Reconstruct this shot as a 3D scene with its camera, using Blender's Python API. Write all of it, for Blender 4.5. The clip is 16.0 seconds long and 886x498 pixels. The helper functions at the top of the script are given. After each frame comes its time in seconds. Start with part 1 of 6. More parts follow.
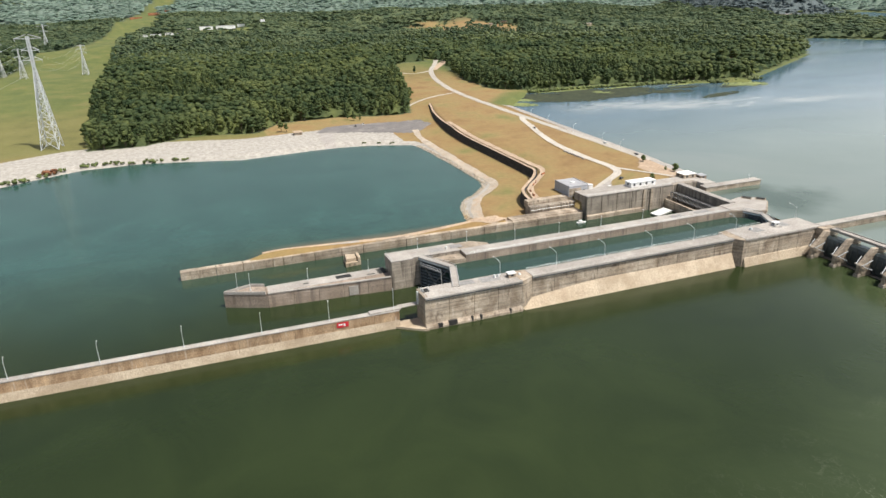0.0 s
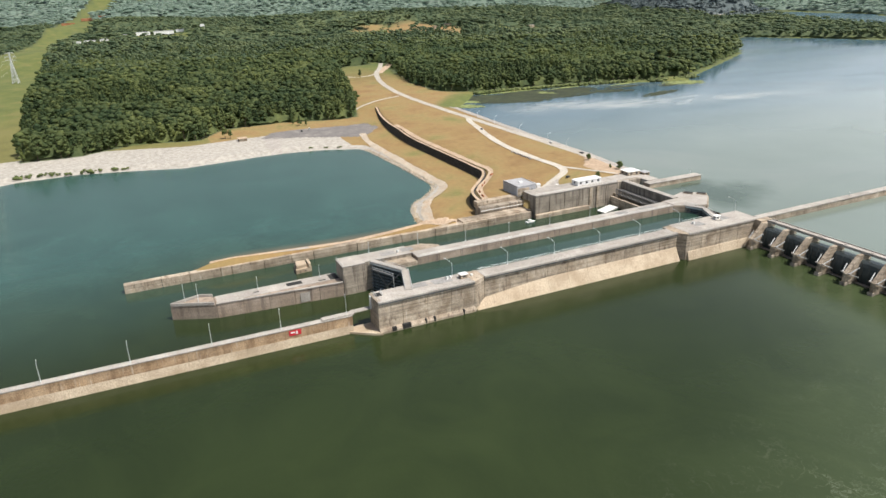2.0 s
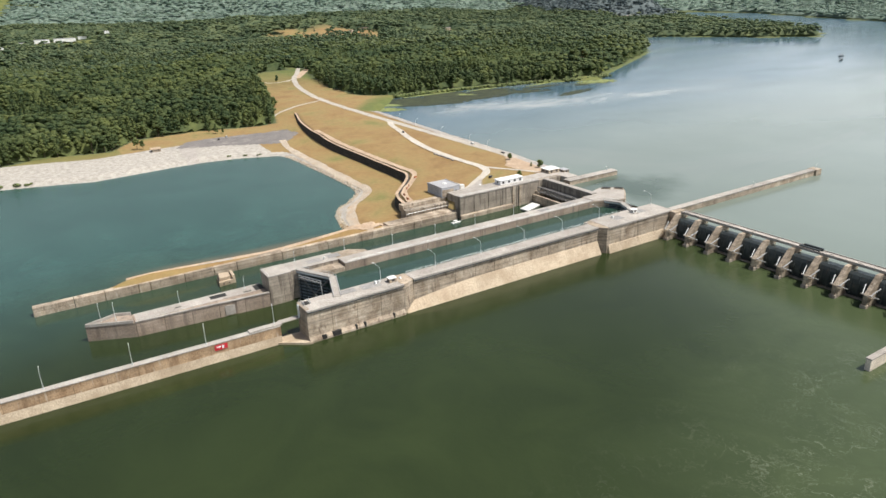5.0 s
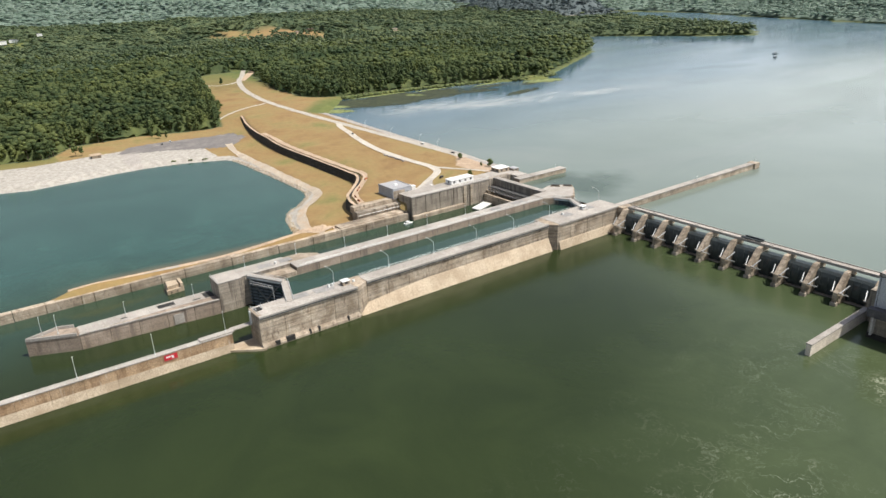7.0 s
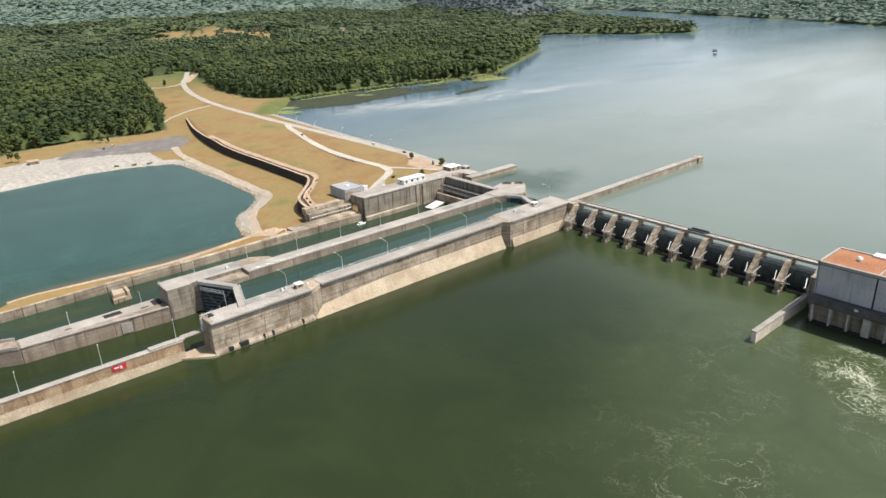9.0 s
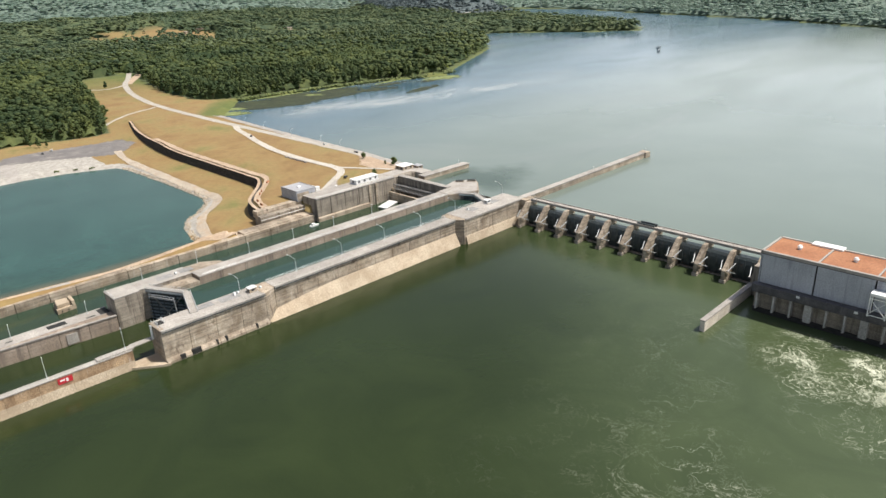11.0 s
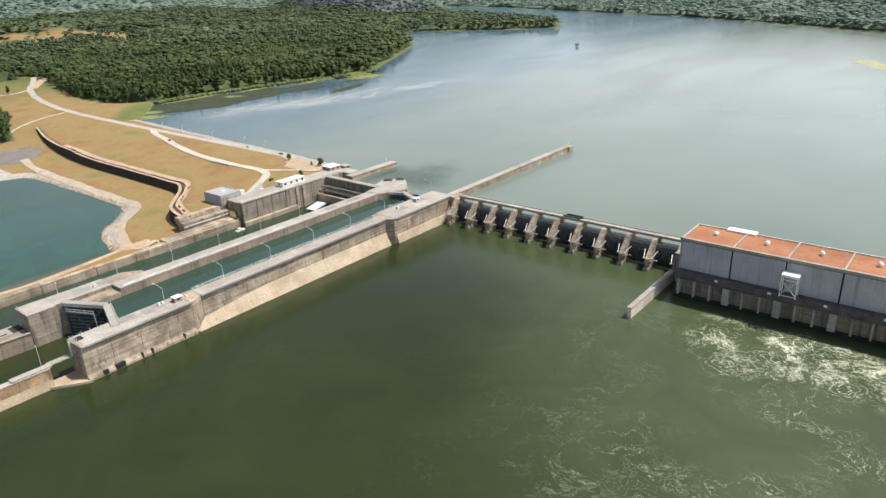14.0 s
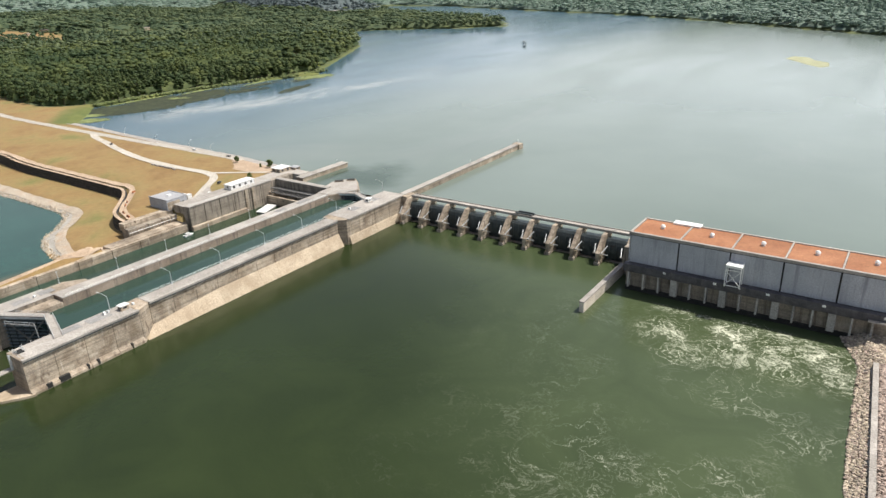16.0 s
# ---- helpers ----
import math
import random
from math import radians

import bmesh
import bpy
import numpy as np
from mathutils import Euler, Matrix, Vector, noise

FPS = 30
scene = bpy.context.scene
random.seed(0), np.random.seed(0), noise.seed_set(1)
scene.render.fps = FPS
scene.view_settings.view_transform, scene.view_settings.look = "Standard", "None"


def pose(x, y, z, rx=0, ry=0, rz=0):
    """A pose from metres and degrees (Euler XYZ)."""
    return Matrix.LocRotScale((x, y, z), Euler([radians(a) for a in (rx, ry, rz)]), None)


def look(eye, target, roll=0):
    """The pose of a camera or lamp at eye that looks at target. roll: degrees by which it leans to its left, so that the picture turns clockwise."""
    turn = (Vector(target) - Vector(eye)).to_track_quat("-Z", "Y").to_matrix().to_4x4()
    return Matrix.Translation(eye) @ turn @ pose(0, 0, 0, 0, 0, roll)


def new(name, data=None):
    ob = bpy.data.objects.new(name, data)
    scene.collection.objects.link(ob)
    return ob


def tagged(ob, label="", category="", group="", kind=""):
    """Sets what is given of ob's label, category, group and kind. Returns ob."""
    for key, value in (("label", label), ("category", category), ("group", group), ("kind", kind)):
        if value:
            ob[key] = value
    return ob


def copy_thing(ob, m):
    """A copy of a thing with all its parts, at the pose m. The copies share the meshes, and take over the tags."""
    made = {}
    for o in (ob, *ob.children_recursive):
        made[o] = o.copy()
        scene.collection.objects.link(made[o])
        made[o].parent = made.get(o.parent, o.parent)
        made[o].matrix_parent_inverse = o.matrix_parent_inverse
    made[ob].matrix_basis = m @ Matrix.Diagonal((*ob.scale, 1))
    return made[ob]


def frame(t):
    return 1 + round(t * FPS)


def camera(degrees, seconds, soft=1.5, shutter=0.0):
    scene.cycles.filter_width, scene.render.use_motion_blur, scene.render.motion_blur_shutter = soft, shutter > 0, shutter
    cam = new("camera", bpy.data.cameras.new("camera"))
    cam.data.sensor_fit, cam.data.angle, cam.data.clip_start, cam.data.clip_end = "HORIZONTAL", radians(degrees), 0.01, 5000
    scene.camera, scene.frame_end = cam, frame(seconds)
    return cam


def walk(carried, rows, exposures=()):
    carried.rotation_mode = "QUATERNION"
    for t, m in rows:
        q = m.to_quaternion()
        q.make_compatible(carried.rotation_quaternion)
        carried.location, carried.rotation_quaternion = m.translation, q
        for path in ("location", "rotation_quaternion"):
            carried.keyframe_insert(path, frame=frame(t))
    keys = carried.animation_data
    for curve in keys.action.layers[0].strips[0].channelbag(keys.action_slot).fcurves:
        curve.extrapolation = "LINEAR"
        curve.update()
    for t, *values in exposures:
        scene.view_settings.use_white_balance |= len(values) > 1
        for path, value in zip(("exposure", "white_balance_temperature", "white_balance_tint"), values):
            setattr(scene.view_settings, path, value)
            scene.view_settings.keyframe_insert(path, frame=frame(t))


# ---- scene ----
cam = camera(66.1, 16.0)
EYE = (0.0, 0.0, 147.0)
PATH = [
    (0.0, pose(*EYE, 68.960, 1.431, 68.857)),
    (0.5, pose(*EYE, 68.985, 1.503, 67.743)),
    (1.0, pose(*EYE, 69.009, 1.578, 66.620)),
    (1.5, pose(*EYE, 69.033, 1.653, 65.493)),
    (2.0, pose(*EYE, 69.054, 1.727, 64.366)),
    (2.5, pose(*EYE, 69.071, 1.796, 63.240)),
    (3.0, pose(*EYE, 69.085, 1.859, 62.118)),
    (3.5, pose(*EYE, 69.093, 1.917, 61.001)),
    (4.0, pose(*EYE, 69.096, 1.967, 59.892)),
    (6.5, pose(*EYE, 69.008, 2.126, 54.479)),
    (7.0, pose(*EYE, 68.969, 2.142, 53.423)),
    (7.5, pose(*EYE, 68.925, 2.156, 52.374)),
    (8.0, pose(*EYE, 68.874, 2.167, 51.332)),
    (8.5, pose(*EYE, 68.819, 2.176, 50.295)),
    (9.0, pose(*EYE, 68.760, 2.184, 49.263)),
    (11.5, pose(*EYE, 68.435, 2.222, 44.117)),
    (12.0, pose(*EYE, 68.371, 2.230, 43.083)),
    (12.5, pose(*EYE, 68.309, 2.237, 42.046)),
    (13.0, pose(*EYE, 68.249, 2.241, 41.005)),
    (13.5, pose(*EYE, 68.192, 2.243, 39.961)),
    (14.0, pose(*EYE, 68.137, 2.241, 38.914)),
    (14.5, pose(*EYE, 68.083, 2.233, 37.865)),
    (15.0, pose(*EYE, 68.029, 2.217, 36.817)),
    (15.5, pose(*EYE, 67.974, 2.191, 35.772)),
    (16.0, pose(*EYE, 67.913, 2.153, 34.732)),
]
walk(cam, PATH)

# ---- light ----
SUN_AZ, SUN_EL = radians(50), radians(64)      # azimuth from +y towards +x
sun = new("sun", bpy.data.lights.new("sun", "SUN"))
sun.data.energy, sun.data.angle, sun.data.color = 5.0, radians(0.6), (1.0, 0.95, 0.87)
to_sun = Vector((math.sin(SUN_AZ) * math.cos(SUN_EL), math.cos(SUN_AZ) * math.cos(SUN_EL), math.sin(SUN_EL)))
sun.matrix_world = look(to_sun * 400, (0, 0, 0))
world = bpy.data.worlds.new("sky")
scene.world = world
world.use_nodes = True
wn = world.node_tree.nodes
sky = wn.new("ShaderNodeTexSky")
sky.sky_type, sky.sun_disc = "NISHITA", False
sky.sun_elevation, sky.sun_rotation = SUN_EL, SUN_AZ
sky.dust_density, sky.air_density = 3.0, 1.0
# thin bright haze towards the horizon and broken white cloud over the whole sky
wl = world.node_tree.links
tc, sp, cl, hz, cm = (wn.new("ShaderNode" + k) for k in ("TexCoord", "SeparateXYZ", "TexNoise", "MapRange", "MapRange"))
wl.new(tc.outputs["Generated"], sp.inputs[0])
wl.new(sp.outputs[2], hz.inputs[0])
for i, v in enumerate((0.0, 0.5, 0.97, 0.03)):
    hz.inputs[i + 1].default_value = v
wl.new(tc.outputs["Generated"], cl.inputs["Vector"])
cl.inputs["Scale"].default_value, cl.inputs["Detail"].default_value = 2.6, 5
wl.new(cl.outputs[0], cm.inputs[0])
for i, v in enumerate((0.45, 0.75, 0.0, 0.2)):
    cm.inputs[i + 1].default_value = v
mx, hs = wn.new("ShaderNodeMath"), wn.new("ShaderNodeMix")
mx.operation = "MAXIMUM"
wl.new(hz.outputs[0], mx.inputs[0])
wl.new(cm.outputs[0], mx.inputs[1])
hs.data_type = "RGBA"
wl.new(mx.outputs[0], hs.inputs[0])
wl.new(sky.outputs[0], hs.inputs[6])
# the haze is brighter round the sun
dt, gl, hc = wn.new("ShaderNodeVectorMath"), wn.new("ShaderNodeMapRange"), wn.new("ShaderNodeVectorMath")
dt.operation, hc.operation = "DOT_PRODUCT", "SCALE"
wl.new(tc.outputs["Generated"], dt.inputs[0])
dt.inputs[1].default_value = (math.sin(SUN_AZ), math.cos(SUN_AZ), 0)
wl.new(dt.outputs["Value"], gl.inputs[0])
for i, v in enumerate((-0.6, 1.0, 0.33, 1.65)):
    gl.inputs[i + 1].default_value = v
hc.inputs[0].default_value = (14.8, 15.8, 16.6)
wl.new(gl.outputs[0], hc.inputs["Scale"])
wl.new(hc.outputs[0], hs.inputs[7])
wl.new(hs.outputs[2], wn["Background"].inputs[0])
wn["Background"].inputs[1].default_value = 0.085
scene.view_settings.exposure = 0.19


POOL = 11.5    # reservoir level; the tailwater is at 0


# ---- materials ----
def nodes_of(m):
    m.use_nodes = True
    return m.node_tree.nodes, m.node_tree.links, m.node_tree.nodes["Principled BSDF"]


def ramp_node(ns, stops):
    r = ns.new("ShaderNodeValToRGB")
    while len(r.color_ramp.elements) < len(stops):
        r.color_ramp.elements.new(0.5)
    for e, (p, c) in zip(r.color_ramp.elements, stops):
        e.position, e.color = p, (*c, 1) if len(c) == 3 else c
    return r


def noise_node(ns, ls, scale, stretch=(1, 1, 1), detail=5, rough=0.55, distort=0.0):
    """Noise in world metres."""
    g, mp, n = ns.new("ShaderNodeNewGeometry"), ns.new("ShaderNodeMapping"), ns.new("ShaderNodeTexNoise")
    ls.new(g.outputs["Position"], mp.inputs[0])
    mp.inputs["Scale"].default_value = stretch
    ls.new(mp.outputs[0], n.inputs["Vector"])
    n.inputs["Scale"].default_value, n.inputs["Detail"].default_value, n.inputs["Roughness"].default_value = scale, detail, rough
    n.inputs["Distortion"].default_value = distort
    return n


def mix(ns, ls, fac, a, b, mode="MIX"):
    m = ns.new("ShaderNodeMix")
    m.data_type, m.blend_type = "RGBA", mode
    for slot, v in ((0, fac), (6, a), (7, b)):
        if hasattr(v, "links"):
            ls.new(v, m.inputs[slot])
        else:
            m.inputs[slot].default_value = (*v, 1) if isinstance(v, tuple) and len(v) == 3 else v
    return m.outputs[2]


def surface(name, c0, c1, scale=0.4, fine=4.0, rough=0.85, stain=None, stain_scale=0.35, stretch=(1, 1, 0.12), stain_at=(0.5, 0.72),
            metal=0.0, bump=0.25, bump_scale=3.0, spread=0.12, island=0.0, lifts=0.0, lime=0.0):
    """Two-scale colour, streaked stains, fine bump and a shift of brightness from piece to piece."""
    m = bpy.data.materials.new(name)
    ns, ls, bsdf = nodes_of(m)
    big, small = noise_node(ns, ls, scale), noise_node(ns, ls, fine)
    r = ramp_node(ns, [(0.3, c0), (0.7, c1)])
    ls.new(big.outputs[0], r.inputs[0])
    grain = ramp_node(ns, [(0.28, (0.62, 0.62, 0.62)), (0.72, (1.26, 1.26, 1.26))])
    ls.new(small.outputs[0], grain.inputs[0])
    col = mix(ns, ls, 1.0, r.outputs[0], grain.outputs[0], "MULTIPLY")
    if stain:
        st = noise_node(ns, ls, stain_scale, stretch, 6, 0.65)
        sr = ramp_node(ns, [(stain_at[0], (0, 0, 0)), (stain_at[1], (1, 1, 1))])
        ls.new(st.outputs[0], sr.inputs[0])
        col = mix(ns, ls, sr.outputs[0], col, stain)
    if lifts:
        # pour lines: faint level bands up the wall
        lf = noise_node(ns, ls, 0.8, (0.02, 0.02, 1), 4, 0.7)
        lr = ramp_node(ns, [(0.35, (1 - lifts,) * 3), (0.6, (1 + lifts * 0.5,) * 3)])
        ls.new(lf.outputs[0], lr.inputs[0])
        col = mix(ns, ls, 1.0, col, lr.outputs[0], "MULTIPLY")
    if lime:
        # thin pale lime runs and broad weathered patches
        ln_ = noise_node(ns, ls, 0.75, (1, 1, 0.1), 3, 0.5)
        kr = ramp_node(ns, [(0.62, (0, 0, 0)), (0.7, (lime,) * 3)])
        ls.new(ln_.outputs[0], kr.inputs[0])
        col = mix(ns, ls, kr.outputs[0], col, (0.6, 0.55, 0.47))
        pt = noise_node(ns, ls, 0.16, (1, 1, 0.7), 5, 0.65)
        pr = ramp_node(ns, [(0.36, (0.7, 0.66, 0.62)), (0.52, (1, 1, 1)), (0.66, (1.1, 1.07, 1.02))])
        ls.new(pt.outputs[0], pr.inputs[0])
        col = mix(ns, ls, 1.0, col, pr.outputs[0], "MULTIPLY")
    if spread or island:
        if island:
            src = ns.new("ShaderNodeNewGeometry").outputs["Random Per Island"]
        else:
            src = ns.new("ShaderNodeObjectInfo").outputs["Random"]
        k = island or spread
        rr = ramp_node(ns, [(0.0, (1 - k,) * 3), (1.0, (1 + k,) * 3)])
        ls.new(src, rr.inputs[0])
        col = mix(ns, ls, 1.0, col, rr.outputs[0], "MULTIPLY")
    ls.new(col, bsdf.inputs["Base Color"])
    bsdf.inputs["Roughness"].default_value, bsdf.inputs["Metallic"].default_value = rough, metal
    if bump:
        bn = noise_node(ns, ls, bump_scale, (1, 1, 1), 6, 0.6)
        b = ns.new("ShaderNodeBump")
        b.inputs["Strength"].default_value, b.inputs["Distance"].default_value = bump, 0.12
        ls.new(bn.outputs[0], b.inputs["Height"])
        ls.new(b.outputs[0], bsdf.inputs["Normal"])
    return m


def water_material(name, c0, c1, rough, wave, bump, foam=False, clear=None):
    m = bpy.data.materials.new(name)
    ns, ls, bsdf = nodes_of(m)
    big = noise_node(ns, ls, 0.006, (1, 1, 1), 4, 0.5)
    r = ramp_node(ns, [(0.35, c0), (0.65, c1)])
    ls.new(big.outputs[0], r.inputs[0])
    col, rgh = r.outputs[0], None
    if clear:
        g, sep = ns.new("ShaderNodeNewGeometry"), ns.new("ShaderNodeSeparateXYZ")
        ls.new(g.outputs["Position"], sep.inputs[0])
        col = mix(ns, ls, range_node(ns, ls, math_node(ns, ls, "MULTIPLY_ADD", big.outputs[0], 160.0, sep.outputs[0]), *clear[0]), col, clear[1])
        col = painted_sheen(ns, ls, col)
    if foam:
        g, sep = ns.new("ShaderNodeNewGeometry"), ns.new("ShaderNodeSeparateXYZ")
        ls.new(g.outputs["Position"], sep.inputs[0])
        drift = math_node(ns, ls, "MULTIPLY_ADD", big.outputs[0], 120.0, sep.outputs[0])
        # silty olive river, clearer teal water in the sheltered cove
        silt = math_node(ns, ls, "MULTIPLY_ADD", sep.outputs[1], 0.9, drift)
        col = mix(ns, ls, range_node(ns, ls, silt, 30, 205), col, (0.054, 0.073, 0.035))
        col = mix(ns, ls, range_node(ns, ls, drift, -230, -390), col, (0.032, 0.077, 0.067))
        # tan shallows along the sandy strip
        shoal = math_node(ns, ls, "MULTIPLY", math_node(ns, ls, "MULTIPLY", range_node(ns, ls, math_node(ns, ls, "MULTIPLY_ADD", big.outputs[0], 24.0, sep.outputs[0]), -394, -375), range_node(ns, ls, sep.outputs[0], -372, -376)),
                          math_node(ns, ls, "MULTIPLY", range_node(ns, ls, sep.outputs[1], 20, 60), range_node(ns, ls, sep.outputs[1], 230, 190)))
        col = mix(ns, ls, shoal, col, (0.15, 0.12, 0.075))
        mot = noise_node(ns, ls, 0.022, (1, 1, 1), 5, 0.6, 1.2)
        mr = ramp_node(ns, [(0.34, (0.88, 0.89, 0.88)), (0.66, (1.13, 1.12, 1.1))])
        ls.new(mot.outputs[0], mr.inputs[0])
        col = mix(ns, ls, 1.0, col, mr.outputs[0], "MULTIPLY")
        col, rgh = foam_mask(ns, ls, col, rough)
    ls.new(col, bsdf.inputs["Base Color"])
    bsdf.inputs["Roughness"].default_value = rough
    if clear:
        # wind lanes: smoother and rougher streaks
        wl_ = noise_node(ns, ls, 0.012, (1, 0.25, 1), 3, 0.5, 0.6)
        rgh = range_node(ns, ls, wl_.outputs[0], 0.35, 0.7, 0.15, 0.21)
    if rgh:
        ls.new(rgh, bsdf.inputs["Roughness"])
    bsdf.inputs["IOR"].default_value = 1.33
    b1, b2 = noise_node(ns, ls, wave, (1, 1, 1), 4, 0.6), noise_node(ns, ls, 0.035, (1, 1, 1), 3, 0.5)
    add = ns.new("ShaderNodeMath")
    add.operation = "MULTIPLY_ADD"
    ls.new(b2.outputs[0], add.inputs[0])
    add.inputs[1].default_value = 2.0
    ls.new(b1.outputs[0], add.inputs[2])
    b = ns.new("ShaderNodeBump")
    b.inputs["Strength"].default_value, b.inputs["Distance"].default_value = bump, 0.5
    ls.new(add.outputs[0], b.inputs["Height"])
    ls.new(b.outputs[0], bsdf.inputs["Normal"])
    return m


def math_node(ns, ls, op, a, b=None, c=None):
    n = ns.new("ShaderNodeMath")
    n.operation = op
    n.use_clamp = False
    for i, v in enumerate((a, b, c)):
        if v is None:
            continue
        if hasattr(v, "links"):
            ls.new(v, n.inputs[i])
        else:
            n.inputs[i].default_value = v
    return n.outputs[0]


def range_node(ns, ls, v, a, b, c=0.0, d=1.0, smooth=True):
    n = ns.new("ShaderNodeMapRange")
    n.interpolation_type = "SMOOTHSTEP" if smooth else "LINEAR"
    ls.new(v, n.inputs[0])
    for i, k in enumerate((a, b, c, d)):
        n.inputs[i + 1].default_value = k
    return n.outputs[0]


def painted_sheen(ns, ls, col):
    """Pale slicks off the weedy shore, their sky sheen painted as colour, and a darker patch above the lock."""
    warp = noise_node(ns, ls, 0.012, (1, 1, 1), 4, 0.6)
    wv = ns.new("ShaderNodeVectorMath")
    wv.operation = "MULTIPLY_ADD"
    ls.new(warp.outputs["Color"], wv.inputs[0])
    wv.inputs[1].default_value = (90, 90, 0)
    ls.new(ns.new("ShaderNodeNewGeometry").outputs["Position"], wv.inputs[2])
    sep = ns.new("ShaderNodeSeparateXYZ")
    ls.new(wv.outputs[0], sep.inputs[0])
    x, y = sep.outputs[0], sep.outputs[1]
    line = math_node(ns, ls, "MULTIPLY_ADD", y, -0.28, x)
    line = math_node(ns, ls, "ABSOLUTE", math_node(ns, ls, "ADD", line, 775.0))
    slick_sheen = math_node(ns, ls, "MULTIPLY", range_node(ns, ls, line, 0.0, 48.0, 1.0, 0.0), math_node(ns, ls, "MULTIPLY", range_node(ns, ls, y, 440, 520), range_node(ns, ls, y, 900, 700)))
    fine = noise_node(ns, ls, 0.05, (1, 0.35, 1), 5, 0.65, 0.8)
    slick_sheen = math_node(ns, ls, "MULTIPLY", slick_sheen, range_node(ns, ls, fine.outputs[0], 0.32, 0.62, 0.15, 0.85))
    # bright sky reflection of the slicks, put in as a paler base colour
    col = mix(ns, ls, slick_sheen, col, (0.3, 0.32, 0.31))
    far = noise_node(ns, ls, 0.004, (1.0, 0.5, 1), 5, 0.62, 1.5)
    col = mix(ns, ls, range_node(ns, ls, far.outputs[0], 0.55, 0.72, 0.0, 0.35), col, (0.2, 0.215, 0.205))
    off, ln = ns.new("ShaderNodeVectorMath"), ns.new("ShaderNodeVectorMath")
    off.operation, ln.operation = "SUBTRACT", "LENGTH"
    ls.new(wv.outputs[0], off.inputs[0])
    off.inputs[1].default_value = (-283, 405, POOL)
    ls.new(off.outputs[0], ln.inputs[0])
    return mix(ns, ls, range_node(ns, ls, ln.outputs["Value"], 8, 40, 0.9, 0.0), col, (0.045, 0.07, 0.05))


def foam_mask(ns, ls, col, rough):
    """Boils and drifting foam threads below the turbine outlets."""
    g, sep = ns.new("ShaderNodeNewGeometry"), ns.new("ShaderNodeSeparateXYZ")
    ls.new(g.outputs["Position"], sep.inputs[0])
    x, y = sep.outputs[0], sep.outputs[1]
    warp = noise_node(ns, ls, 0.05, (1, 1, 1), 4, 0.6)
    wv = ns.new("ShaderNodeVectorMath")
    wv.operation = "MULTIPLY_ADD"
    ls.new(warp.outputs["Color"], wv.inputs[0])
    wv.inputs[1].default_value = (44, 44, 0)
    ls.new(g.outputs["Position"], wv.inputs[2])

    def threads(scale, width):
        n = ns.new("ShaderNodeTexNoise")
        n.inputs["Scale"].default_value, n.inputs["Detail"].default_value, n.inputs["Roughness"].default_value = scale, 5, 0.6
        ls.new(wv.outputs[0], n.inputs["Vector"])
        d = math_node(ns, ls, "ABSOLUTE", math_node(ns, ls, "SUBTRACT", n.outputs[0], 0.5))
        return range_node(ns, ls, d, 0.0, width, 1.0, 0.0)

    t1, t2 = threads(0.06, 0.03), threads(0.14, 0.026)
    tt = math_node(ns, ls, "MAXIMUM", t1, math_node(ns, ls, "MULTIPLY", t2, 0.8))
    zx = math_node(ns, ls, "MULTIPLY", range_node(ns, ls, x, -92, -70), range_node(ns, ls, x, 0, -6))
    zy = math_node(ns, ls, "MULTIPLY", range_node(ns, ls, y, 240, 272), range_node(ns, ls, y, 291, 284))
    boil = math_node(ns, ls, "MULTIPLY", zx, zy)
    wx = range_node(ns, ls, x, -165, -25)
    wy = math_node(ns, ls, "MULTIPLY", range_node(ns, ls, y, 60, 200), range_node(ns, ls, y, 292, 262))
    patch = noise_node(ns, ls, 0.022, (1, 1, 1), 3, 0.5)
    drift = math_node(ns, ls, "MULTIPLY", math_node(ns, ls, "MULTIPLY", wx, wy), range_node(ns, ls, patch.outputs[0], 0.4, 0.66))
    cl = noise_node(ns, ls, 0.06, (1, 1, 1), 4, 0.6)
    boil = math_node(ns, ls, "MULTIPLY", boil, range_node(ns, ls, cl.outputs[0], 0.4, 0.58))
    f = math_node(ns, ls, "ADD", math_node(ns, ls, "MULTIPLY", math_node(ns, ls, "MULTIPLY", boil, 0.7), tt),
                  math_node(ns, ls, "MULTIPLY", math_node(ns, ls, "MULTIPLY", drift, 0.33), math_node(ns, ls, "MAXIMUM", threads(0.06, 0.013), math_node(ns, ls, "MULTIPLY", threads(0.13, 0.016), 0.45))))
    f = math_node(ns, ls, "ADD", f, math_node(ns, ls, "MULTIPLY", boil, 0.06))
    # round boils with curling rims
    wob = noise_node(ns, ls, 0.16, (1, 1, 1), 4, 0.65)
    for bx0, by0, size in ((-62, 249, 11), (-74, 270, 10), (-50, 262, 9), (-44, 280, 11), (-29, 273, 13), (-12, 274, 13), (-6, 260, 10), (-24, 256, 9)):
        off, ln = ns.new("ShaderNodeVectorMath"), ns.new("ShaderNodeVectorMath")
        off.operation, ln.operation = "SUBTRACT", "LENGTH"
        ls.new(g.outputs["Position"], off.inputs[0])
        off.inputs[1].default_value = (bx0, by0, 0)
        ls.new(off.outputs[0], ln.inputs[0])
        d = math_node(ns, ls, "MULTIPLY_ADD", wob.outputs[0], size * 1.5, ln.outputs["Value"])
        ring = math_node(ns, ls, "ABSOLUTE", math_node(ns, ls, "SINE", math_node(ns, ls, "MULTIPLY", d, 10.0 / size)))
        line = range_node(ns, ls, ring, 0.0, 0.38, 1.0, 0.0)
        env = range_node(ns, ls, ln.outputs["Value"], size * 0.35, size * 1.35, 1.0, 0.0)
        gap = range_node(ns, ls, t2, 0.0, 0.6, 0.35, 1.0)
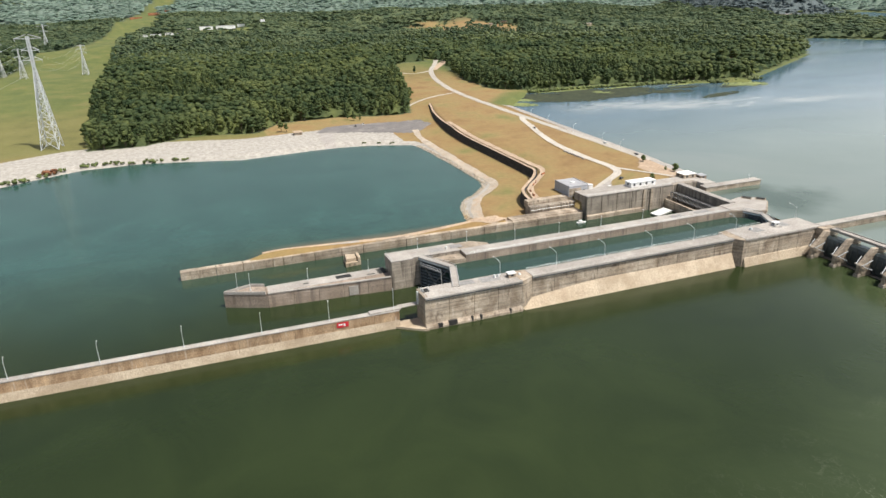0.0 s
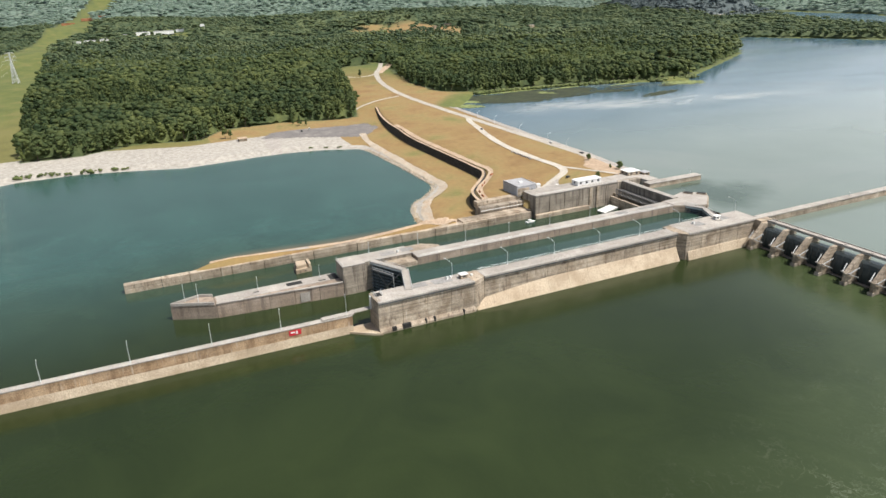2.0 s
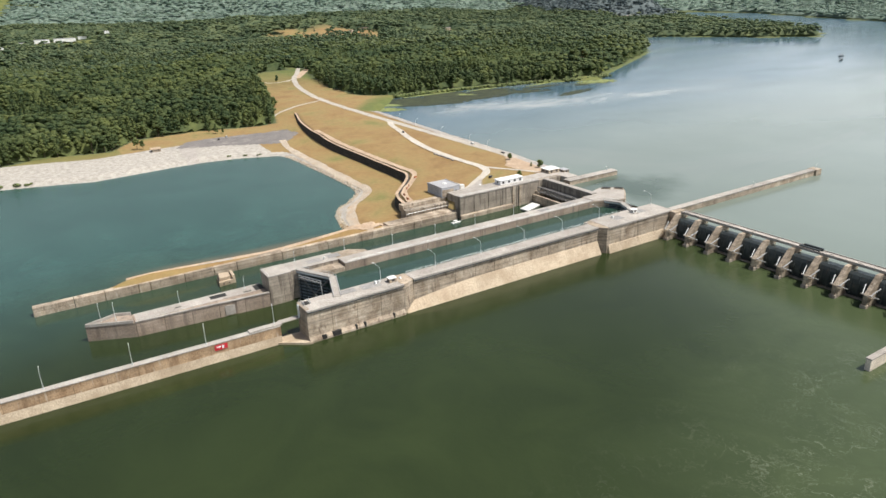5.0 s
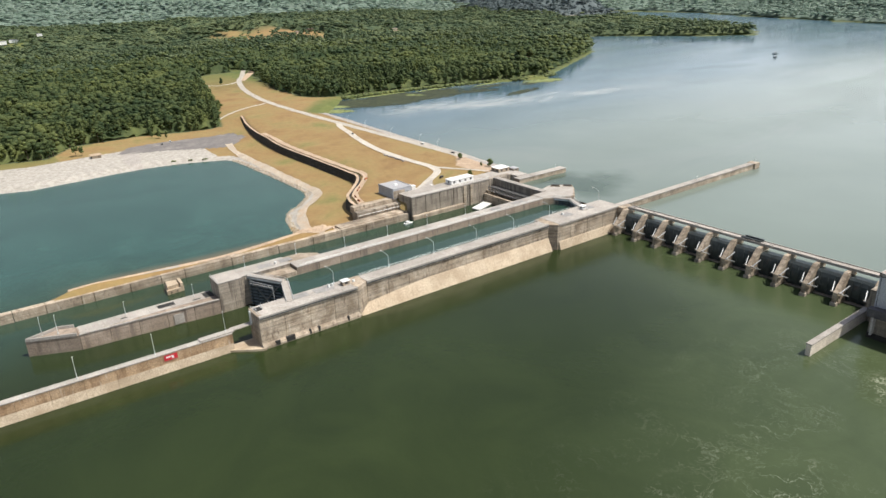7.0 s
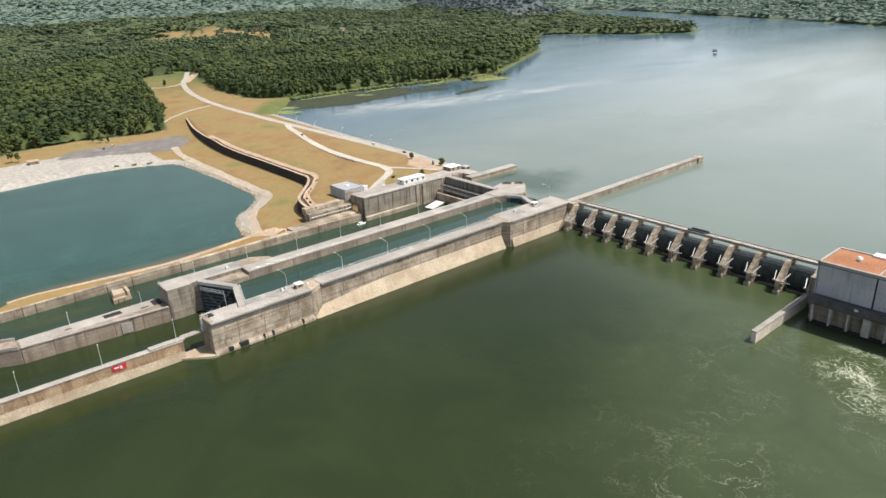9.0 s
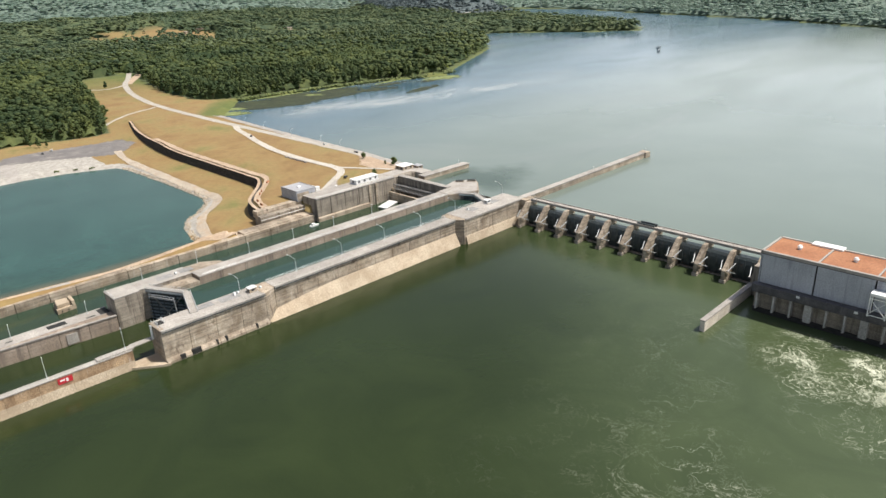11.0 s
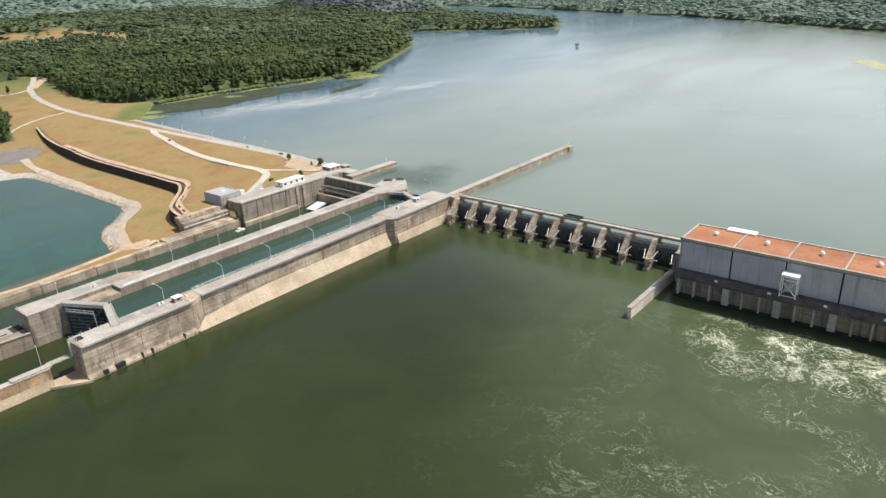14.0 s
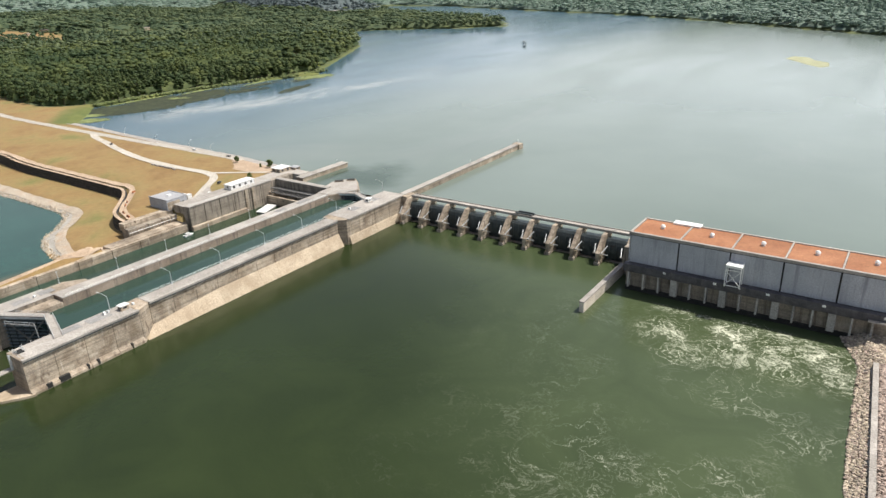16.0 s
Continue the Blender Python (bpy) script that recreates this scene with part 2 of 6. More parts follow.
        f = math_node(ns, ls, "MAXIMUM", f, math_node(ns, ls, "MULTIPLY", math_node(ns, ls, "MULTIPLY", line, env), math_node(ns, ls, "MULTIPLY", gap, 1.0)))
    out = mix(ns, ls, f, col, (0.72, 0.73, 0.58))
    return out, range_node(ns, ls, f, 0.0, 0.6, rough, 0.7, False)


M = {}
M["concrete"] = surface("concrete", (0.28, 0.225, 0.165), (0.48, 0.405, 0.32), 0.13, 2.2, 0.9, (0.13, 0.095, 0.068), 0.3, (1, 1, 0.4), (0.56, 0.7), lifts=0.34, lime=0.35)
M["concrete_brown"] = surface("brown_stained_concrete", (0.33, 0.215, 0.122), (0.5, 0.36, 0.23), 0.08, 2.0, 0.92, (0.2, 0.125, 0.07), 0.25, (1, 1, 0.25), (0.5, 0.7), lifts=0.14, lime=0.4)
M["concrete_grey"] = surface("grey_brown_concrete", (0.24, 0.185, 0.14), (0.37, 0.3, 0.24), 0.12, 2.0, 0.92, (0.12, 0.095, 0.08), 0.3, (1, 1, 0.1), (0.52, 0.72), lifts=0.16)
M["concrete_dark"] = surface("weathered_concrete", (0.24, 0.205, 0.165), (0.4, 0.35, 0.285), 0.15, 2.0, 0.9, (0.075, 0.06, 0.048), 0.4, (1, 1, 0.06), (0.5, 0.68), lifts=0.2)
M["concrete_tan"] = surface("washed_concrete", (0.365, 0.285, 0.2), (0.52, 0.43, 0.32), 0.1, 1.8, 0.92, (0.3, 0.23, 0.155), 0.12, (1, 0.4, 0.5), (0.5, 0.7), spread=0.04)
M["concrete_pier"] = surface("grey_pier_concrete", (0.3, 0.29, 0.27), (0.42, 0.405, 0.375), 0.15, 2.0, 0.9, (0.12, 0.11, 0.1), 0.3, (1, 1, 0.2), (0.55, 0.75))
# Concrete lightened so the training wall looks sunlit; the sunlight sits in the colour.
M["concrete_sunlit"] = surface("sunlit_tone_concrete", (0.5, 0.435, 0.355), (0.64, 0.575, 0.49), 0.12, 2.0, 0.9, (0.36, 0.29, 0.22), 0.25, (1, 1, 0.4), (0.58, 0.78))
M["deck"] = surface("deck_concrete", (0.285, 0.26, 0.23), (0.41, 0.38, 0.345), 0.15, 1.5, 0.9, (0.31, 0.285, 0.26), 0.25, (1, 1, 1), (0.5, 0.68))
M["grating"] = surface("steel_grating", (0.2, 0.195, 0.185), (0.29, 0.28, 0.27), 0.5, 5.0, 0.7)
M["steel_dark"] = surface("dark_painted_steel", (0.022, 0.032, 0.034), (0.055, 0.068, 0.07), 0.3, 3.0, 0.6, (0.09, 0.06, 0.04), 0.6, (1, 1, 0.3), (0.58, 0.75))
M["gate_steel"] = surface("blue_grey_gate_steel", (0.13, 0.17, 0.2), (0.22, 0.27, 0.3), 0.3, 3.0, 0.6, (0.16, 0.11, 0.08), 0.6, (1, 1, 0.3), (0.56, 0.75))
M["steel_light"] = surface("galvanised_steel", (0.5, 0.52, 0.52), (0.66, 0.68, 0.68), 0.8, 6.0, 0.5, metal=0.3)
M["white"] = surface("white_paint", (0.72, 0.72, 0.7), (0.82, 0.82, 0.8), 0.5, 4.0, 0.6)
M["red"] = surface("red_board", (0.55, 0.02, 0.03), (0.62, 0.03, 0.05), 0.8, 5.0, 0.55, bump=0)
# Near-black colour that stands for the shade inside openings, also used on doors.
M["dark"] = surface("dark_openings_and_recess_shade", (0.015, 0.015, 0.014), (0.03, 0.03, 0.028), 0.5, 3.0, 0.9)
M["panel"] = surface("metal_cladding", (0.34, 0.355, 0.395), (0.44, 0.455, 0.49), 0.12, 2.0, 0.65, (0.2, 0.205, 0.23), 0.5, (1, 1, 0.05), (0.5, 0.75), spread=0.05)
M["band"] = surface("dark_fascia_and_eave_shade", (0.05, 0.048, 0.055), (0.1, 0.095, 0.1), 0.3, 2.0, 0.8, (0.15, 0.14, 0.14), 0.4, (1, 1, 0.2), (0.55, 0.8))
M["roof_red"] = surface("rusty_roof", (0.27, 0.11, 0.052), (0.38, 0.175, 0.088), 0.09, 1.5, 0.9, (0.22, 0.09, 0.045), 0.1, (1, 1, 1), (0.55, 0.75))
M["roof_grey"] = surface("grey_roof", (0.27, 0.27, 0.28), (0.36, 0.36, 0.37), 0.2, 2.0, 0.8)
M["asphalt"] = surface("asphalt", (0.13, 0.12, 0.115), (0.19, 0.175, 0.165), 0.08, 1.5, 0.95, (0.24, 0.22, 0.2), 0.1, (1, 1, 1), (0.52, 0.7))
M["road"] = surface("pale_gravel_road", (0.4, 0.37, 0.32), (0.52, 0.48, 0.42), 0.1, 1.2, 0.95, (0.32, 0.27, 0.2), 0.2, (1, 1, 1), (0.52, 0.7))
M["track"] = surface("sandy_gravel_track", (0.37, 0.31, 0.24), (0.5, 0.43, 0.345), 0.08, 1.2, 0.95, (0.42, 0.3, 0.2), 0.12, (1, 1, 1), (0.5, 0.72))
M["clay"] = surface("bare_clay", (0.385, 0.28, 0.19), (0.49, 0.375, 0.27), 0.1, 1.0, 0.95)
M["geo"] = surface("dark_retaining_wall", (0.025, 0.023, 0.02), (0.06, 0.055, 0.05), 0.3, 1.5, 0.9, (0.14, 0.12, 0.09), 0.3, (0.3, 0.3, 2.0), (0.58, 0.75))
M["rock"] = surface("riprap_stone", (0.33, 0.27, 0.2), (0.5, 0.43, 0.335), 0.6, 4.0, 0.95, island=0.45, spread=0)
M["rock_pink"] = surface("pinkish_riprap", (0.3, 0.23, 0.19), (0.46, 0.37, 0.31), 0.6, 4.0, 0.95, island=0.45, spread=0)
M["bark"] = surface("bark", (0.1, 0.075, 0.05), (0.17, 0.13, 0.09), 0.8, 5.0, 0.95)
M["bush"] = surface("shrub_leaves", (0.06, 0.085, 0.025), (0.12, 0.14, 0.04), 0.3, 2.0, 0.8, island=0.4, spread=0)
M["bush_red"] = surface("reddish_shrub", (0.16, 0.06, 0.03), (0.22, 0.1, 0.04), 0.3, 2.0, 0.8, island=0.4, spread=0)
M["black"] = surface("dark_car_paint", (0.02, 0.02, 0.025), (0.03, 0.03, 0.035), 0.5, 4.0, 0.35, bump=0)
M["glass"] = surface("dark_window", (0.02, 0.025, 0.03), (0.04, 0.045, 0.05), 0.5, 4.0, 0.12, bump=0, spread=0)
M["water_low"] = water_material("river_water", (0.017, 0.026, 0.008), (0.024, 0.035, 0.012), 0.17, 0.35, 0.16, True)
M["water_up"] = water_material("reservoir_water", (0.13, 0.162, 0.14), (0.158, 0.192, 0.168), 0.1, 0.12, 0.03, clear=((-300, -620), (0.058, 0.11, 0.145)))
M["water_lock"] = water_material("lock_water", (0.02, 0.045, 0.035), (0.03, 0.06, 0.045), 0.08, 0.4, 0.06)


def leaf_material(name, dark, light):
    m = bpy.data.materials.new(name)
    ns, ls, bsdf = nodes_of(m)
    big, mid, small = noise_node(ns, ls, 0.04, (1, 1, 0.15), 4, 0.7), noise_node(ns, ls, 0.3, (1, 1, 1), 3, 0.6), noise_node(ns, ls, 1.6, (1, 1, 1), 4, 0.7)
    isl = ns.new("ShaderNodeNewGeometry").outputs["Random Per Island"]
    wide = noise_node(ns, ls, 0.006, (1, 1, 0.15), 3, 0.6)
    v = math_node(ns, ls, "MULTIPLY_ADD", big.outputs[0], 1.45, math_node(ns, ls, "MULTIPLY_ADD", isl, 0.16, math_node(ns, ls, "MULTIPLY", mid.outputs[0], 0.25)))
    r = ramp_node(ns, [(0.22, dark), (0.55, tuple(0.6 * a + 0.4 * b for a, b in zip(dark, light))), (0.88, light)])
    ls.new(range_node(ns, ls, math_node(ns, ls, "MULTIPLY_ADD", wide.outputs[0], 0.9, v), 1.0, 1.75, 0.0, 1.0, False), r.inputs[0])
    g = ramp_node(ns, [(0.3, (0.7,) * 3), (0.7, (1.2,) * 3)])
    ls.new(small.outputs[0], g.inputs[0])
    ls.new(mix(ns, ls, 1.0, r.outputs[0], g.outputs[0], "MULTIPLY"), bsdf.inputs["Base Color"])
    bsdf.inputs["Roughness"].default_value = 0.75
    tr, mx = ns.new("ShaderNodeBsdfTranslucent"), ns.new("ShaderNodeMixShader")
    ls.new(r.outputs[0], tr.inputs[0])
    mx.inputs[0].default_value = 0.5
    ls.new(bsdf.outputs[0], mx.inputs[1])
    ls.new(tr.outputs[0], mx.inputs[2])
    ls.new(mx.outputs[0], ns["Material Output"].inputs[0])
    b = ns.new("ShaderNodeBump")
    b.inputs["Strength"].default_value, b.inputs["Distance"].default_value = 0.5, 0.5
    ls.new(small.outputs[0], b.inputs["Height"])
    ls.new(b.outputs[0], bsdf.inputs["Normal"])
    return m


M["leaf"] = leaf_material("tree_leaves", (0.044, 0.082, 0.027), (0.185, 0.22, 0.065))
# Far leaf colours paled and blued, distance haze painted into the base colour.
M["leaf_haze_far"] = leaf_material("haze_tinted_far_leaves", (0.078, 0.128, 0.066), (0.22, 0.265, 0.12))
M["leaf_haze_ridge"] = leaf_material("haze_tinted_ridge_woods", (0.25, 0.345, 0.28), (0.37, 0.46, 0.38))
M["leaf_haze_mount"] = leaf_material("haze_tinted_mountain_woods", (0.17, 0.22, 0.225), (0.23, 0.275, 0.28))

# ---- building blocks ----
D = 15.5       # lock and dam deck


def mesh_from(name, verts, faces, mat):
    me = bpy.data.meshes.new(name)
    me.from_pydata([tuple(v) for v in verts], [], faces)
    me.materials.append(mat)
    return me


def part(name, bm, mat, parent=None, label=""):
    me = bpy.data.meshes.new(name)
    bmesh.ops.recalc_face_normals(bm, faces=bm.faces)
    bm.to_mesh(me)
    bm.free()
    me.materials.append(mat)
    ob = new(name, me)
    ob.parent = parent
    return tagged(ob, label)


def thing(name, label, category, at=(0, 0, 0), group="", kind=""):
    ob = new(name)
    ob.location = at
    ob.empty_display_size = 0.5
    return tagged(ob, label, category, group, kind)


def prism(bm, base, top):
    """A solid between two rings of points of the same length."""
    a, b = [bm.verts.new(p) for p in base], [bm.verts.new(p) for p in top]
    n = len(a)
    bm.faces.new(a[::-1])
    bm.faces.new(b)
    for i in range(n):
        bm.faces.new((a[i], a[(i + 1) % n], b[(i + 1) % n], b[i]))


def box(bm, x0, y0, z0, x1, y1, z1):
    p = [(x0, y0), (x1, y0), (x1, y1), (x0, y1)]
    prism(bm, [(*q, z0) for q in p], [(*q, z1) for q in p])


def slab(bm, ring, z0, z1):
    prism(bm, [(*q, z0) for q in ring], [(*q, z1) for q in ring])


def beam(bm, p, q, w, h=None, up=(0, 0, 1)):
    """A bar of w x h between two points."""
    p, q = Vector(p), Vector(q)
    d = (q - p).normalized()
    u = Vector(up)
    if abs(d.dot(u)) > 0.95:
        u = Vector((1, 0, 0))
    s = d.cross(u).normalized() * w / 2
    v = s.cross(d).normalized() * (h or w) / 2
    prism(bm, [p - s - v, p + s - v, p + s + v, p - s + v], [q - s - v, q + s - v, q + s + v, q - s + v])


def rod(bm, p, q, r, n=6, r2=None):
    p, q = Vector(p), Vector(q)
    d = (q - p).normalized()
    u = Vector((0, 0, 1)) if abs(d.z) < 0.9 else Vector((1, 0, 0))
    s = d.cross(u).normalized()
    v = s.cross(d)
    r2 = r if r2 is None else r2
    ring = [s * math.cos(k * math.tau / n) + v * math.sin(k * math.tau / n) for k in range(n)]
    prism(bm, [p + k * r for k in ring], [q + k * r2 for k in ring])


def dressed(fn, *args, bevel=0.0, **kw):
    bm = bmesh.new()
    fn(bm, *args, **kw)
    if bevel:
        bmesh.ops.bevel(bm, geom=list(bm.edges), offset=bevel, segments=1, affect="EDGES")
    return bm


def run(parent, name, profile, ys, mat, gap=0.12, bevel=0.1):
    """Monoliths of one x-z profile, end to end along y with open joints. profile may be a function of y."""
    for a, b in zip(ys, ys[1:]):
        pa, pb = (profile(a), profile(b)) if callable(profile) else (profile, profile)
        bm = bmesh.new()
        prism(bm, [(x, a + gap / 2, z) for x, z in pa], [(x, b - gap / 2, z) for x, z in pb])
        if bevel:
            bmesh.ops.bevel(bm, geom=list(bm.edges), offset=bevel, segments=1, affect="EDGES")
        part(name, bm, mat, parent)


def steps(a, b, n):
    return [a + (b - a) * i / n for i in range(n + 1)]

# ---- ground ----
SHORE_LOW = [(-520, -900), (-560, -420), (-610, -230), (-645, -150), (-660, -127), (-680, -90), (-682, -42), (-671, -2), (-654, 47), (-662, 113), (-664, 141),
             (-658, 175), (-642, 210), (-625, 214.7), (-548, 216.6), (-484, 216.3), (-470, 210.6), (-454, 197), (-444.5, 184), (-429, 175),
             (-408, 169.5), (-392, 167), (-387, 136), (-384, 112), (-388, 78), (-392, 44), (-390, 24), (-380, 15), (-373.5, 13)]
LOW = SHORE_LOW + [(-373.5, 330), (-267, 330), (1, 330), (0, 297), (-9, 295), (-0.7, 275), (0.4, 245), (1.5, 217), (3.2, 194), (9, 80), (20, -100), (60, -900)]
SHORE_UP = [(-366, 340), (-393, 346), (-447, 352.5), (-474, 354), (-538, 356.4), (-599, 360), (-667, 364), (-738, 369), (-765, 392), (-800, 420), (-827, 438), (-823, 493), (-815, 579),
            (-798, 662), (-778, 704), (-757, 752), (-782, 782), (-864, 916), (-988, 1116), (-1166, 1299), (-1290, 1410), (-1158, 1486), (-1034, 1529), (-925, 1620),
            (-997, 1741), (-1257, 1915), (-1582, 2026), (-1680, 2020), (-2300, 2560), (-2077, 2640), (-1738, 2566), (-1317, 2313), (-782, 2046), (-398, 1763), (-77, 1496), (60, 1380), (110, 1000), (60, 600), (25, 345)]
UP = SHORE_UP + [(1, 330), (-267, 330), (-366, 330)]
FAR_BANK = [(-2310, 2580), (-2077, 2648), (-1738, 2573), (-1317, 2320), (-782, 2053), (-398, 1770), (-77, 1503), (80, 1386), (400, 1500), (1500, 1700), (1500, 4600), (-4700, 4600)]
WALL_LINE = [(-795, 287), (-740, 272), (-681, 261), (-615, 255.5), (-540, 255.5), (-474, 255), (-462, 253), (-450, 247), (-432, 232), (-416, 218), (-398, 212), (-381, 210.5)]


def inside(ring, x, y):
    r = np.zeros(x.shape, bool)
    for (x0, y0), (x1, y1) in zip(ring, ring[1:] + ring[:1]):
        c = ((y0 > y) != (y1 > y))
        if y1 != y0:
            r ^= c & (x < (x1 - x0) * (y - y0) / (y1 - y0) + x0)
    return r


def reach(line, x, y, closed=False):
    """Distance to a line of points."""
    d = np.full(x.shape, 1e9)
    pts = line + line[:1] if closed else line
    for (x0, y0), (x1, y1) in zip(pts, pts[1:]):
        dx, dy = x1 - x0, y1 - y0
        t = np.clip(((x - x0) * dx + (y - y0) * dy) / (dx * dx + dy * dy + 1e-9), 0, 1)
        d = np.minimum(d, np.hypot(x - x0 - t * dx, y - y0 - t * dy))
    return d


def ease(v, a, b):
    t = np.clip((v - a) / (b - a), 0, 1)
    return t * t * (3 - 2 * t)


def ripple(x, y, size, seed):
    """Smooth sum of sines, about -1 to 1."""
    rg = np.random.RandomState(seed)
    s = 0
    for k in range(6):
        a, f, p = rg.uniform(0, math.tau), rg.uniform(0.6, 1.7) / size, rg.uniform(0, math.tau)
        s = s + np.sin(math.tau * f * (x * math.cos(a) + y * math.sin(a)) + p)
    return s / 3.2


WALL_BELOW = WALL_LINE + [(-381, 100), (-381, -900), (-4000, -900), (-4000, 330)]


def height(x, y):
    x, y = np.asarray(x, float), np.asarray(y, float)
    low, up = inside(LOW, x, y), inside(UP, x, y)
    dl, du = reach(LOW, x, y, True), reach(UP, x, y, True)
    # low ground round the cove, rising to the woods
    strip = ease(x, -425, -394) * ease(y, 215, 165)
    zl = 3.2 + 1.3 * strip + 1.8 * ease(reach(SHORE_LOW, x, y), 20, 60) + 9 * ease(-x, 760, 1300)
    # embankment: lawn falling from the crest towards the retaining wall
    ze = 12.3 + 3.2 * ease(y, 252, 325)
    below = inside(WALL_BELOW, x, y)
    side = np.where(below, -1, 1) * reach(WALL_LINE, x, y)
    taper = ease(-x, 640, 830)
    zw = zl + (ze - zl) * ease(side, 0.2, 1.4)
    zr = zl + (ze - zl) * ease(y, 225, 300)
    z = zw * (1 - taper) + zr * taper
    north = ease(y, 335, 420)
    z = z * (1 - north) + (14.5 + 3 * ease(du, 10, 120)) * north
    far = np.hypot(x, y)
    z = z + ease(far, 1000, 2200) * ease(du, 60, 420) * (12 + 15 * ripple(x, y, 620, 3) + 5 * ripple(x, y, 260, 4))
    z = z + ease(far, 2300, 4300) * (0.8 + 0.2 * ease(y, 200, 1500)) * (120 + 65 * ripple(x, y, 1500, 8)) * ease(du, 60, 900)
    z = z + 14 * np.exp(-(((x + 2060) / 190) ** 2 + ((y - 90) / 260) ** 2)) + 52 * np.exp(-(((x + 2060) / 230) ** 2 + ((y - 870) / 240) ** 2))
    z = z + 70 * ease(far, 3700, 4600) * (1 - ease(y, 800, 1800))
    # wooded ridge behind the neck of the lake, and hills on the far bank
    z = z + 150 * np.exp(-(reach([(-1960, 2085), (-2300, 2240), (-3000, 2500)], x, y) / 210) ** 2)
    bank = inside(FAR_BANK, x, y)
    z = z + bank * ease(du, 20, 700) * (75 + 45 * ripple(x, y, 900, 5))
    # east bank
    east = (x > -12) & (y < 420)
    z = np.where(east, np.minimum(3 + 0.25 * np.clip(x - 12, 0, 40), 13) + 10 * ease(y, 285, 330), z)
    shore_l, shore_u = 0.22 * dl, POOL + 0.35 * du
    near_l = reach(SHORE_LOW, x, y) < 60
    z = np.where(~low & (x < -300) & (y < 320), np.minimum(z, 0.05 + (0.24 + 0.26 * ease(x, -410, -394) * ease(y, 178, 160)) * reach(SHORE_LOW, x, y)), z)
    z = np.where(~low & (x > -12) & (y < 300), np.minimum(z, 0.05 + 0.5 * dl), z)
    z = np.where(~up & ~low & (y > 320), np.minimum(z, POOL + 0.1 + np.where(far > 1900, 0.7, 0.3) * du), z)
    z = np.where(low, np.maximum(-6, -0.25 * dl), z)
    z = np.where(up & ~low, np.maximum(5.0, POOL - 0.1 - 0.25 * du), z)
    z = np.where((x > -389.5) & (x < -372) & (y > 186) & (y < 241), np.minimum(z, 3.0), z)
    z = np.where((x > -386) & (x < -372) & (y >= 238) & (y < 331), np.minimum(z, D - 1.0), z)
    rough = ease(far, 350, 900) * 0.25
    return z + rough * ripple(x, y, 40, 2) * (~low & ~up)


def graded(a, b, fine0, fine1, step, grow):
    v = list(np.arange(fine0, fine1 + 0.1, step))
    s, q = step, fine1
    while q < b:
        s *= grow
        q += s
        v.append(q)
    s, q = step, fine0
    while q > a:
        s *= grow
        q -= s
        v.insert(0, q)
    return np.array(v)


gx, gy = graded(-4700, 1500, -830, -366, 2.6, 1.06), graded(-1400, 4600, -180, 400, 2.6, 1.06)
gx = np.unique(np.concatenate([gx[(gx < -17) | (gx > 31)], np.arange(-16, 31, 1.5)]))
XX, YY = np.meshgrid(gx, gy)
ZZ = height(XX, YY)
nx, ny = len(gx), len(gy)
idx = np.arange(nx * ny).reshape(ny, nx)
quads = np.stack([idx[:-1, :-1], idx[:-1, 1:], idx[1:, 1:], idx[1:, :-1]], -1).reshape(-1, 4)
me = bpy.data.meshes.new("ground")
me.from_pydata(np.stack([XX, YY, ZZ], -1).reshape(-1, 3).tolist(), [], quads.tolist())
me.polygons.foreach_set("use_smooth", np.ones(len(quads), bool))


def paint_masks(me):
    """Where grass, gravel, forest floor and the cleared strip lie, as a map of the land cover."""
    x, y, z = XX.ravel(), YY.ravel(), ZZ.ravel()
    forest = wooded(x, y, 0)
    sl = reach(SHORE_LOW, x, y)
    gravel = (ease(sl, 78, 70) * (x < -640) * (x + 0 * y < -640) * (y < 205)) + ease(sl, 9.5, 7) * (x >= -660) * (x < -375) * (y > 172)
    gravel = np.clip(np.maximum(gravel, 1.0 * ((x > -12) & (y < 330))), 0, 1) * (y < 300)
    green = np.clip(0.75 * ease(-x, 690, 760) * (y < 80) + ease(-x, 900, 1300) + ease(y, 395, 450) + ease(reach([(-745, 372), (-770, 392), (-800, 415)], x, y), 34, 16), 0, 1)
    for cx, cy, a, b in CLEARINGS[:2] + CLEARINGS[6:7]:
        green = green * (((x - cx) / a) ** 2 + ((y - cy) / b) ** 2 > 1.5)
    cols = np.stack([forest, gravel, green, np.ones_like(x)], -1)
    att = me.color_attributes.new("cover", "FLOAT_COLOR", "POINT")
    att.data.foreach_set("color", cols.astype(np.float32).ravel())


ROW_EDGE = [(-740, -92), (-960, -106), (-1210, -112), (-1620, -117), (-1980, -104), (-2380, -108), (-3130, -74), (-4175, 133), (-4700, 250)]
ROW_LEFT = [(-740, -560), (-1150, -420), (-1306, -290), (-1621, -272), (-1873, -258), (-2211, -228), (-2631, -182), (-3199, -150), (-4700, 110)]
WOOD_A = [(-741, -88), (-741, -38), (-770, 12), (-753, 73), (-800, 105), (-805, 172), (-779, 257), (-880, 287), (-1150, 352), (-1222, 380), (-1224, 470), (-1195, 452),
          (-1100, 432), (-960, 398), (-860, 400), (-838, 432)]
FOREST = WOOD_A + [(x - 8, y) for x, y in SHORE_UP[10:17]] + [(-868, 917), (-993, 1117), (-1171, 1300), (-1300, 1406), (-1164, 1490), (-1036, 1534), (-932, 1620),
                   (-1000, 1735), (-1258, 1909), (-1582, 2020), (-1690, 2010), (-2310, 2570), (-4700, 4600), (-4700, 250)] + ROW_EDGE[::-1][1:]
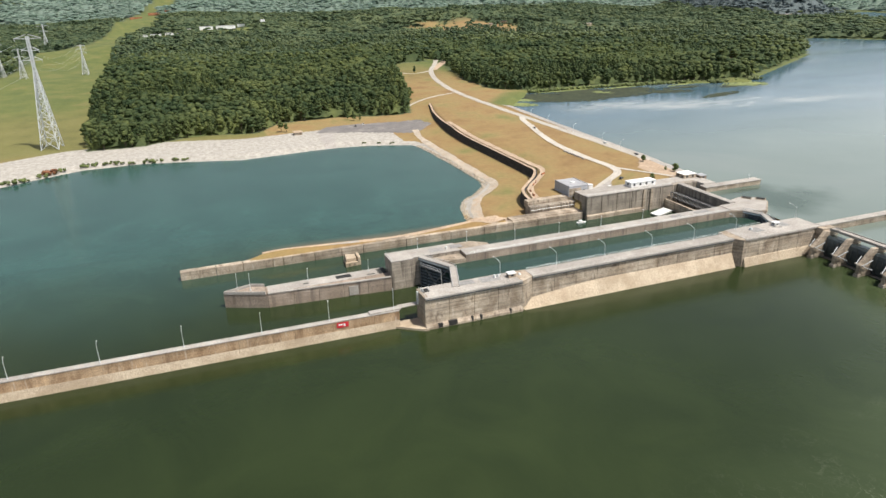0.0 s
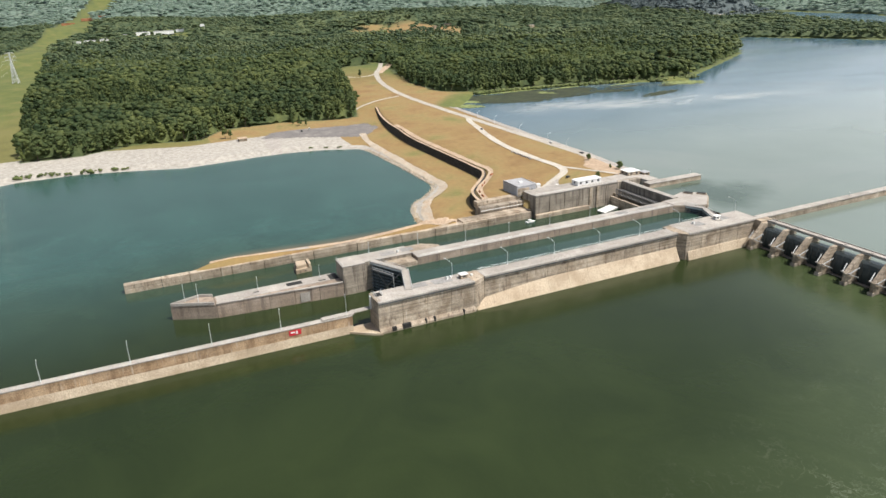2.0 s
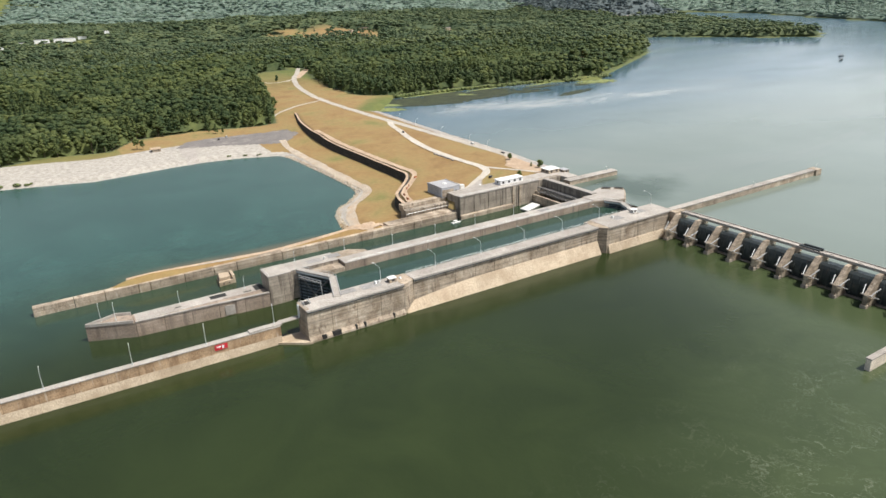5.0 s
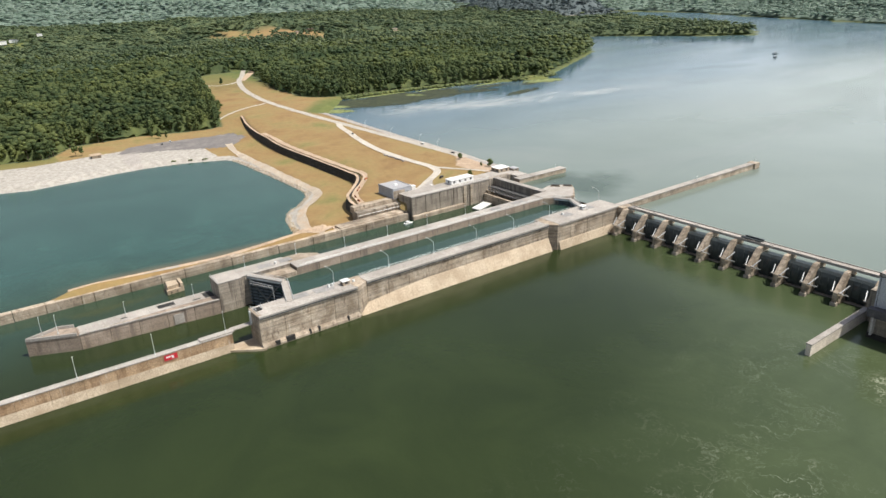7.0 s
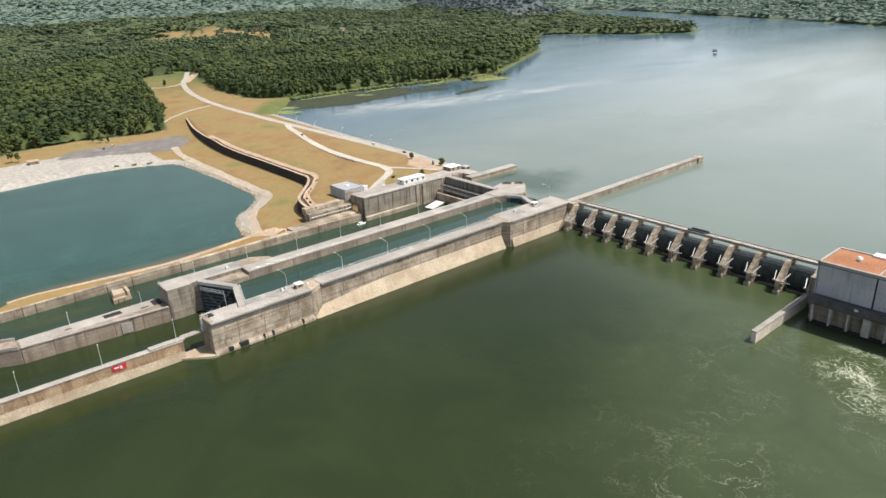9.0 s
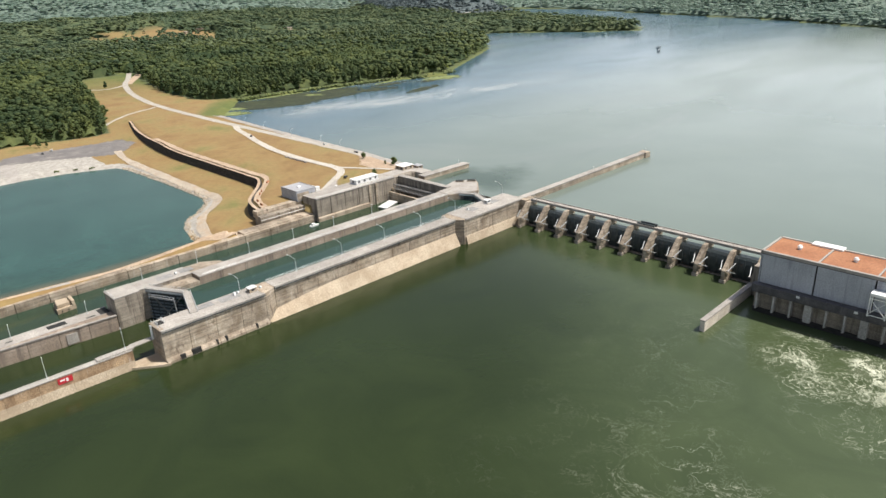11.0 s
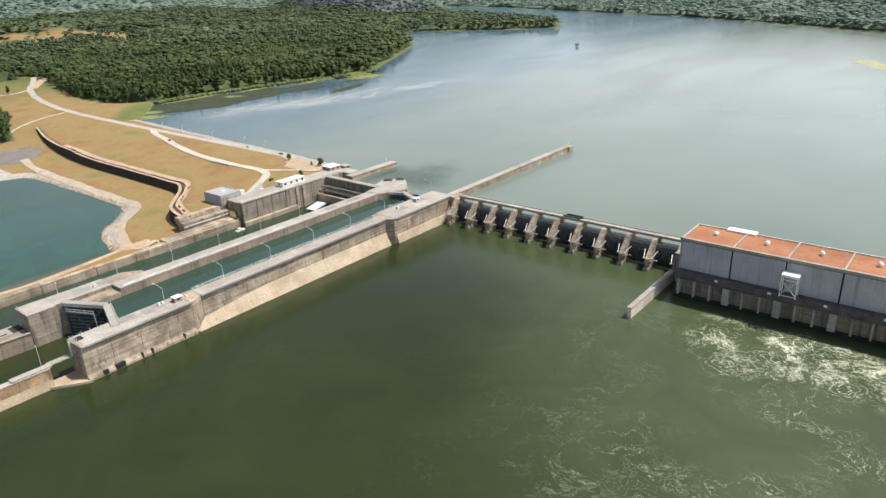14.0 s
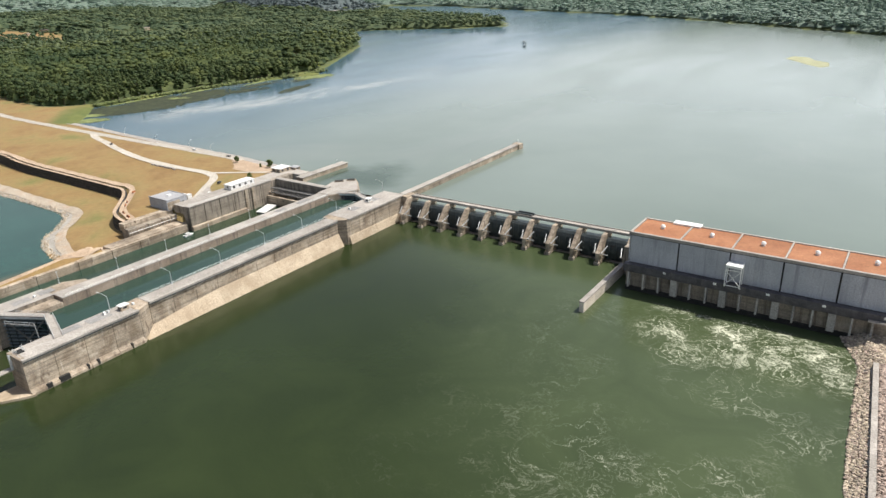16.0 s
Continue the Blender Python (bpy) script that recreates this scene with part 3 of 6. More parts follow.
LEFT_WOOD = ROW_LEFT + [(-4700, -1400), (-740, -1400)]
CLEARINGS = [(-1830, 700, 190, 78), (-1770, 800, 200, 72), (-1925, -30, 70, 62), (-2020, 125, 90, 95), (-1700, 420, 30, 24), (-1640, 1010, 60, 16), (-925, 852, 52, 34), (-768, 742, 22, 26), (-3000, -90, 300, 70), (-1210, 447, 50, 8), (-1700, 1800, 60, 34), (-1560, 1150, 80, 14), (-1600, 985, 95, 30), (-1750, 1085, 110, 26)]


def wooded(x, y, margin=0):
    f = inside(FOREST, x, y) | inside(FAR_BANK, x, y) | inside(LEFT_WOOD, x, y)
    for cx, cy, a, b in CLEARINGS:
        f &= ((x - cx) / a) ** 2 + ((y - cy) / b) ** 2 > 1
    # copses left standing in the two large clearings
    copse = (np.hypot(x + 1820, y - 760) < 240) & (ripple(x, y, 70, 77) > 0.55)
    return (f | copse).astype(float)


paint_masks(me)


def ground_material():
    m = bpy.data.materials.new("ground_cover")
    ns, ls, bsdf = nodes_of(m)
    at = ns.new("ShaderNodeAttribute")
    at.attribute_name = "cover"
    sep = ns.new("ShaderNodeSeparateColor")
    ls.new(at.outputs["Color"], sep.inputs[0])
    n1, n2, n3 = noise_node(ns, ls, 0.03, (1, 1, 1), 4, 0.6), noise_node(ns, ls, 0.25, (1, 1, 1), 5, 0.65), noise_node(ns, ls, 1.6, (1, 1, 1), 4, 0.7)
    dry = ramp_node(ns, [(0.3, (0.21, 0.125, 0.05)), (0.45, (0.25, 0.165, 0.066)), (0.58, (0.245, 0.178, 0.07)), (0.74, (0.165, 0.155, 0.05))])
    ls.new(n1.outputs[0], dry.inputs[0])
    lush = ramp_node(ns, [(0.3, (0.075, 0.1, 0.024)), (0.55, (0.115, 0.13, 0.032)), (0.75, (0.16, 0.145, 0.05))])
    ls.new(n1.outputs[0], lush.inputs[0])
    grass = mix(ns, ls, sep.outputs[2], dry.outputs[0], lush.outputs[0])
    grav = ramp_node(ns, [(0.3, (0.29, 0.27, 0.235)), (0.55, (0.37, 0.345, 0.305)), (0.75, (0.42, 0.39, 0.35))])
    ls.new(n2.outputs[0], grav.inputs[0])
    e = math_node(ns, ls, "ADD", sep.outputs[1], math_node(ns, ls, "MULTIPLY_ADD", n2.outputs[0], 0.7, -0.35))
    col = mix(ns, ls, range_node(ns, ls, e, 0.4, 0.6), grass, grav.outputs[0])
    col = mix(ns, ls, sep.outputs[0], col, (0.075, 0.095, 0.04))
    gr = ramp_node(ns, [(0.3, (0.75,) * 3), (0.7, (1.2,) * 3)])
    ls.new(math_node(ns, ls, "MULTIPLY_ADD", n3.outputs[0], 0.5, math_node(ns, ls, "MULTIPLY", n2.outputs[0], 0.5)), gr.inputs[0])
    ls.new(mix(ns, ls, 1.0, col, gr.outputs[0], "MULTIPLY"), bsdf.inputs["Base Color"])
    bsdf.inputs["Roughness"].default_value = 0.95
    b = ns.new("ShaderNodeBump")
    b.inputs["Strength"].default_value, b.inputs["Distance"].default_value = 0.4, 0.3
    ls.new(n3.outputs[0], b.inputs["Height"])
    ls.new(b.outputs[0], bsdf.inputs["Normal"])
    return m


me.materials.append(ground_material())
tagged(new("ground", me), "dry tan lawn, gravel bank and forest floor round the reservoir", "ground", kind="structure")


def sheet(name, ring, z, mat, label):
    me = mesh_from(name, [(x, y, z) for x, y in ring], [list(range(len(ring)))], mat)
    return tagged(new(name, me), label, "water", kind="structure")


sheet("water", [(-780, -1400), (700, -1400), (700, 40), (30, 296.5), (-103, 299), (-103, 326), (-262, 326), (-276, 108), (-312, 108), (-320, 306), (-368, 306), (-374, 225), (-780, 225)], 0.0, M["water_low"],
      "dark green tailwater with foam threads below the turbines")
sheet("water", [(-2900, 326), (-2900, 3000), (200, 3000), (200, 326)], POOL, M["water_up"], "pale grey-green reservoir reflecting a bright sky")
sheet("water", [(-316, 112), (-268, 112), (-268, 320), (-316, 320)], POOL - 0.01, M["water_lock"], "still teal water in the filled lock chamber")

# ---- lock: river wall ----
river_wall = thing("lock_river_wall", "stained pale concrete river wall of the lock", "lock wall", (-268, 180, 0), kind="structure")


def block_profile(x1, x0=-276.5, toe=0.0):
    return [(x0, -7), (x1 + toe, -7), (x1 + toe, 1.2), (x1, 2.6), (x1, D), (x0, D)]


river_wall.matrix_world = Matrix.Identity(4)
run(river_wall, "concrete_monolith", lambda y: block_profile(-264.8, -277, 1.3), [90, 102, 114.5, 127, 139.5], M["concrete"])
bm = bmesh.new()
slab(bm, [(-277, 139.6), (-264.8, 139.6), (-264.8, 140.5), (-268, 146.4), (-277, 146.4)], -7, D)
part("concrete_monolith", bm, M["concrete"], river_wall)
run(river_wall, "concrete_monolith", [(-276.2, -7), (-268, -7), (-268, D), (-276.2, D)], steps(146.5, 269.5, 10), M["concrete"])


def wall_toe(y):
    t = 3.4 + 3.9 * float(np.clip((y - 141) / 42, 0, 1)) ** 0.7
    return [(-268.05, -7), (-260.5, -7), (-264.1, 0), (-267.7, t - 0.5), (-268.05, t)]


run(river_wall, "sloping_toe", wall_toe, [140.8] + steps(146.5, 269.5, 10), M["concrete_tan"], 0.06, 0.05)
bm = bmesh.new()
slab(bm, [(-280, 269.6), (-268, 269.6), (-263.9, 272.9), (-263.9, 284), (-280, 284)], -7, D)
part("concrete_monolith", bm, M["concrete"], river_wall)
run(river_wall, "concrete_monolith", lambda y: [(-281, -7), (-263.9, -7), (-263.9, D), (-281, D)], [284.1, 298, 312, 328], M["concrete"])
run(river_wall, "sloping_toe", [(-263.95, -7), (-260.2, -7), (-262.2, 0), (-263.6, 4.6), (-263.95, 5.0)], [274.2, 284, 298, 312, 327.8], M["concrete_tan"], 0.06, 0.05)
# coping along the river edge and the pale deck topping
run(river_wall, "coping", [(-265.6, D - 0.5), (-264.2, D - 0.5), (-264.2, D + 0.3), (-265.6, D + 0.3)], [90.2, 115, 139.5], M["deck"], 0.05, 0.04)
run(river_wall, "coping", [(-268.9, D - 0.6), (-267.35, D - 0.6), (-267.35, D + 0.35), (-268.9, D + 0.35)], steps(146.5, 269.5, 5), M["deck"], 0.05, 0.04)
run(river_wall, "coping", [(-264.8, D - 0.6), (-263.3, D - 0.6), (-263.3, D + 0.35), (-264.8, D + 0.35)], [274, 300, 327.8], M["deck"], 0.05, 0.04)
run(river_wall, "deck_slab", [(-276.9, D + 0.003), (-265.7, D + 0.003), (-265.7, D + 0.12), (-276.9, D + 0.12)], [92, 108, 124, 139], M["deck"], 0.05, 0.02)
run(river_wall, "deck_slab", [(-276.3, D + 0.003), (-269, D + 0.003), (-269, D + 0.12), (-276.3, D + 0.12)], steps(146.5, 269, 10), M["deck"], 0.05, 0.02)
run(river_wall, "deck_slab", [(-280.8, D + 0.003), (-264.9, D + 0.003), (-264.9, D + 0.12), (-280.8, D + 0.12)], [274.5, 292, 310, 328], M["deck"], 0.05, 0.02)
for x0, x1, y0, y1 in ((-275.6, -271.5, 108.5, 118), (-275.5, -270.5, 121, 131), (-277, -271, 287, 294), (-278, -272, 306, 314)):
    part("grating", dressed(box, x0, y0, D + 0.124, x1, y1, D + 0.2), M["grating"], river_wall)
# Dark rods added below the coping to draw its shadow line.
bm = bmesh.new()
rod(bm, (-264.3, 90.5, D - 0.95), (-264.3, 139.3, D - 0.95), 0.22, 6)
part("service_pipe", bm, M["steel_dark"], river_wall, "dark rod standing in for the coping's shadow line")
bm = bmesh.new()
rod(bm, (-267.5, 146.6, D - 1.05), (-267.5, 269.3, D - 1.05), 0.22, 6)
part("service_pipe", bm, M["steel_dark"], river_wall, "dark rod standing in for the coping's shadow line")
# drain mouths and slots at the water line: black boxes paint their inner shade
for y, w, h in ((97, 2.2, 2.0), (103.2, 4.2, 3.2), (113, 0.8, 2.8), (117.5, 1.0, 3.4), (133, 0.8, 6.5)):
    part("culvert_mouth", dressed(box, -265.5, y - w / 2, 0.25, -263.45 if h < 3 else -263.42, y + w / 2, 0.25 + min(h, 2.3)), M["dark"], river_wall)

# ---- lower guide wall ----
GZ = 8.2
guide = thing("guide_wall", "long low pale concrete guide wall standing in the river", "guide wall", kind="structure")


def guide_profile(y):
    x = -274.6 + 0.017 * (y + 80)
    return [(x - 3.2, -7), (x - 0.3, -7), (x - 0.3, GZ), (x - 3.2, GZ)]


def guide_toe(y):
    x = -274.6 + 0.017 * (y + 80)
    return [(x - 0.35, -7), (x + 2.2, -7), (x + 0.6, 0.0), (x - 0.05, 2.6), (x - 0.28, 3.7), (x - 0.35, 3.7)]


run(guide, "concrete_monolith", guide_profile, steps(-172, 80, 21), M["concrete_brown"], 0.08, 0.06)
run(guide, "sloping_toe", guide_toe, steps(-172, 80, 21), M["concrete_tan"], 0.05, 0.03)
run(guide, "coping", lambda y: [(-278.1 + 0.017 * (y + 80), GZ + 0.003), (-274.7 + 0.017 * (y + 80), GZ + 0.003), (-274.7 + 0.017 * (y + 80), GZ + 0.45), (-278.1 + 0.017 * (y + 80), GZ + 0.45)], steps(-172, 80, 10), M["deck"], 0.04, 0.05)
bm = bmesh.new()
slab(bm, [(-272.6, 76), (-264, 88), (-262.6, 91), (-276, 91), (-276, 76)], -7, 1.0)
part("footing", bm, M["concrete_tan"], guide)
part("upper_block", dressed(box, -275.5, 66, GZ + 0.46, -272.4, 81, GZ + 1.2, bevel=0.08), M["deck"], guide)
# red board with two pale bars where letters stand
board = thing("sign_board", "red board with pale unreadable marks on the guide wall", "sign")
bx = -274.9 + 0.017 * 135 + 0.02
part("panel", dressed(box, bx, 50.6, 5.3, bx + 0.18, 56.0, 7.7), M["red"], board)
part("bar", dressed(box, bx + 0.184, 51.4, 6.4, bx + 0.22, 53.2, 7.1), M["white"], board)
part("bar", dressed(box, bx + 0.184, 53.6, 5.8, bx + 0.22, 54.5, 7.2), M["white"], board)

# ---- lock: middle wall and lower island ----
mid = thing("lock_middle_wall", "weathered concrete wall between the two lock chambers", "lock wall", kind="structure")
run(mid, "concrete_monolith", [(-316, -7), (-306.6, -7), (-306.6, D), (-316, D)], steps(128, 303, 14), M["concrete_grey"])
run(mid, "concrete_monolith", [(-325.6, -7), (-313, -7), (-313, D), (-325.6, D)], [89, 101], M["concrete_dark"])
run(mid, "concrete_monolith", [(-325.6, -7), (-314.5, -7), (-314.5, D), (-325.6, D)], [101.1, 113, 127.9], M["concrete_dark"])
part("gate_recess_floor", dressed(box, -314.4, 112, 6, -306.6, 127.9, D - 1.6), M["concrete"], mid)
bm = bmesh.new()
slab(bm, [(-325.6, 128), (-316.1, 128), (-316.1, 146), (-319.5, 146), (-325.6, 138)], -7, D)
part("concrete_monolith", bm, M["concrete"], mid)
run(mid, "deck_slab", [(-315.8, D + 0.003), (-306.5, D + 0.003), (-306.5, D + 0.35), (-315.8, D + 0.35)], steps(128, 303, 14), M["deck"], 0.05, 0.05)
run(mid, "deck_slab", [(-325.9, D + 0.003), (-312.8, D + 0.003), (-312.8, D + 0.5), (-325.9, D + 0.5)], [88.8, 101], M["deck"], 0.05, 0.05)
run(mid, "deck_slab", [(-325.7, D + 0.003), (-314.3, D + 0.003), (-314.3, D + 0.4), (-325.7, D + 0.4)], [101, 114, 128], M["deck"], 0.05, 0.05)
for x0, x1, y0, y1 in ((-322, -317, 112, 120), (-323, -318, 124, 131), (-313.5, -309.5, 262, 270), (-313.5, -310, 280, 290)):
    part("grating", dressed(box, x0, y0, D + 0.41, x1, y1, D + 0.48), M["grating"], mid)
island = thing("lower_island", "low concrete approach island with a pointed nose", "island wall", kind="structure")
IS = 7.3
bm = bmesh.new()
slab(bm, [(-327.3, 6), (-318.6, 25.4), (-318.4, 26.2), (-328.6, 26.2), (-332, 20)], -7, IS)
part("nose", bm, M["concrete_grey"], island)
run(island, "concrete_monolith", lambda y: [(-328.6, -7), (-318.4 + 0.085 * (y - 26), -7), (-318.4 + 0.085 * (y - 26), IS), (-328.6, IS)], steps(26.3, 88.8, 5), M["concrete_grey"])
bm = bmesh.new()
for a, b in (((-327.3, 6.2), (-318.7, 25.4)), ((-327.5, 6.4), (-331.8, 20)), ((-331.6, 20), (-328.9, 26))):
    beam(bm, (*a, IS + 0.7), (*b, IS + 0.7), 0.7, 1.4)
part("parapet", bm, M["deck"], island)
run(island, "coping", lambda y: [(-319.2 + 0.085 * (y - 26), IS + 0.003), (-318.1 + 0.085 * (y - 26), IS + 0.003), (-318.1 + 0.085 * (y - 26), IS + 0.6), (-319.2 + 0.085 * (y - 26), IS + 0.6)], steps(26.3, 88.7, 5), M["deck"], 0.05, 0.05)
run(island, "deck_slab", [(-328.4, IS + 0.003), (-319.8, IS + 0.003), (-319.8, IS + 0.15), (-328.4, IS + 0.15)], steps(27, 88.5, 6), M["deck"], 0.06, 0.03)
# black slabs on the deck paint the shade of floor recesses
for x0, x1, y0, y1 in ((-326.5, -322.5, 62, 70), (-324, -323, 45, 48), (-322, -321, 78, 82), (-327, -320, 84, 88.5)):
    part("floor_recess", dressed(box, x0, y0, IS + 0.151, x1, y1, IS + 0.2), M["dark"], island)
part("plaster_patch", dressed(box, -315.6, 66.5, 0.6, -314.55, 76, 5.6), M["deck"], island)

# ---- lock: land wall ----
land = thing("lock_land_wall", "low stained concrete land wall beside the sandy strip", "lock wall", kind="structure")
run(land, "concrete_monolith", lambda y: [(-376.5, -7), (-372.6 + 0.008 * (y + 14), -7), (-372.6 + 0.008 * (y + 14), 4.9), (-376.5, 4.9)], [-14, 5, 19.5, 36, 42, 60, 76, 89, 116, 145, 168, 188, 206, 240], M["concrete"], 0.3, 0.1)
run(land, "apron", [(-383, 2.0), (-376.6, 2.0), (-376.6, 4.6), (-383, 4.4)], [36, 60, 76, 89], M["deck"], 0.2, 0.05)
# recesses drawn as black slabs, their shade put into the colour
for y0, y1 in ((47, 50), (64, 74), (78, 80), (38, 40)):
    part("floor_recess", dressed(box, -380, y0, 4.61, -377.4, y1, 4.68), M["dark"], land)
upper_land = thing("high_land_wall", "tall streaked concrete land wall of the unfinished lock", "lock wall", kind="structure")
run(upper_land, "concrete_monolith", [(-384, -7), (-368, -7), (-368, D), (-384, D)], [240.5, 252, 264, 276, 288.5, 299, 309], M["concrete_dark"], 0.35, 0.12)
run(upper_land, "deck_slab", [(-384, D + 0.003), (-372.1, D + 0.003), (-372.1, D + 0.2), (-384, D + 0.2)], [240.4, 262, 285, 309, 330], M["deck"], 0.06, 0.03)
run(upper_land, "coping", [(-372, D + 0.003), (-367.6, D + 0.003), (-367.6, D + 0.7), (-372, D + 0.7)], [240.4, 262, 285, 309], M["deck"], 0.06, 0.06)
run(upper_land, "low_plinth", [(-369, -7), (-366.8, -7), (-366.8, 2.6), (-367.9, 3.2), (-369, 3.2)], [240.5, 262, 286], M["concrete"], 0.1, 0.05)
run(upper_land, "pilaster", [(-368.1, 0), (-367.2, 0), (-367.2, D - 0.3), (-368.1, D - 0.3)], [284.5, 286.3], M["concrete"], 0.1, 0.05)
run(upper_land, "pilaster", [(-368.1, 0), (-367.2, 0), (-367.2, D - 0.3), (-368.1, D - 0.3)], [290.5, 292.3], M["concrete"], 0.1, 0.05)
# stepped wall below the lawn
run(upper_land, "stepped_wall", [(-389, 2), (-381.5, 2), (-381.5, 9.4), (-383, 9.6), (-389, 9.6)], steps(206, 240.3, 3), M["concrete_dark"], 0.2, 0.1)
run(upper_land, "upper_step", [(-391, 8), (-385.5, 8), (-385.5, 12.4), (-391, 12.4)], steps(206, 240.3, 3), M["concrete"], 0.1, 0.1)
run(upper_land, "ledge", [(-381.4, 3), (-373.2, 3), (-373.2, 5.4), (-381.4, 5.4)], [188.5, 206, 223, 240.3], M["concrete"], 0.1, 0.1)
bm = bmesh.new()
for y in steps(207.5, 239, 14):
    beam(bm, (-381.2, y, 5.4), (-381.2, y, 9.2), 0.45, 0.35)
part("buttress_row", bm, M["concrete"], upper_land)
bm = bmesh.new()
rod(bm, (-380.6, 206, 7.6), (-380.6, 240, 7.6), 0.18)
part("pipe", bm, M["white"], upper_land)

# ---- head bay of the unfinished lock ----
bay = thing("bulkhead_bay", "dark empty lock bay closed by a concrete bulkhead wall", "lock bay", kind="structure")
part("bulkhead_wall", dressed(box, -368.2, 313, -7, -318, 316.5, D, bevel=0.1), M["concrete_dark"], bay)
part("coping", dressed(box, -368.2, 312.6, D + 0.003, -318, 316.9, D + 0.8, bevel=0.08), M["deck"], bay)
part("sill_wall", dressed(box, -367.9, 303, -7, -316.1, 305, 6.5, bevel=0.1), M["concrete"], bay)
# floor coloured near-black for the darkness of the empty bay
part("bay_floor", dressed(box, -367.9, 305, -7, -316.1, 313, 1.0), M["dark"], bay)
part("side_wall", dressed(box, -384, 309.2, -7, -368.2, 330, D), M["concrete_dark"], bay)
for k, yy in enumerate((306.3, 308.9, 311.5)):
    bm = bmesh.new()
    zt = 11.6 - 0.6 * k
    beam(bm, (-366, yy, zt), (-322, yy, zt), 0.5, 0.6)
    beam(bm, (-366, yy, zt - 3.4), (-322, yy, zt - 3.4), 0.5, 0.6)
    for i in range(12):
        x = -366 + 44 * i / 11
        beam(bm, (x, yy, zt), (x, yy, zt - 3.4), 0.35)
        if i < 11:
            beam(bm, (x, yy, zt - 3.4), (x + 4, yy, zt), 0.3)
    part("truss_bulkhead", bm, M["grating"], bay, "grey steel truss bulkhead")
for yy in (306.4, 311.6):
    part("bearing", dressed(box, -367.8, yy - 1, 1.0, -365.5, yy + 1, 8.5), M["concrete"], bay)
    part("bearing", dressed(box, -322.5, yy - 1, 1.0, -316.2, yy + 1, 8.5), M["concrete"], bay)

# ---- upper island, upper guide walls ----
up_isl = thing("upper_island", "pale concrete island head with two dark slots", "island wall", kind="structure")
bm = bmesh.new()
slab(bm, [(-318, 303), (-306.6, 303), (-300.8, 311.5), (-298, 322.6), (-299.5, 325), (-312, 337.6), (-318.4, 341.2), (-320, 340), (-327.2, 328), (-323.5, 316.6), (-318, 316.6)], -7, D)
bmesh.ops.bevel(bm, geom=list(bm.edges), offset=0.15, segments=1, affect="EDGES")
part("body", bm, M["concrete"], up_isl)
bm = bmesh.new()
slab(bm, [(-317.5, 304), (-307, 304), (-301.5, 311.9), (-298.8, 322.6), (-312, 336.6), (-318.4, 340.2), (-326.2, 328), (-322.8, 317.2), (-317.8, 317.2)], D + 0.003, D + 0.3)
part("deck_slab", bm, M["deck"], up_isl)
# two slots drawn as black bars, the dark inside them painted
for x0, y0 in ((-324.3, 328.2), (-318.8, 334.2)):
    bm = bmesh.new()
    beam(bm, (x0, y0, D + 1.0), (x0 + 4.2, y0 + 3.4, D + 1.0), 2.6, 0.3)
    part("slot_cover", bm, M["dark"], up_isl)
    bm = bmesh.new()
    beam(bm, (x0 - 0.3, y0 - 0.3, D + 0.58), (x0 + 4.5, y0 + 3.7, D + 0.58), 3.2, 0.52)
    part("slot_kerb", bm, M["concrete"], up_isl)
up_land = thing("upper_land_guide_wall", "low pale concrete guide wall reaching into the reservoir", "guide wall", kind="structure")
run(up_land, "concrete_monolith", [(-361, 2), (-354.5, 2), (-354.5, 14.6), (-361, 14.6)], [326, 340, 355, 374], M["concrete"], 0.2, 0.1)
run(up_land, "coping", [(-361.2, 14.603), (-354.2, 14.603), (-354.2, 15.0), (-361.2, 15.0)], [326, 341, 356, 374.2], M["deck"], 0.06, 0.05)
run(up_land, "deck_slab", [(-384, 10), (-361.3, 10), (-361.3, D), (-384, D)], [330, 340], M["deck"], 0.1, 0.1)
up_river = thing("upper_river_guide_wall", "long narrow concrete guide wall running out into the reservoir", "guide wall", kind="structure")
run(up_river, "concrete_monolith", [(-267.6, 2), (-263.6, 2), (-263.6, D - 0.4), (-267.6, D - 0.4)], steps(328.1, 478, 11), M["concrete"], 0.12, 0.1)
run(up_river, "coping", [(-268, D - 0.397), (-263.2, D - 0.397), (-263.2, D + 0.3), (-268, D + 0.3)], steps(328.1, 478, 6), M["deck"], 0.06, 0.06)
part("end_block", dressed(box, -269, 478, 2, -262.2, 484.5, D + 0.4, bevel=0.2), M["concrete"], up_river)


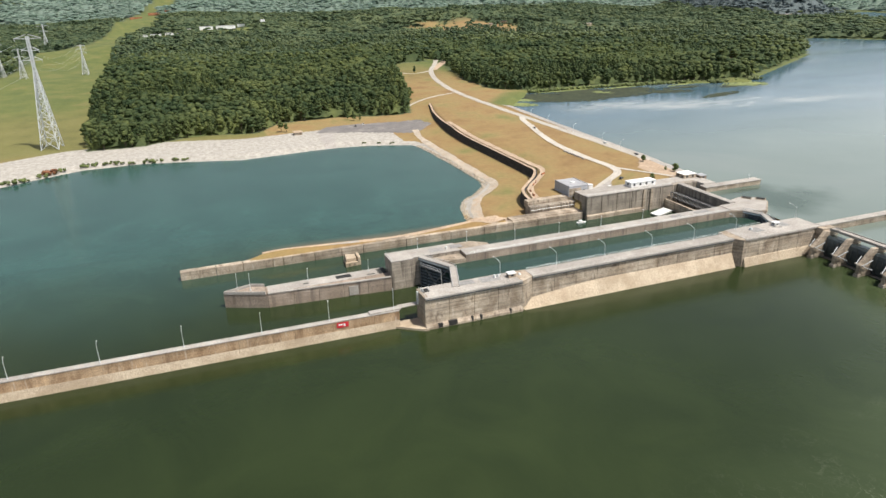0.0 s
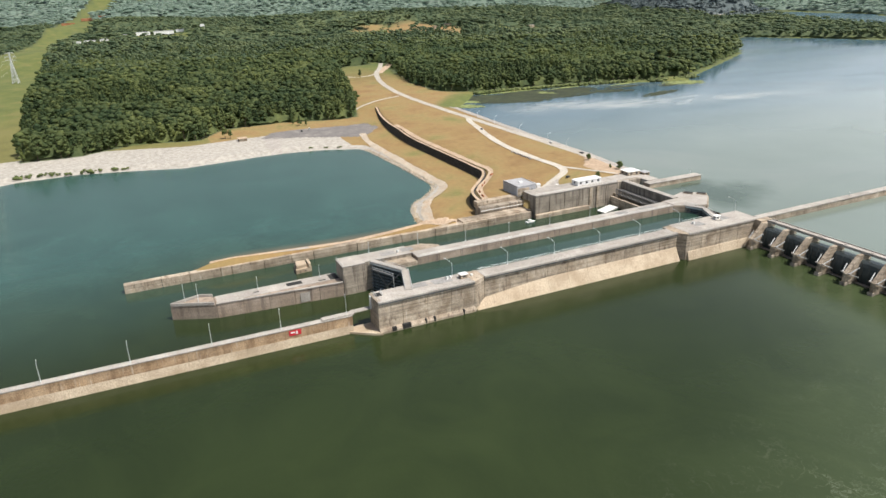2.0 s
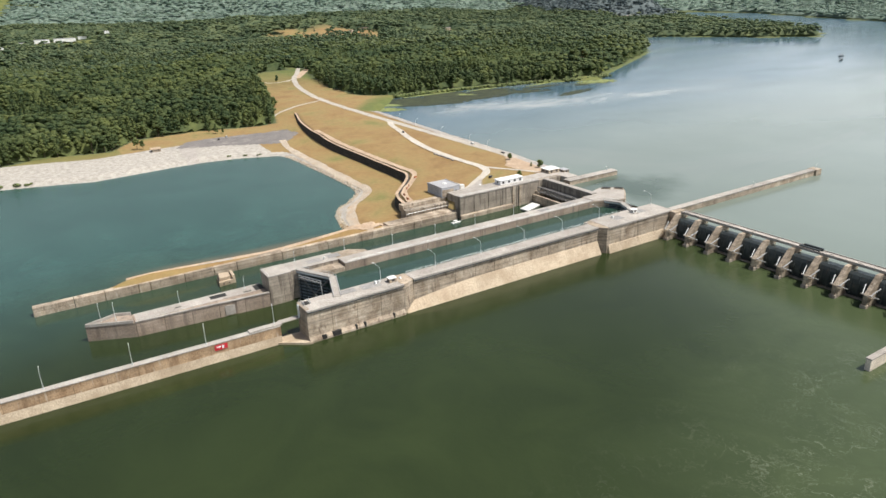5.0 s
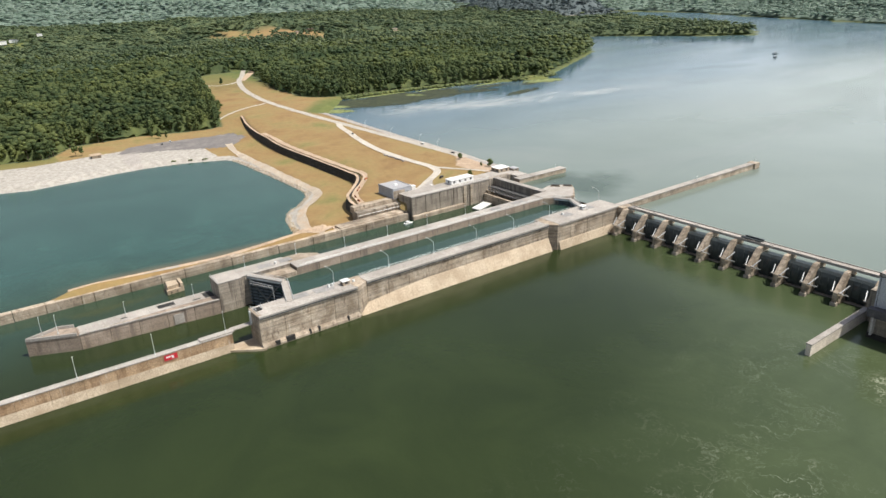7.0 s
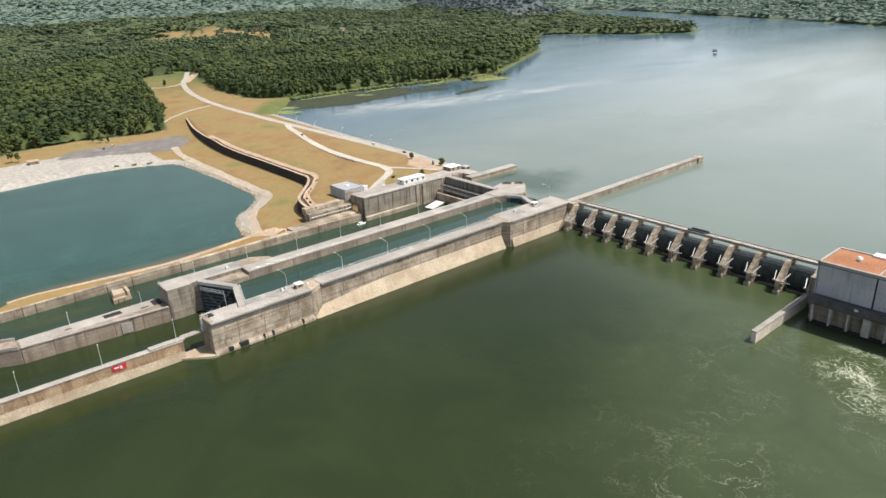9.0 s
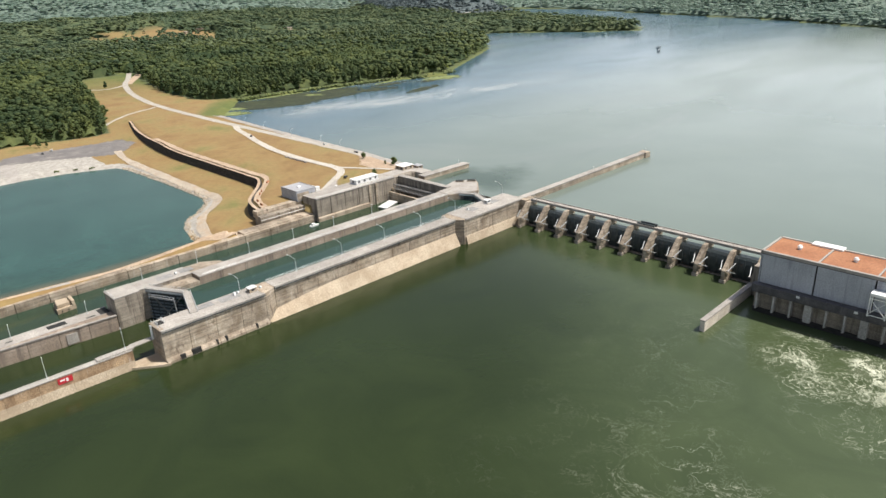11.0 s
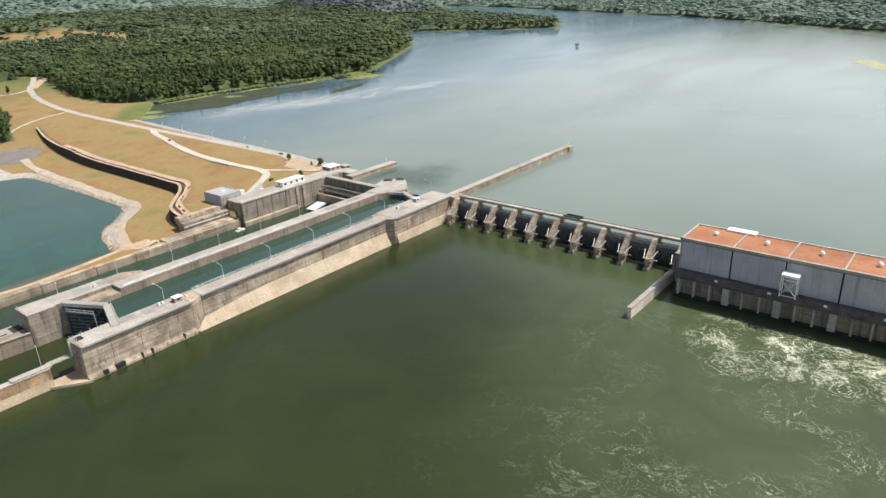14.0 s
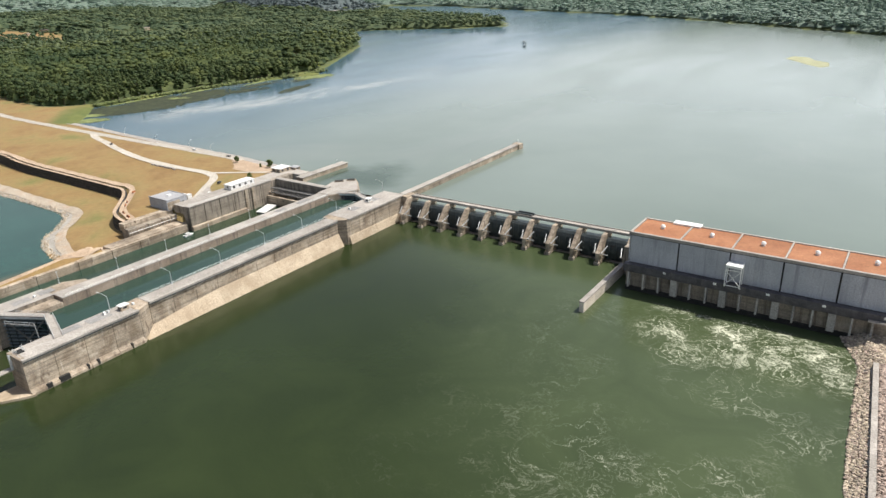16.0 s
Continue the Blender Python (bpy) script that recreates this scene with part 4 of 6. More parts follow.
# ---- mitre gates ----
def mitre_gate(label, ends, apex, zbase):
    g = thing("mitre_gate", label, "lock gate")
    for e in ends:
        a, b = Vector((*e, 0)), Vector((*apex, 0))
        d = (b - a).normalized()
        nrm = Vector((-d.y, d.x, 0))
        if nrm.y < 0:
            nrm = -nrm
        leaf = part("leaf", dressed(slab, [(a + nrm * 0.2).to_2d()[:], (b + nrm * 0.2).to_2d()[:], (b + nrm * 1.0).to_2d()[:], (a + nrm * 1.0).to_2d()[:]], zbase, D - 0.6), M["steel_dark"], g)
        L = (b - a).length
        for i in range(12):
            z = zbase + 0.8 + (D - 2.2 - zbase) * i / 11
            bm = bmesh.new()
            beam(bm, a + Vector((0, 0, z)) - nrm * 0.35, b + Vector((0, 0, z)) - nrm * 0.35, 1.1, 0.28)
            part("girder", bm, M["gate_steel"], leaf)
        for i in range(6):
            p = a + d * (L * (i + 0.5) / 6) - nrm * 0.8
            bm = bmesh.new()
            beam(bm, p + Vector((0, 0, zbase)), p + Vector((0, 0, D - 0.8)), 0.3, 0.35, up=nrm)
            part("stiffener", bm, M["steel_dark"], leaf)
        for s in (0, 1):
            bm = bmesh.new()
            p, q = a + d * (1 if s else L - 1) - nrm * 1.2, a + d * (L - 1 if s else 1) - nrm * 1.2
            beam(bm, p + Vector((0, 0, zbase + 0.5)), q + Vector((0, 0, D - 1)), 0.3, 0.5)
            part("diagonal", bm, M["grating"], leaf, "pale grey diagonal brace")
        bm = bmesh.new()
        beam(bm, a + nrm * 0.4 + Vector((0, 0, D + 0.2)), b + nrm * 0.4 + Vector((0, 0, D + 0.2)), 3.5, 0.5)
        part("walkway", bm, M["deck"], g, "pale plated walkway")
        bm = bmesh.new()
        beam(bm, a - nrm * 1.3 + Vector((0, 0, D - 0.45)), b - nrm * 1.3 + Vector((0, 0, D - 0.45)), 0.3, 0.8)
        part("fascia_girder", bm, M["steel_light"], g, "pale grey fascia girder")
        for sgn in (-1.3, 2.1):
            bm = bmesh.new()
            o = nrm * sgn
            for z in (0.9, 1.4):
                rod(bm, a + o + Vector((0, 0, D + z)), b + o + Vector((0, 0, D + z)), 0.06, 5)
            for i in range(9):
                p = a + d * (L * i / 8) + o
                rod(bm, p + Vector((0, 0, D + 0.3)), p + Vector((0, 0, D + 1.4)), 0.06, 5)
            part("handrail", bm, M["steel_light"], g)
    return g


mitre_gate("closed dark steel mitre gate with pale walkway at the lower end", [(-314, 105), (-271, 107.5)], (-294.6, 115.2), -6)
mitre_gate("closed dark steel mitre gate at the reservoir end of the lock", [(-304.5, 309.5), (-272.0, 304.5)], (-293.5, 314.8), 0)

ladder = thing("gate_ladder", "pale steel access rail hanging on the lower gate", "access rail")
bm = bmesh.new()
la, lb_ = Vector((-311, 104.2, 12.6)), Vector((-297.5, 110.2, 12.6))
for z in (0, 1.1):
    rod(bm, la + Vector((0, 0, z)), lb_ + Vector((0, 0, z)), 0.12, 5)
for i in range(7):
    q = la.lerp(lb_, i / 6)
    rod(bm, q, q + Vector((0, 0, 1.1)), 0.1, 5)
part("rail", bm, M["steel_light"], ladder)
part("drop_pipe", dressed(rod, (-297.5, 110.2, 13.7), (-296.2, 110.4, 2.0), 0.2, 6), M["steel_light"], ladder)
part("tread", dressed(beam, la - Vector((0, 0, 0.1)), lb_ - Vector((0, 0, 0.1)), 1.0, 0.15), M["grating"], ladder)

# ---- spillway ----
spill = thing("spillway", "gated concrete spillway with eleven raking piers and a roadway", "spillway", kind="structure")
PX = [-258.2 + 14.6 * i for i in range(11)]
for x in PX:
    bm = bmesh.new()
    prof = [(316.6, -7), (316.6, 6.4), (324.8, 14.6), (334, 14.6), (334, -7)]
    prism(bm, [(x - 1.05, y, z) for y, z in prof], [(x + 1.05, y, z) for y, z in prof])
    bmesh.ops.bevel(bm, geom=list(bm.edges), offset=0.12, segments=1, affect="EDGES")
    pier = part("pier", bm, M["concrete"], spill)
    bm = bmesh.new()
    beam(bm, (x - 2.6, 317.6, 6.4), (x + 2.6, 317.6, 6.4), 0.9, 0.6)
    part("trunnion_beam", bm, M["deck"], pier)
    for s in (-1, 1):
        bm = bmesh.new()
        beam(bm, (x + s * 1.9, 317.6, 6.6), (x + s * 3.4, 322.4, 9.5), 0.4)
        beam(bm, (x + s * 1.9, 317.6, 6.3), (x + s * 3.4, 322.8, 4.0), 0.4)
        part("gate_arm", bm, M["steel_light"], pier)
    part("nose_base", dressed(box, x - 1.4, 315.8, -7, x + 1.4, 318.4, 1.6, bevel=0.1), M["concrete_dark"], pier)
for a, b in zip(PX, PX[1:]):
    bm = bmesh.new()
    ring = [(325.6 - 3.4 * math.cos(t) + 2.2, 6.0 + 6.6 * math.sin(t)) for t in [radians(v) for v in range(-70, 71, 20)]]
    pts = [(y, z) for y, z in ring] + [(y + 0.5, z) for y, z in ring[::-1]]
    prism(bm, [(a + 1.35, y, z) for y, z in pts], [(b - 1.35, y, z) for y, z in pts])
    gate = part("radial_gate", bm, M["steel_dark"], spill)
    for f in (0.25, 0.5, 0.75):
        x = a + (b - a) * f
        bm = bmesh.new()
        beam(bm, (x, 324.1, 1.0), (x, 324.1, 11.6), 0.35, 0.3, up=(0, 1, 0))
        part("rib", bm, M["steel_dark"], gate)
    part("ogee_crest", dressed(prism, [(a + 1.3, 318, -7), (a + 1.3, 334, -7), (a + 1.3, 334, 0.2), (a + 1.3, 324, 0.2)], [(b - 1.3, 318, -7), (b - 1.3, 334, -7), (b - 1.3, 334, 0.2), (b - 1.3, 324, 0.2)]), M["concrete_dark"], spill)
    part("bridge_span", dressed(box, a + 0.02, 328.3, 14.65, b - 0.02, 332.9, D + 0.05, bevel=0.06), M["deck"], spill)
    for yy in (328.5, 332.7):
        bm = bmesh.new()
        box(bm, a + 0.1, yy - 0.15, D + 0.054, b - 0.1, yy + 0.15, D + 0.5)
        part("parapet", bm, M["deck"], spill)
    x = (a + b) / 2
    part("hoist_housing", dressed(box, x - 5, 330.4, D + 0.054, x - 2.5, 331.5, D + 0.3, bevel=0.08), M["deck"], spill)
part("abutment", dressed(box, -264, 324.8, -7, -259.6, 334, D, bevel=0.1), M["concrete"], spill)
part("abutment", dressed(box, -110.8, 312, -7, -103.2, 334, D - 0.3, bevel=0.1), M["concrete_dark"], spill)
tw = thing("training_wall", "concrete training wall beside the turbine outlet, sunlit tone in its colour", "training wall", kind="structure")
run(tw, "concrete_monolith", [(-112.4, -7), (-110.3, -7), (-110.3, 5), (-112.4, 5)], [262.5, 276, 289, 302, 314], M["concrete_sunlit"], 0.06, 0.06)
run(tw, "coping", [(-112.6, 5.003), (-110.1, 5.003), (-110.1, 5.5), (-112.6, 5.5)], [262.3, 288, 314], M["deck"], 0.04, 0.05)

# ---- powerhouse ----
ph = thing("powerhouse", "grey metal-clad powerhouse with a rust-coloured flat roof", "powerhouse")
JX = [-102.6, -79.8, -57.3, -35.7, -14.2, 8]
for a, b in zip(JX, JX[1:]):
    part("wall_panel", dressed(box, a + 0.35, 297.0, 14.6, b - 0.35, 298.2, 28.2, bevel=0.1), M["panel"], ph)
    part("roof_panel", dressed(box, a + 0.5, 298.0, 29.2, b - 0.5, 318.6, 29.5), M["roof_red"], ph)
    part("roof_kerb", dressed(box, a - 0.35, 298.0, 29.2, a + 0.35, 318.6, 29.95, bevel=0.08), M["deck"], ph)
    xm = (a + b) / 2
    v = part("roof_vent", dressed(rod, (xm, 309, 29.5), (xm, 309, 30.6), 0.9, 10), M["white"], ph)
    part("cowl", dressed(rod, (xm, 309, 30.6), (xm, 309.0, 31.4), 1.2, 10, 0.7), M["white"], v)
    part("label_plate", dressed(box, xm + 6.2, 293.6, 13.0, xm + 7.6, 293.78, 14.0), M["white"], ph)
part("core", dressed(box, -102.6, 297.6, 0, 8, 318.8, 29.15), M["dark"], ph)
part("parapet", dressed(box, -103, 296.6, 28.6, 8.4, 297.9, 30.0, bevel=0.08), M["deck"], ph)
part("parapet", dressed(box, -103, 318.6, 28.6, 8.4, 319.6, 30.0, bevel=0.08), M["deck"], ph)
part("parapet", dressed(box, -103.2, 296.6, 28.6, -102.4, 319.6, 30.0, bevel=0.08), M["deck"], ph)
part("end_wall", dressed(box, -103, 297, 0, -102.5, 319, 28.5), M["panel"], ph)
# Thin dark box paints the shadow below the parapet.
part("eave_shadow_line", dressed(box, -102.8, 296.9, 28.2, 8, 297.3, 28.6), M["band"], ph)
part("roof_hatch", dressed(box, -89, 317, 29.6, -76, 321.5, 30.4, bevel=0.08), M["white"], ph)
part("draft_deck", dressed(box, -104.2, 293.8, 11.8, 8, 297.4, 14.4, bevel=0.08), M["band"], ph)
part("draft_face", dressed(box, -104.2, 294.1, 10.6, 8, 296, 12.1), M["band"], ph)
part("outlet_wall", dressed(box, -103.6, 297.1, -7, 8, 299, 11.9), M["concrete_dark"], ph)
for i in range(15):
    x = -101.6 + 7.25 * i
    w = 1.5 if i % 3 == 0 and i else 0.42
    part("outlet_pier", dressed(box, x - w, 294.3, 2.4, x + w, 297.2, 10.6, bevel=0.08), M["concrete_pier"], ph)
# Black strip paints the shade of the draft-tube openings.
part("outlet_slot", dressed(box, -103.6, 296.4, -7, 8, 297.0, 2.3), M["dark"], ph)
part("side_slab", dressed(box, -2, 292.5, 10.9, 12, 296.8, 11.7, bevel=0.08), M["deck"], ph)
# white steel stair tower on the outlet deck
st = thing("gantry_frame", "white braced steel frame hanging on the powerhouse wall", "steel frame")
x0, x1 = -57.6, -50.9
part("hood", dressed(box, x0, 291.8, 23.2, x1, 296.9, 24.4, bevel=0.08), M["white"], st)
for x in (x0 + 0.2, x1 - 0.2):
    for y in (292.1, 296.4):
        part("post", dressed(beam, (x, y, 14.4 if y > 294 else 14.0), (x, y, 23.2), 0.35), M["white"], st)
for a, b in (((x0, 14.8), (x1, 22.0)), ((x0, 22.0), (x1, 14.8)), ((x0, 14.7), (x1, 14.7)), ((x0, 22.0), (x1, 22.0))):
    part("brace", dressed(beam, (a[0], 292.1, a[1]), (b[0], 292.1, b[1]), 0.25), M["white"], st)
for x in (x0 + 0.2, x1 - 0.2):
    part("bracket", dressed(beam, (x, 292.1, 14.2), (x, 294.2, 13.6), 0.35), M["white"], st)

# ---- woods ----
rng = np.random.RandomState(11)
PHI = (1 + 5 ** 0.5) / 2
ICO_V = np.array([(-1, PHI, 0), (1, PHI, 0), (-1, -PHI, 0), (1, -PHI, 0), (0, -1, PHI), (0, 1, PHI), (0, -1, -PHI), (0, 1, -PHI), (PHI, 0, -1), (PHI, 0, 1), (-PHI, 0, -1), (-PHI, 0, 1)]) / math.hypot(1, PHI)
ICO_F = np.array([(0, 11, 5), (0, 5, 1), (0, 1, 7), (0, 7, 10), (0, 10, 11), (1, 5, 9), (5, 11, 4), (11, 10, 2), (10, 7, 6), (7, 1, 8),
                  (3, 9, 4), (3, 4, 2), (3, 2, 6), (3, 6, 8), (3, 8, 9), (4, 9, 5), (2, 4, 11), (6, 2, 10), (8, 6, 7), (9, 8, 1)])


def clump(center, size, jitter=0.28):
    v = ICO_V * (1 + rng.uniform(-jitter, jitter, (12, 1))) * size
    return v + center, ICO_F


def join(pieces):
    vs, fs, n = [], [], 0
    for v, f in pieces:
        vs.append(v)
        fs.append(f + n)
        n += len(v)
    return np.concatenate(vs), np.concatenate(fs)


def leaves(center, size, count, leaf):
    """Loose leafy sprays: small triangles round a crown."""
    d = rng.normal(size=(count, 3))
    d /= np.linalg.norm(d, axis=1)[:, None]
    c = center + d * size * rng.uniform(0.75, 1.12, (count, 1))
    v = c[:, None, :] + rng.normal(size=(count, 3, 3)) * leaf
    return v.reshape(-1, 3), np.arange(count * 3).reshape(-1, 3)


def crown(kind, clumps, sprays, leaf=0.5, low=0.35):
    """A unit tree, about 20 m high: broad (0) or tall and pine-like (1)."""
    out = []
    for k in range(clumps):
        if kind == 0:
            h = rng.uniform(low, 1)
            a, r = rng.uniform(0, math.tau), 4.6 * math.sqrt(max(0.05, 1 - (2 * h - 0.75) ** 2)) * rng.uniform(0.3, 0.95)
            c = np.array([r * math.cos(a), r * math.sin(a), 6.5 + 11 * h])
            s = np.array([1.1, 1.1, 0.75]) * rng.uniform(2.3, 3.5) * (14 / (clumps + 4)) ** 0.4
        else:
            h = (k + 0.5) / clumps
            a, r = rng.uniform(0, math.tau), 3.4 * (1.05 - h) * rng.uniform(0.35, 1)
            c = np.array([r * math.cos(a), r * math.sin(a), 5 + 15 * h])
            s = np.array([1, 1, 0.7]) * (3.0 - 1.6 * h) * rng.uniform(0.85, 1.2) * (14 / (clumps + 4)) ** 0.4
        out.append(clump(c, s))
        if sprays:
            out.append(leaves(c, s, sprays, leaf))
    return join(out)


def trunk_mesh():
    bm = bmesh.new()
    rod(bm, (0, 0, -0.5), (0.2, 0.1, 9), 0.38, 7, 0.22)
    rod(bm, (0.2, 0.1, 9), (0.1, -0.1, 15), 0.22, 6, 0.08)
    for a, z in ((0.4, 6.5), (2.3, 7.6), (4.2, 8.6), (5.6, 10.2), (1.2, 11.5)):
        rod(bm, (0.15, 0.05, z), (3.1 * math.cos(a), 3.1 * math.sin(a), z + 2.6), 0.14, 5, 0.05)
    me = bpy.data.meshes.new("trunk")
    bm.to_mesh(me)
    bm.free()
    me.materials.append(M["bark"])
    return me


def scatter(spacing, r0, r1, sector=True):
    """Jittered places of trees at r0..r1 metres, inside the wooded areas."""
    xs, ys = np.arange(-4700, 900, spacing), np.arange(-700, 4500, spacing)
    x, y = np.meshgrid(xs, ys)
    x, y = x.ravel() + rng.uniform(-0.42, 0.42, x.size) * spacing, y.ravel() + rng.uniform(-0.42, 0.42, x.size) * spacing
    d, az = np.hypot(x, y), np.degrees(np.arctan2(-x, y))
    k = (d > r0) & (d < r1) & (az > -8) & (az < 108)
    x, y = x[k], y[k]
    k = wooded(x, y) > 0.5
    return x[k], y[k]


RIDGE = [(-1960, 2085), (-2300, 2240), (-3000, 2500)]


def on_ridge(x, y):
    """The mountain behind the neck of the lake."""
    return reach(RIDGE, x, y) < 330


def forest(name, label, x, y, kinds, size, mat, relief=0.8, wide=1.0):
    """One mesh of many trees."""
    z = height(x, y)
    pick = np.where(ripple(x, y, 260, 21) + rng.normal(0, 0.35, x.size) > 0.15, 1, 0)
    var = rng.randint(0, len(kinds[0]), x.size)
    sc, an = size * rng.uniform(0.8, 1.2, x.size) * (1 + 0.14 * ripple(x, y, 60, 31)), rng.uniform(0, math.tau, x.size)
    V, F, n = [], [], 0
    for k in (0, 1):
        for j, (pv, pf) in enumerate(kinds[k]):
            s = np.where((pick == k) & (var == j))[0]
            if not len(s):
                continue
            c, sn = np.cos(an[s])[:, None], np.sin(an[s])[:, None]
            px, py, pz = pv[None, :, 0] * wide, pv[None, :, 1] * wide, 12 + (pv[None, :, 2] - 12) * relief
            q = np.stack([(px * c - py * sn) * sc[s][:, None] + x[s][:, None], (px * sn + py * c) * sc[s][:, None] + y[s][:, None],
                          pz * sc[s][:, None] * 0.95 + z[s][:, None]], -1)
            V.append(q.reshape(-1, 3))
            F.append((pf[None] + (np.arange(len(s)) * len(pv))[:, None, None] + n).reshape(-1, 3))
            n += len(s) * len(pv)
    V, F = np.concatenate(V), np.concatenate(F)
    me = bpy.data.meshes.new(name)
    me.vertices.add(len(V))
    me.vertices.foreach_set("co", V.astype(np.float32).ravel())
    me.loops.add(len(F) * 3)
    me.loops.foreach_set("vertex_index", F.astype(np.int32).ravel())
    me.polygons.add(len(F))
    me.polygons.foreach_set("loop_start", np.arange(0, len(F) * 3, 3, dtype=np.int32))
    me.polygons.foreach_set("use_smooth", np.ones(len(F), bool))
    me.update(calc_edges=True)
    me.materials.append(mat)
    return tagged(new(name, me), label, "trees", kind="stuff")


def understorey(label, r0, r1, step, base, amp, mat, where=None):
    """Uneven lower canopy that closes the woods below the crowns."""
    xs, ys = np.arange(-4700, 900, step), np.arange(-700, 4500, step)
    x, y = np.meshgrid(xs, ys, indexing="ij")
    x, y = x + rng.uniform(-0.3, 0.3, x.shape) * step, y + rng.uniform(-0.3, 0.3, x.shape) * step
    d, az = np.hypot(x, y), np.degrees(np.arctan2(-x, y))
    ok = (d > r0 - step) & (d < r1 + step) & (az > -8) & (az < 108)
    ok[ok] = wooded(x[ok], y[ok]) > 0.5
    if where:
        ok[ok] = where(x[ok], y[ok])
    z = np.zeros(x.shape)
    z[ok] = height(x[ok], y[ok]) + base + amp * rng.uniform(-1, 1, ok.sum())
    c = ok[:-1, :-1] & ok[1:, :-1] & ok[:-1, 1:] & ok[1:, 1:]
    full = ok.copy()
    full[1:-1, 1:-1] &= c[1:, 1:] & c[:-1, 1:] & c[1:, :-1] & c[:-1, :-1]
    z[ok & ~full] -= base * 0.85
    idx = -np.ones(x.shape, int)
    idx[ok] = np.arange(ok.sum())
    i, j = np.where(c)
    F = np.stack([idx[i, j], idx[i + 1, j], idx[i + 1, j + 1], idx[i, j + 1]], -1)
    me = mesh_from("understorey", np.stack([x[ok], y[ok], z[ok]], -1).tolist(), F.tolist(), mat)
    me.polygons.foreach_set("use_smooth", np.ones(len(F), bool))
    return tagged(new("understorey", me), label, "undergrowth", kind="stuff")


K_NEAR = [[crown(0, 9, 6, 0.42) for _ in range(6)], [crown(1, 9, 5, 0.4) for _ in range(5)]]
K_MID = [[crown(0, 4, 2, 0.6) for _ in range(5)], [crown(1, 4, 2, 0.5) for _ in range(4)]]
K_FAR = [[crown(0, 2, 0) for _ in range(5)], [crown(1, 2, 0) for _ in range(4)]]
K_DOT = [[crown(0, 1, 0) for _ in range(4)], [crown(1, 1, 0) for _ in range(3)]]
fx, fy = scatter(8.8, 0, 1150)
edge = np.minimum(reach(WOOD_A, fx, fy), reach(SHORE_UP[8:17], fx, fy))
order = np.argsort(edge + 0.25 * np.hypot(fx, fy) * 0.1)
front, rest = order[:290], order[290:]
forest("woods", "dense mixed green woods behind the boat ramp", fx[rest], fy[rest], K_NEAR, 1.0, M["leaf"])
mx_, my_ = scatter(11, 1150, 1900)
# share of trees in the haze-paled leaf colour grows with distance
pale = rng.uniform(0, 1, mx_.size) < ease(np.hypot(mx_, my_), 1250, 1900)
over = inside(FAR_BANK, mx_, my_)
forest("woods", "woods across the lake with haze painted into the leaves", mx_[over], my_[over], K_MID, 1.0, M["leaf_haze_ridge"], 0.7, 1.3)
pale, mx_, my_ = pale[~over], mx_[~over], my_[~over]
forest("woods", "mixed green woodland spreading over low ground", mx_[~pale], my_[~pale], K_MID, 1.0, M["leaf"], 0.8, 0.95)
forest("woods", "green woodland on the rising ground, leaf colour paled as haze", mx_[pale], my_[pale], K_MID, 1.0, M["leaf_haze_far"], 0.8, 0.95)
hx, hy = scatter(15.5, 1900, 3100)
peak, over = on_ridge(hx, hy), inside(FAR_BANK, hx, hy)
forest("woods", "far woods across the lake with haze painted into the leaves", hx[over & ~peak], hy[over & ~peak], K_FAR, 1.05, M["leaf_haze_ridge"], 0.6, 1.6)
forest("woods", "dark blue-green haze-tinted woods at the foot of the mountain", hx[peak], hy[peak], K_FAR, 1.05, M["leaf_haze_mount"], 0.6, 1.6)
forest("woods", "distant green woodland on rolling hills, leaf colour paled as haze", hx[~peak & ~over], hy[~peak & ~over], K_FAR, 1.05, M["leaf_haze_far"], 0.6, 1.35)
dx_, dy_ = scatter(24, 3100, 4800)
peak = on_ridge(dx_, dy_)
forest("woods", "far woods covering the ridges, haze put into the leaf colour", dx_[~peak], dy_[~peak], K_DOT, 1.4, M["leaf_haze_ridge"], 0.6, 2.0)
forest("woods", "dark blue-green haze-tinted woods on the mountain behind the lake", dx_[peak], dy_[peak], K_DOT, 1.4, M["leaf_haze_mount"], 0.6, 2.0)

understorey("shaded green undergrowth below the near woods", 0, 1150, 5, 8.5, 2.5, M["leaf"])
understorey("green lower canopy of the mid woods", 1150, 1600, 7, 12.5, 2.4, M["leaf"], lambda x, y: ~inside(FAR_BANK, x, y))
# canopy sheets in the same haze-tinted leaf colours
understorey("green haze-tinted lower canopy of the woods on rising ground", 1600, 3100, 11, 9.5, 2.4, M["leaf_haze_far"], lambda x, y: ~inside(FAR_BANK, x, y) & ~on_ridge(x, y))
understorey("haze-tinted canopy of the woods across the lake", 1150, 3100, 11, 8, 2.0, M["leaf_haze_ridge"], lambda x, y: inside(FAR_BANK, x, y))
understorey("pale green haze-tinted canopy of the far ridges", 3100, 4800, 18, 8, 2.0, M["leaf_haze_ridge"], lambda x, y: ~on_ridge(x, y))
understorey("dark blue-green haze-tinted canopy of the mountain", 1900, 4800, 18, 8, 2.0, M["leaf_haze_mount"], on_ridge)

# trees along the edges of the woods, one by one
TRUNK = trunk_mesh()
EDGE_KINDS = []
for kind in (0, 0, 0, 0, 1, 1, 1):
    v, f = crown(kind, 19, 16, 0.4, 0.0)
    EDGE_KINDS.append(mesh_from("crown", v.tolist(), f.tolist(), M["leaf"]))
    EDGE_KINDS[-1].polygons.foreach_set("use_smooth", np.ones(len(f), bool))


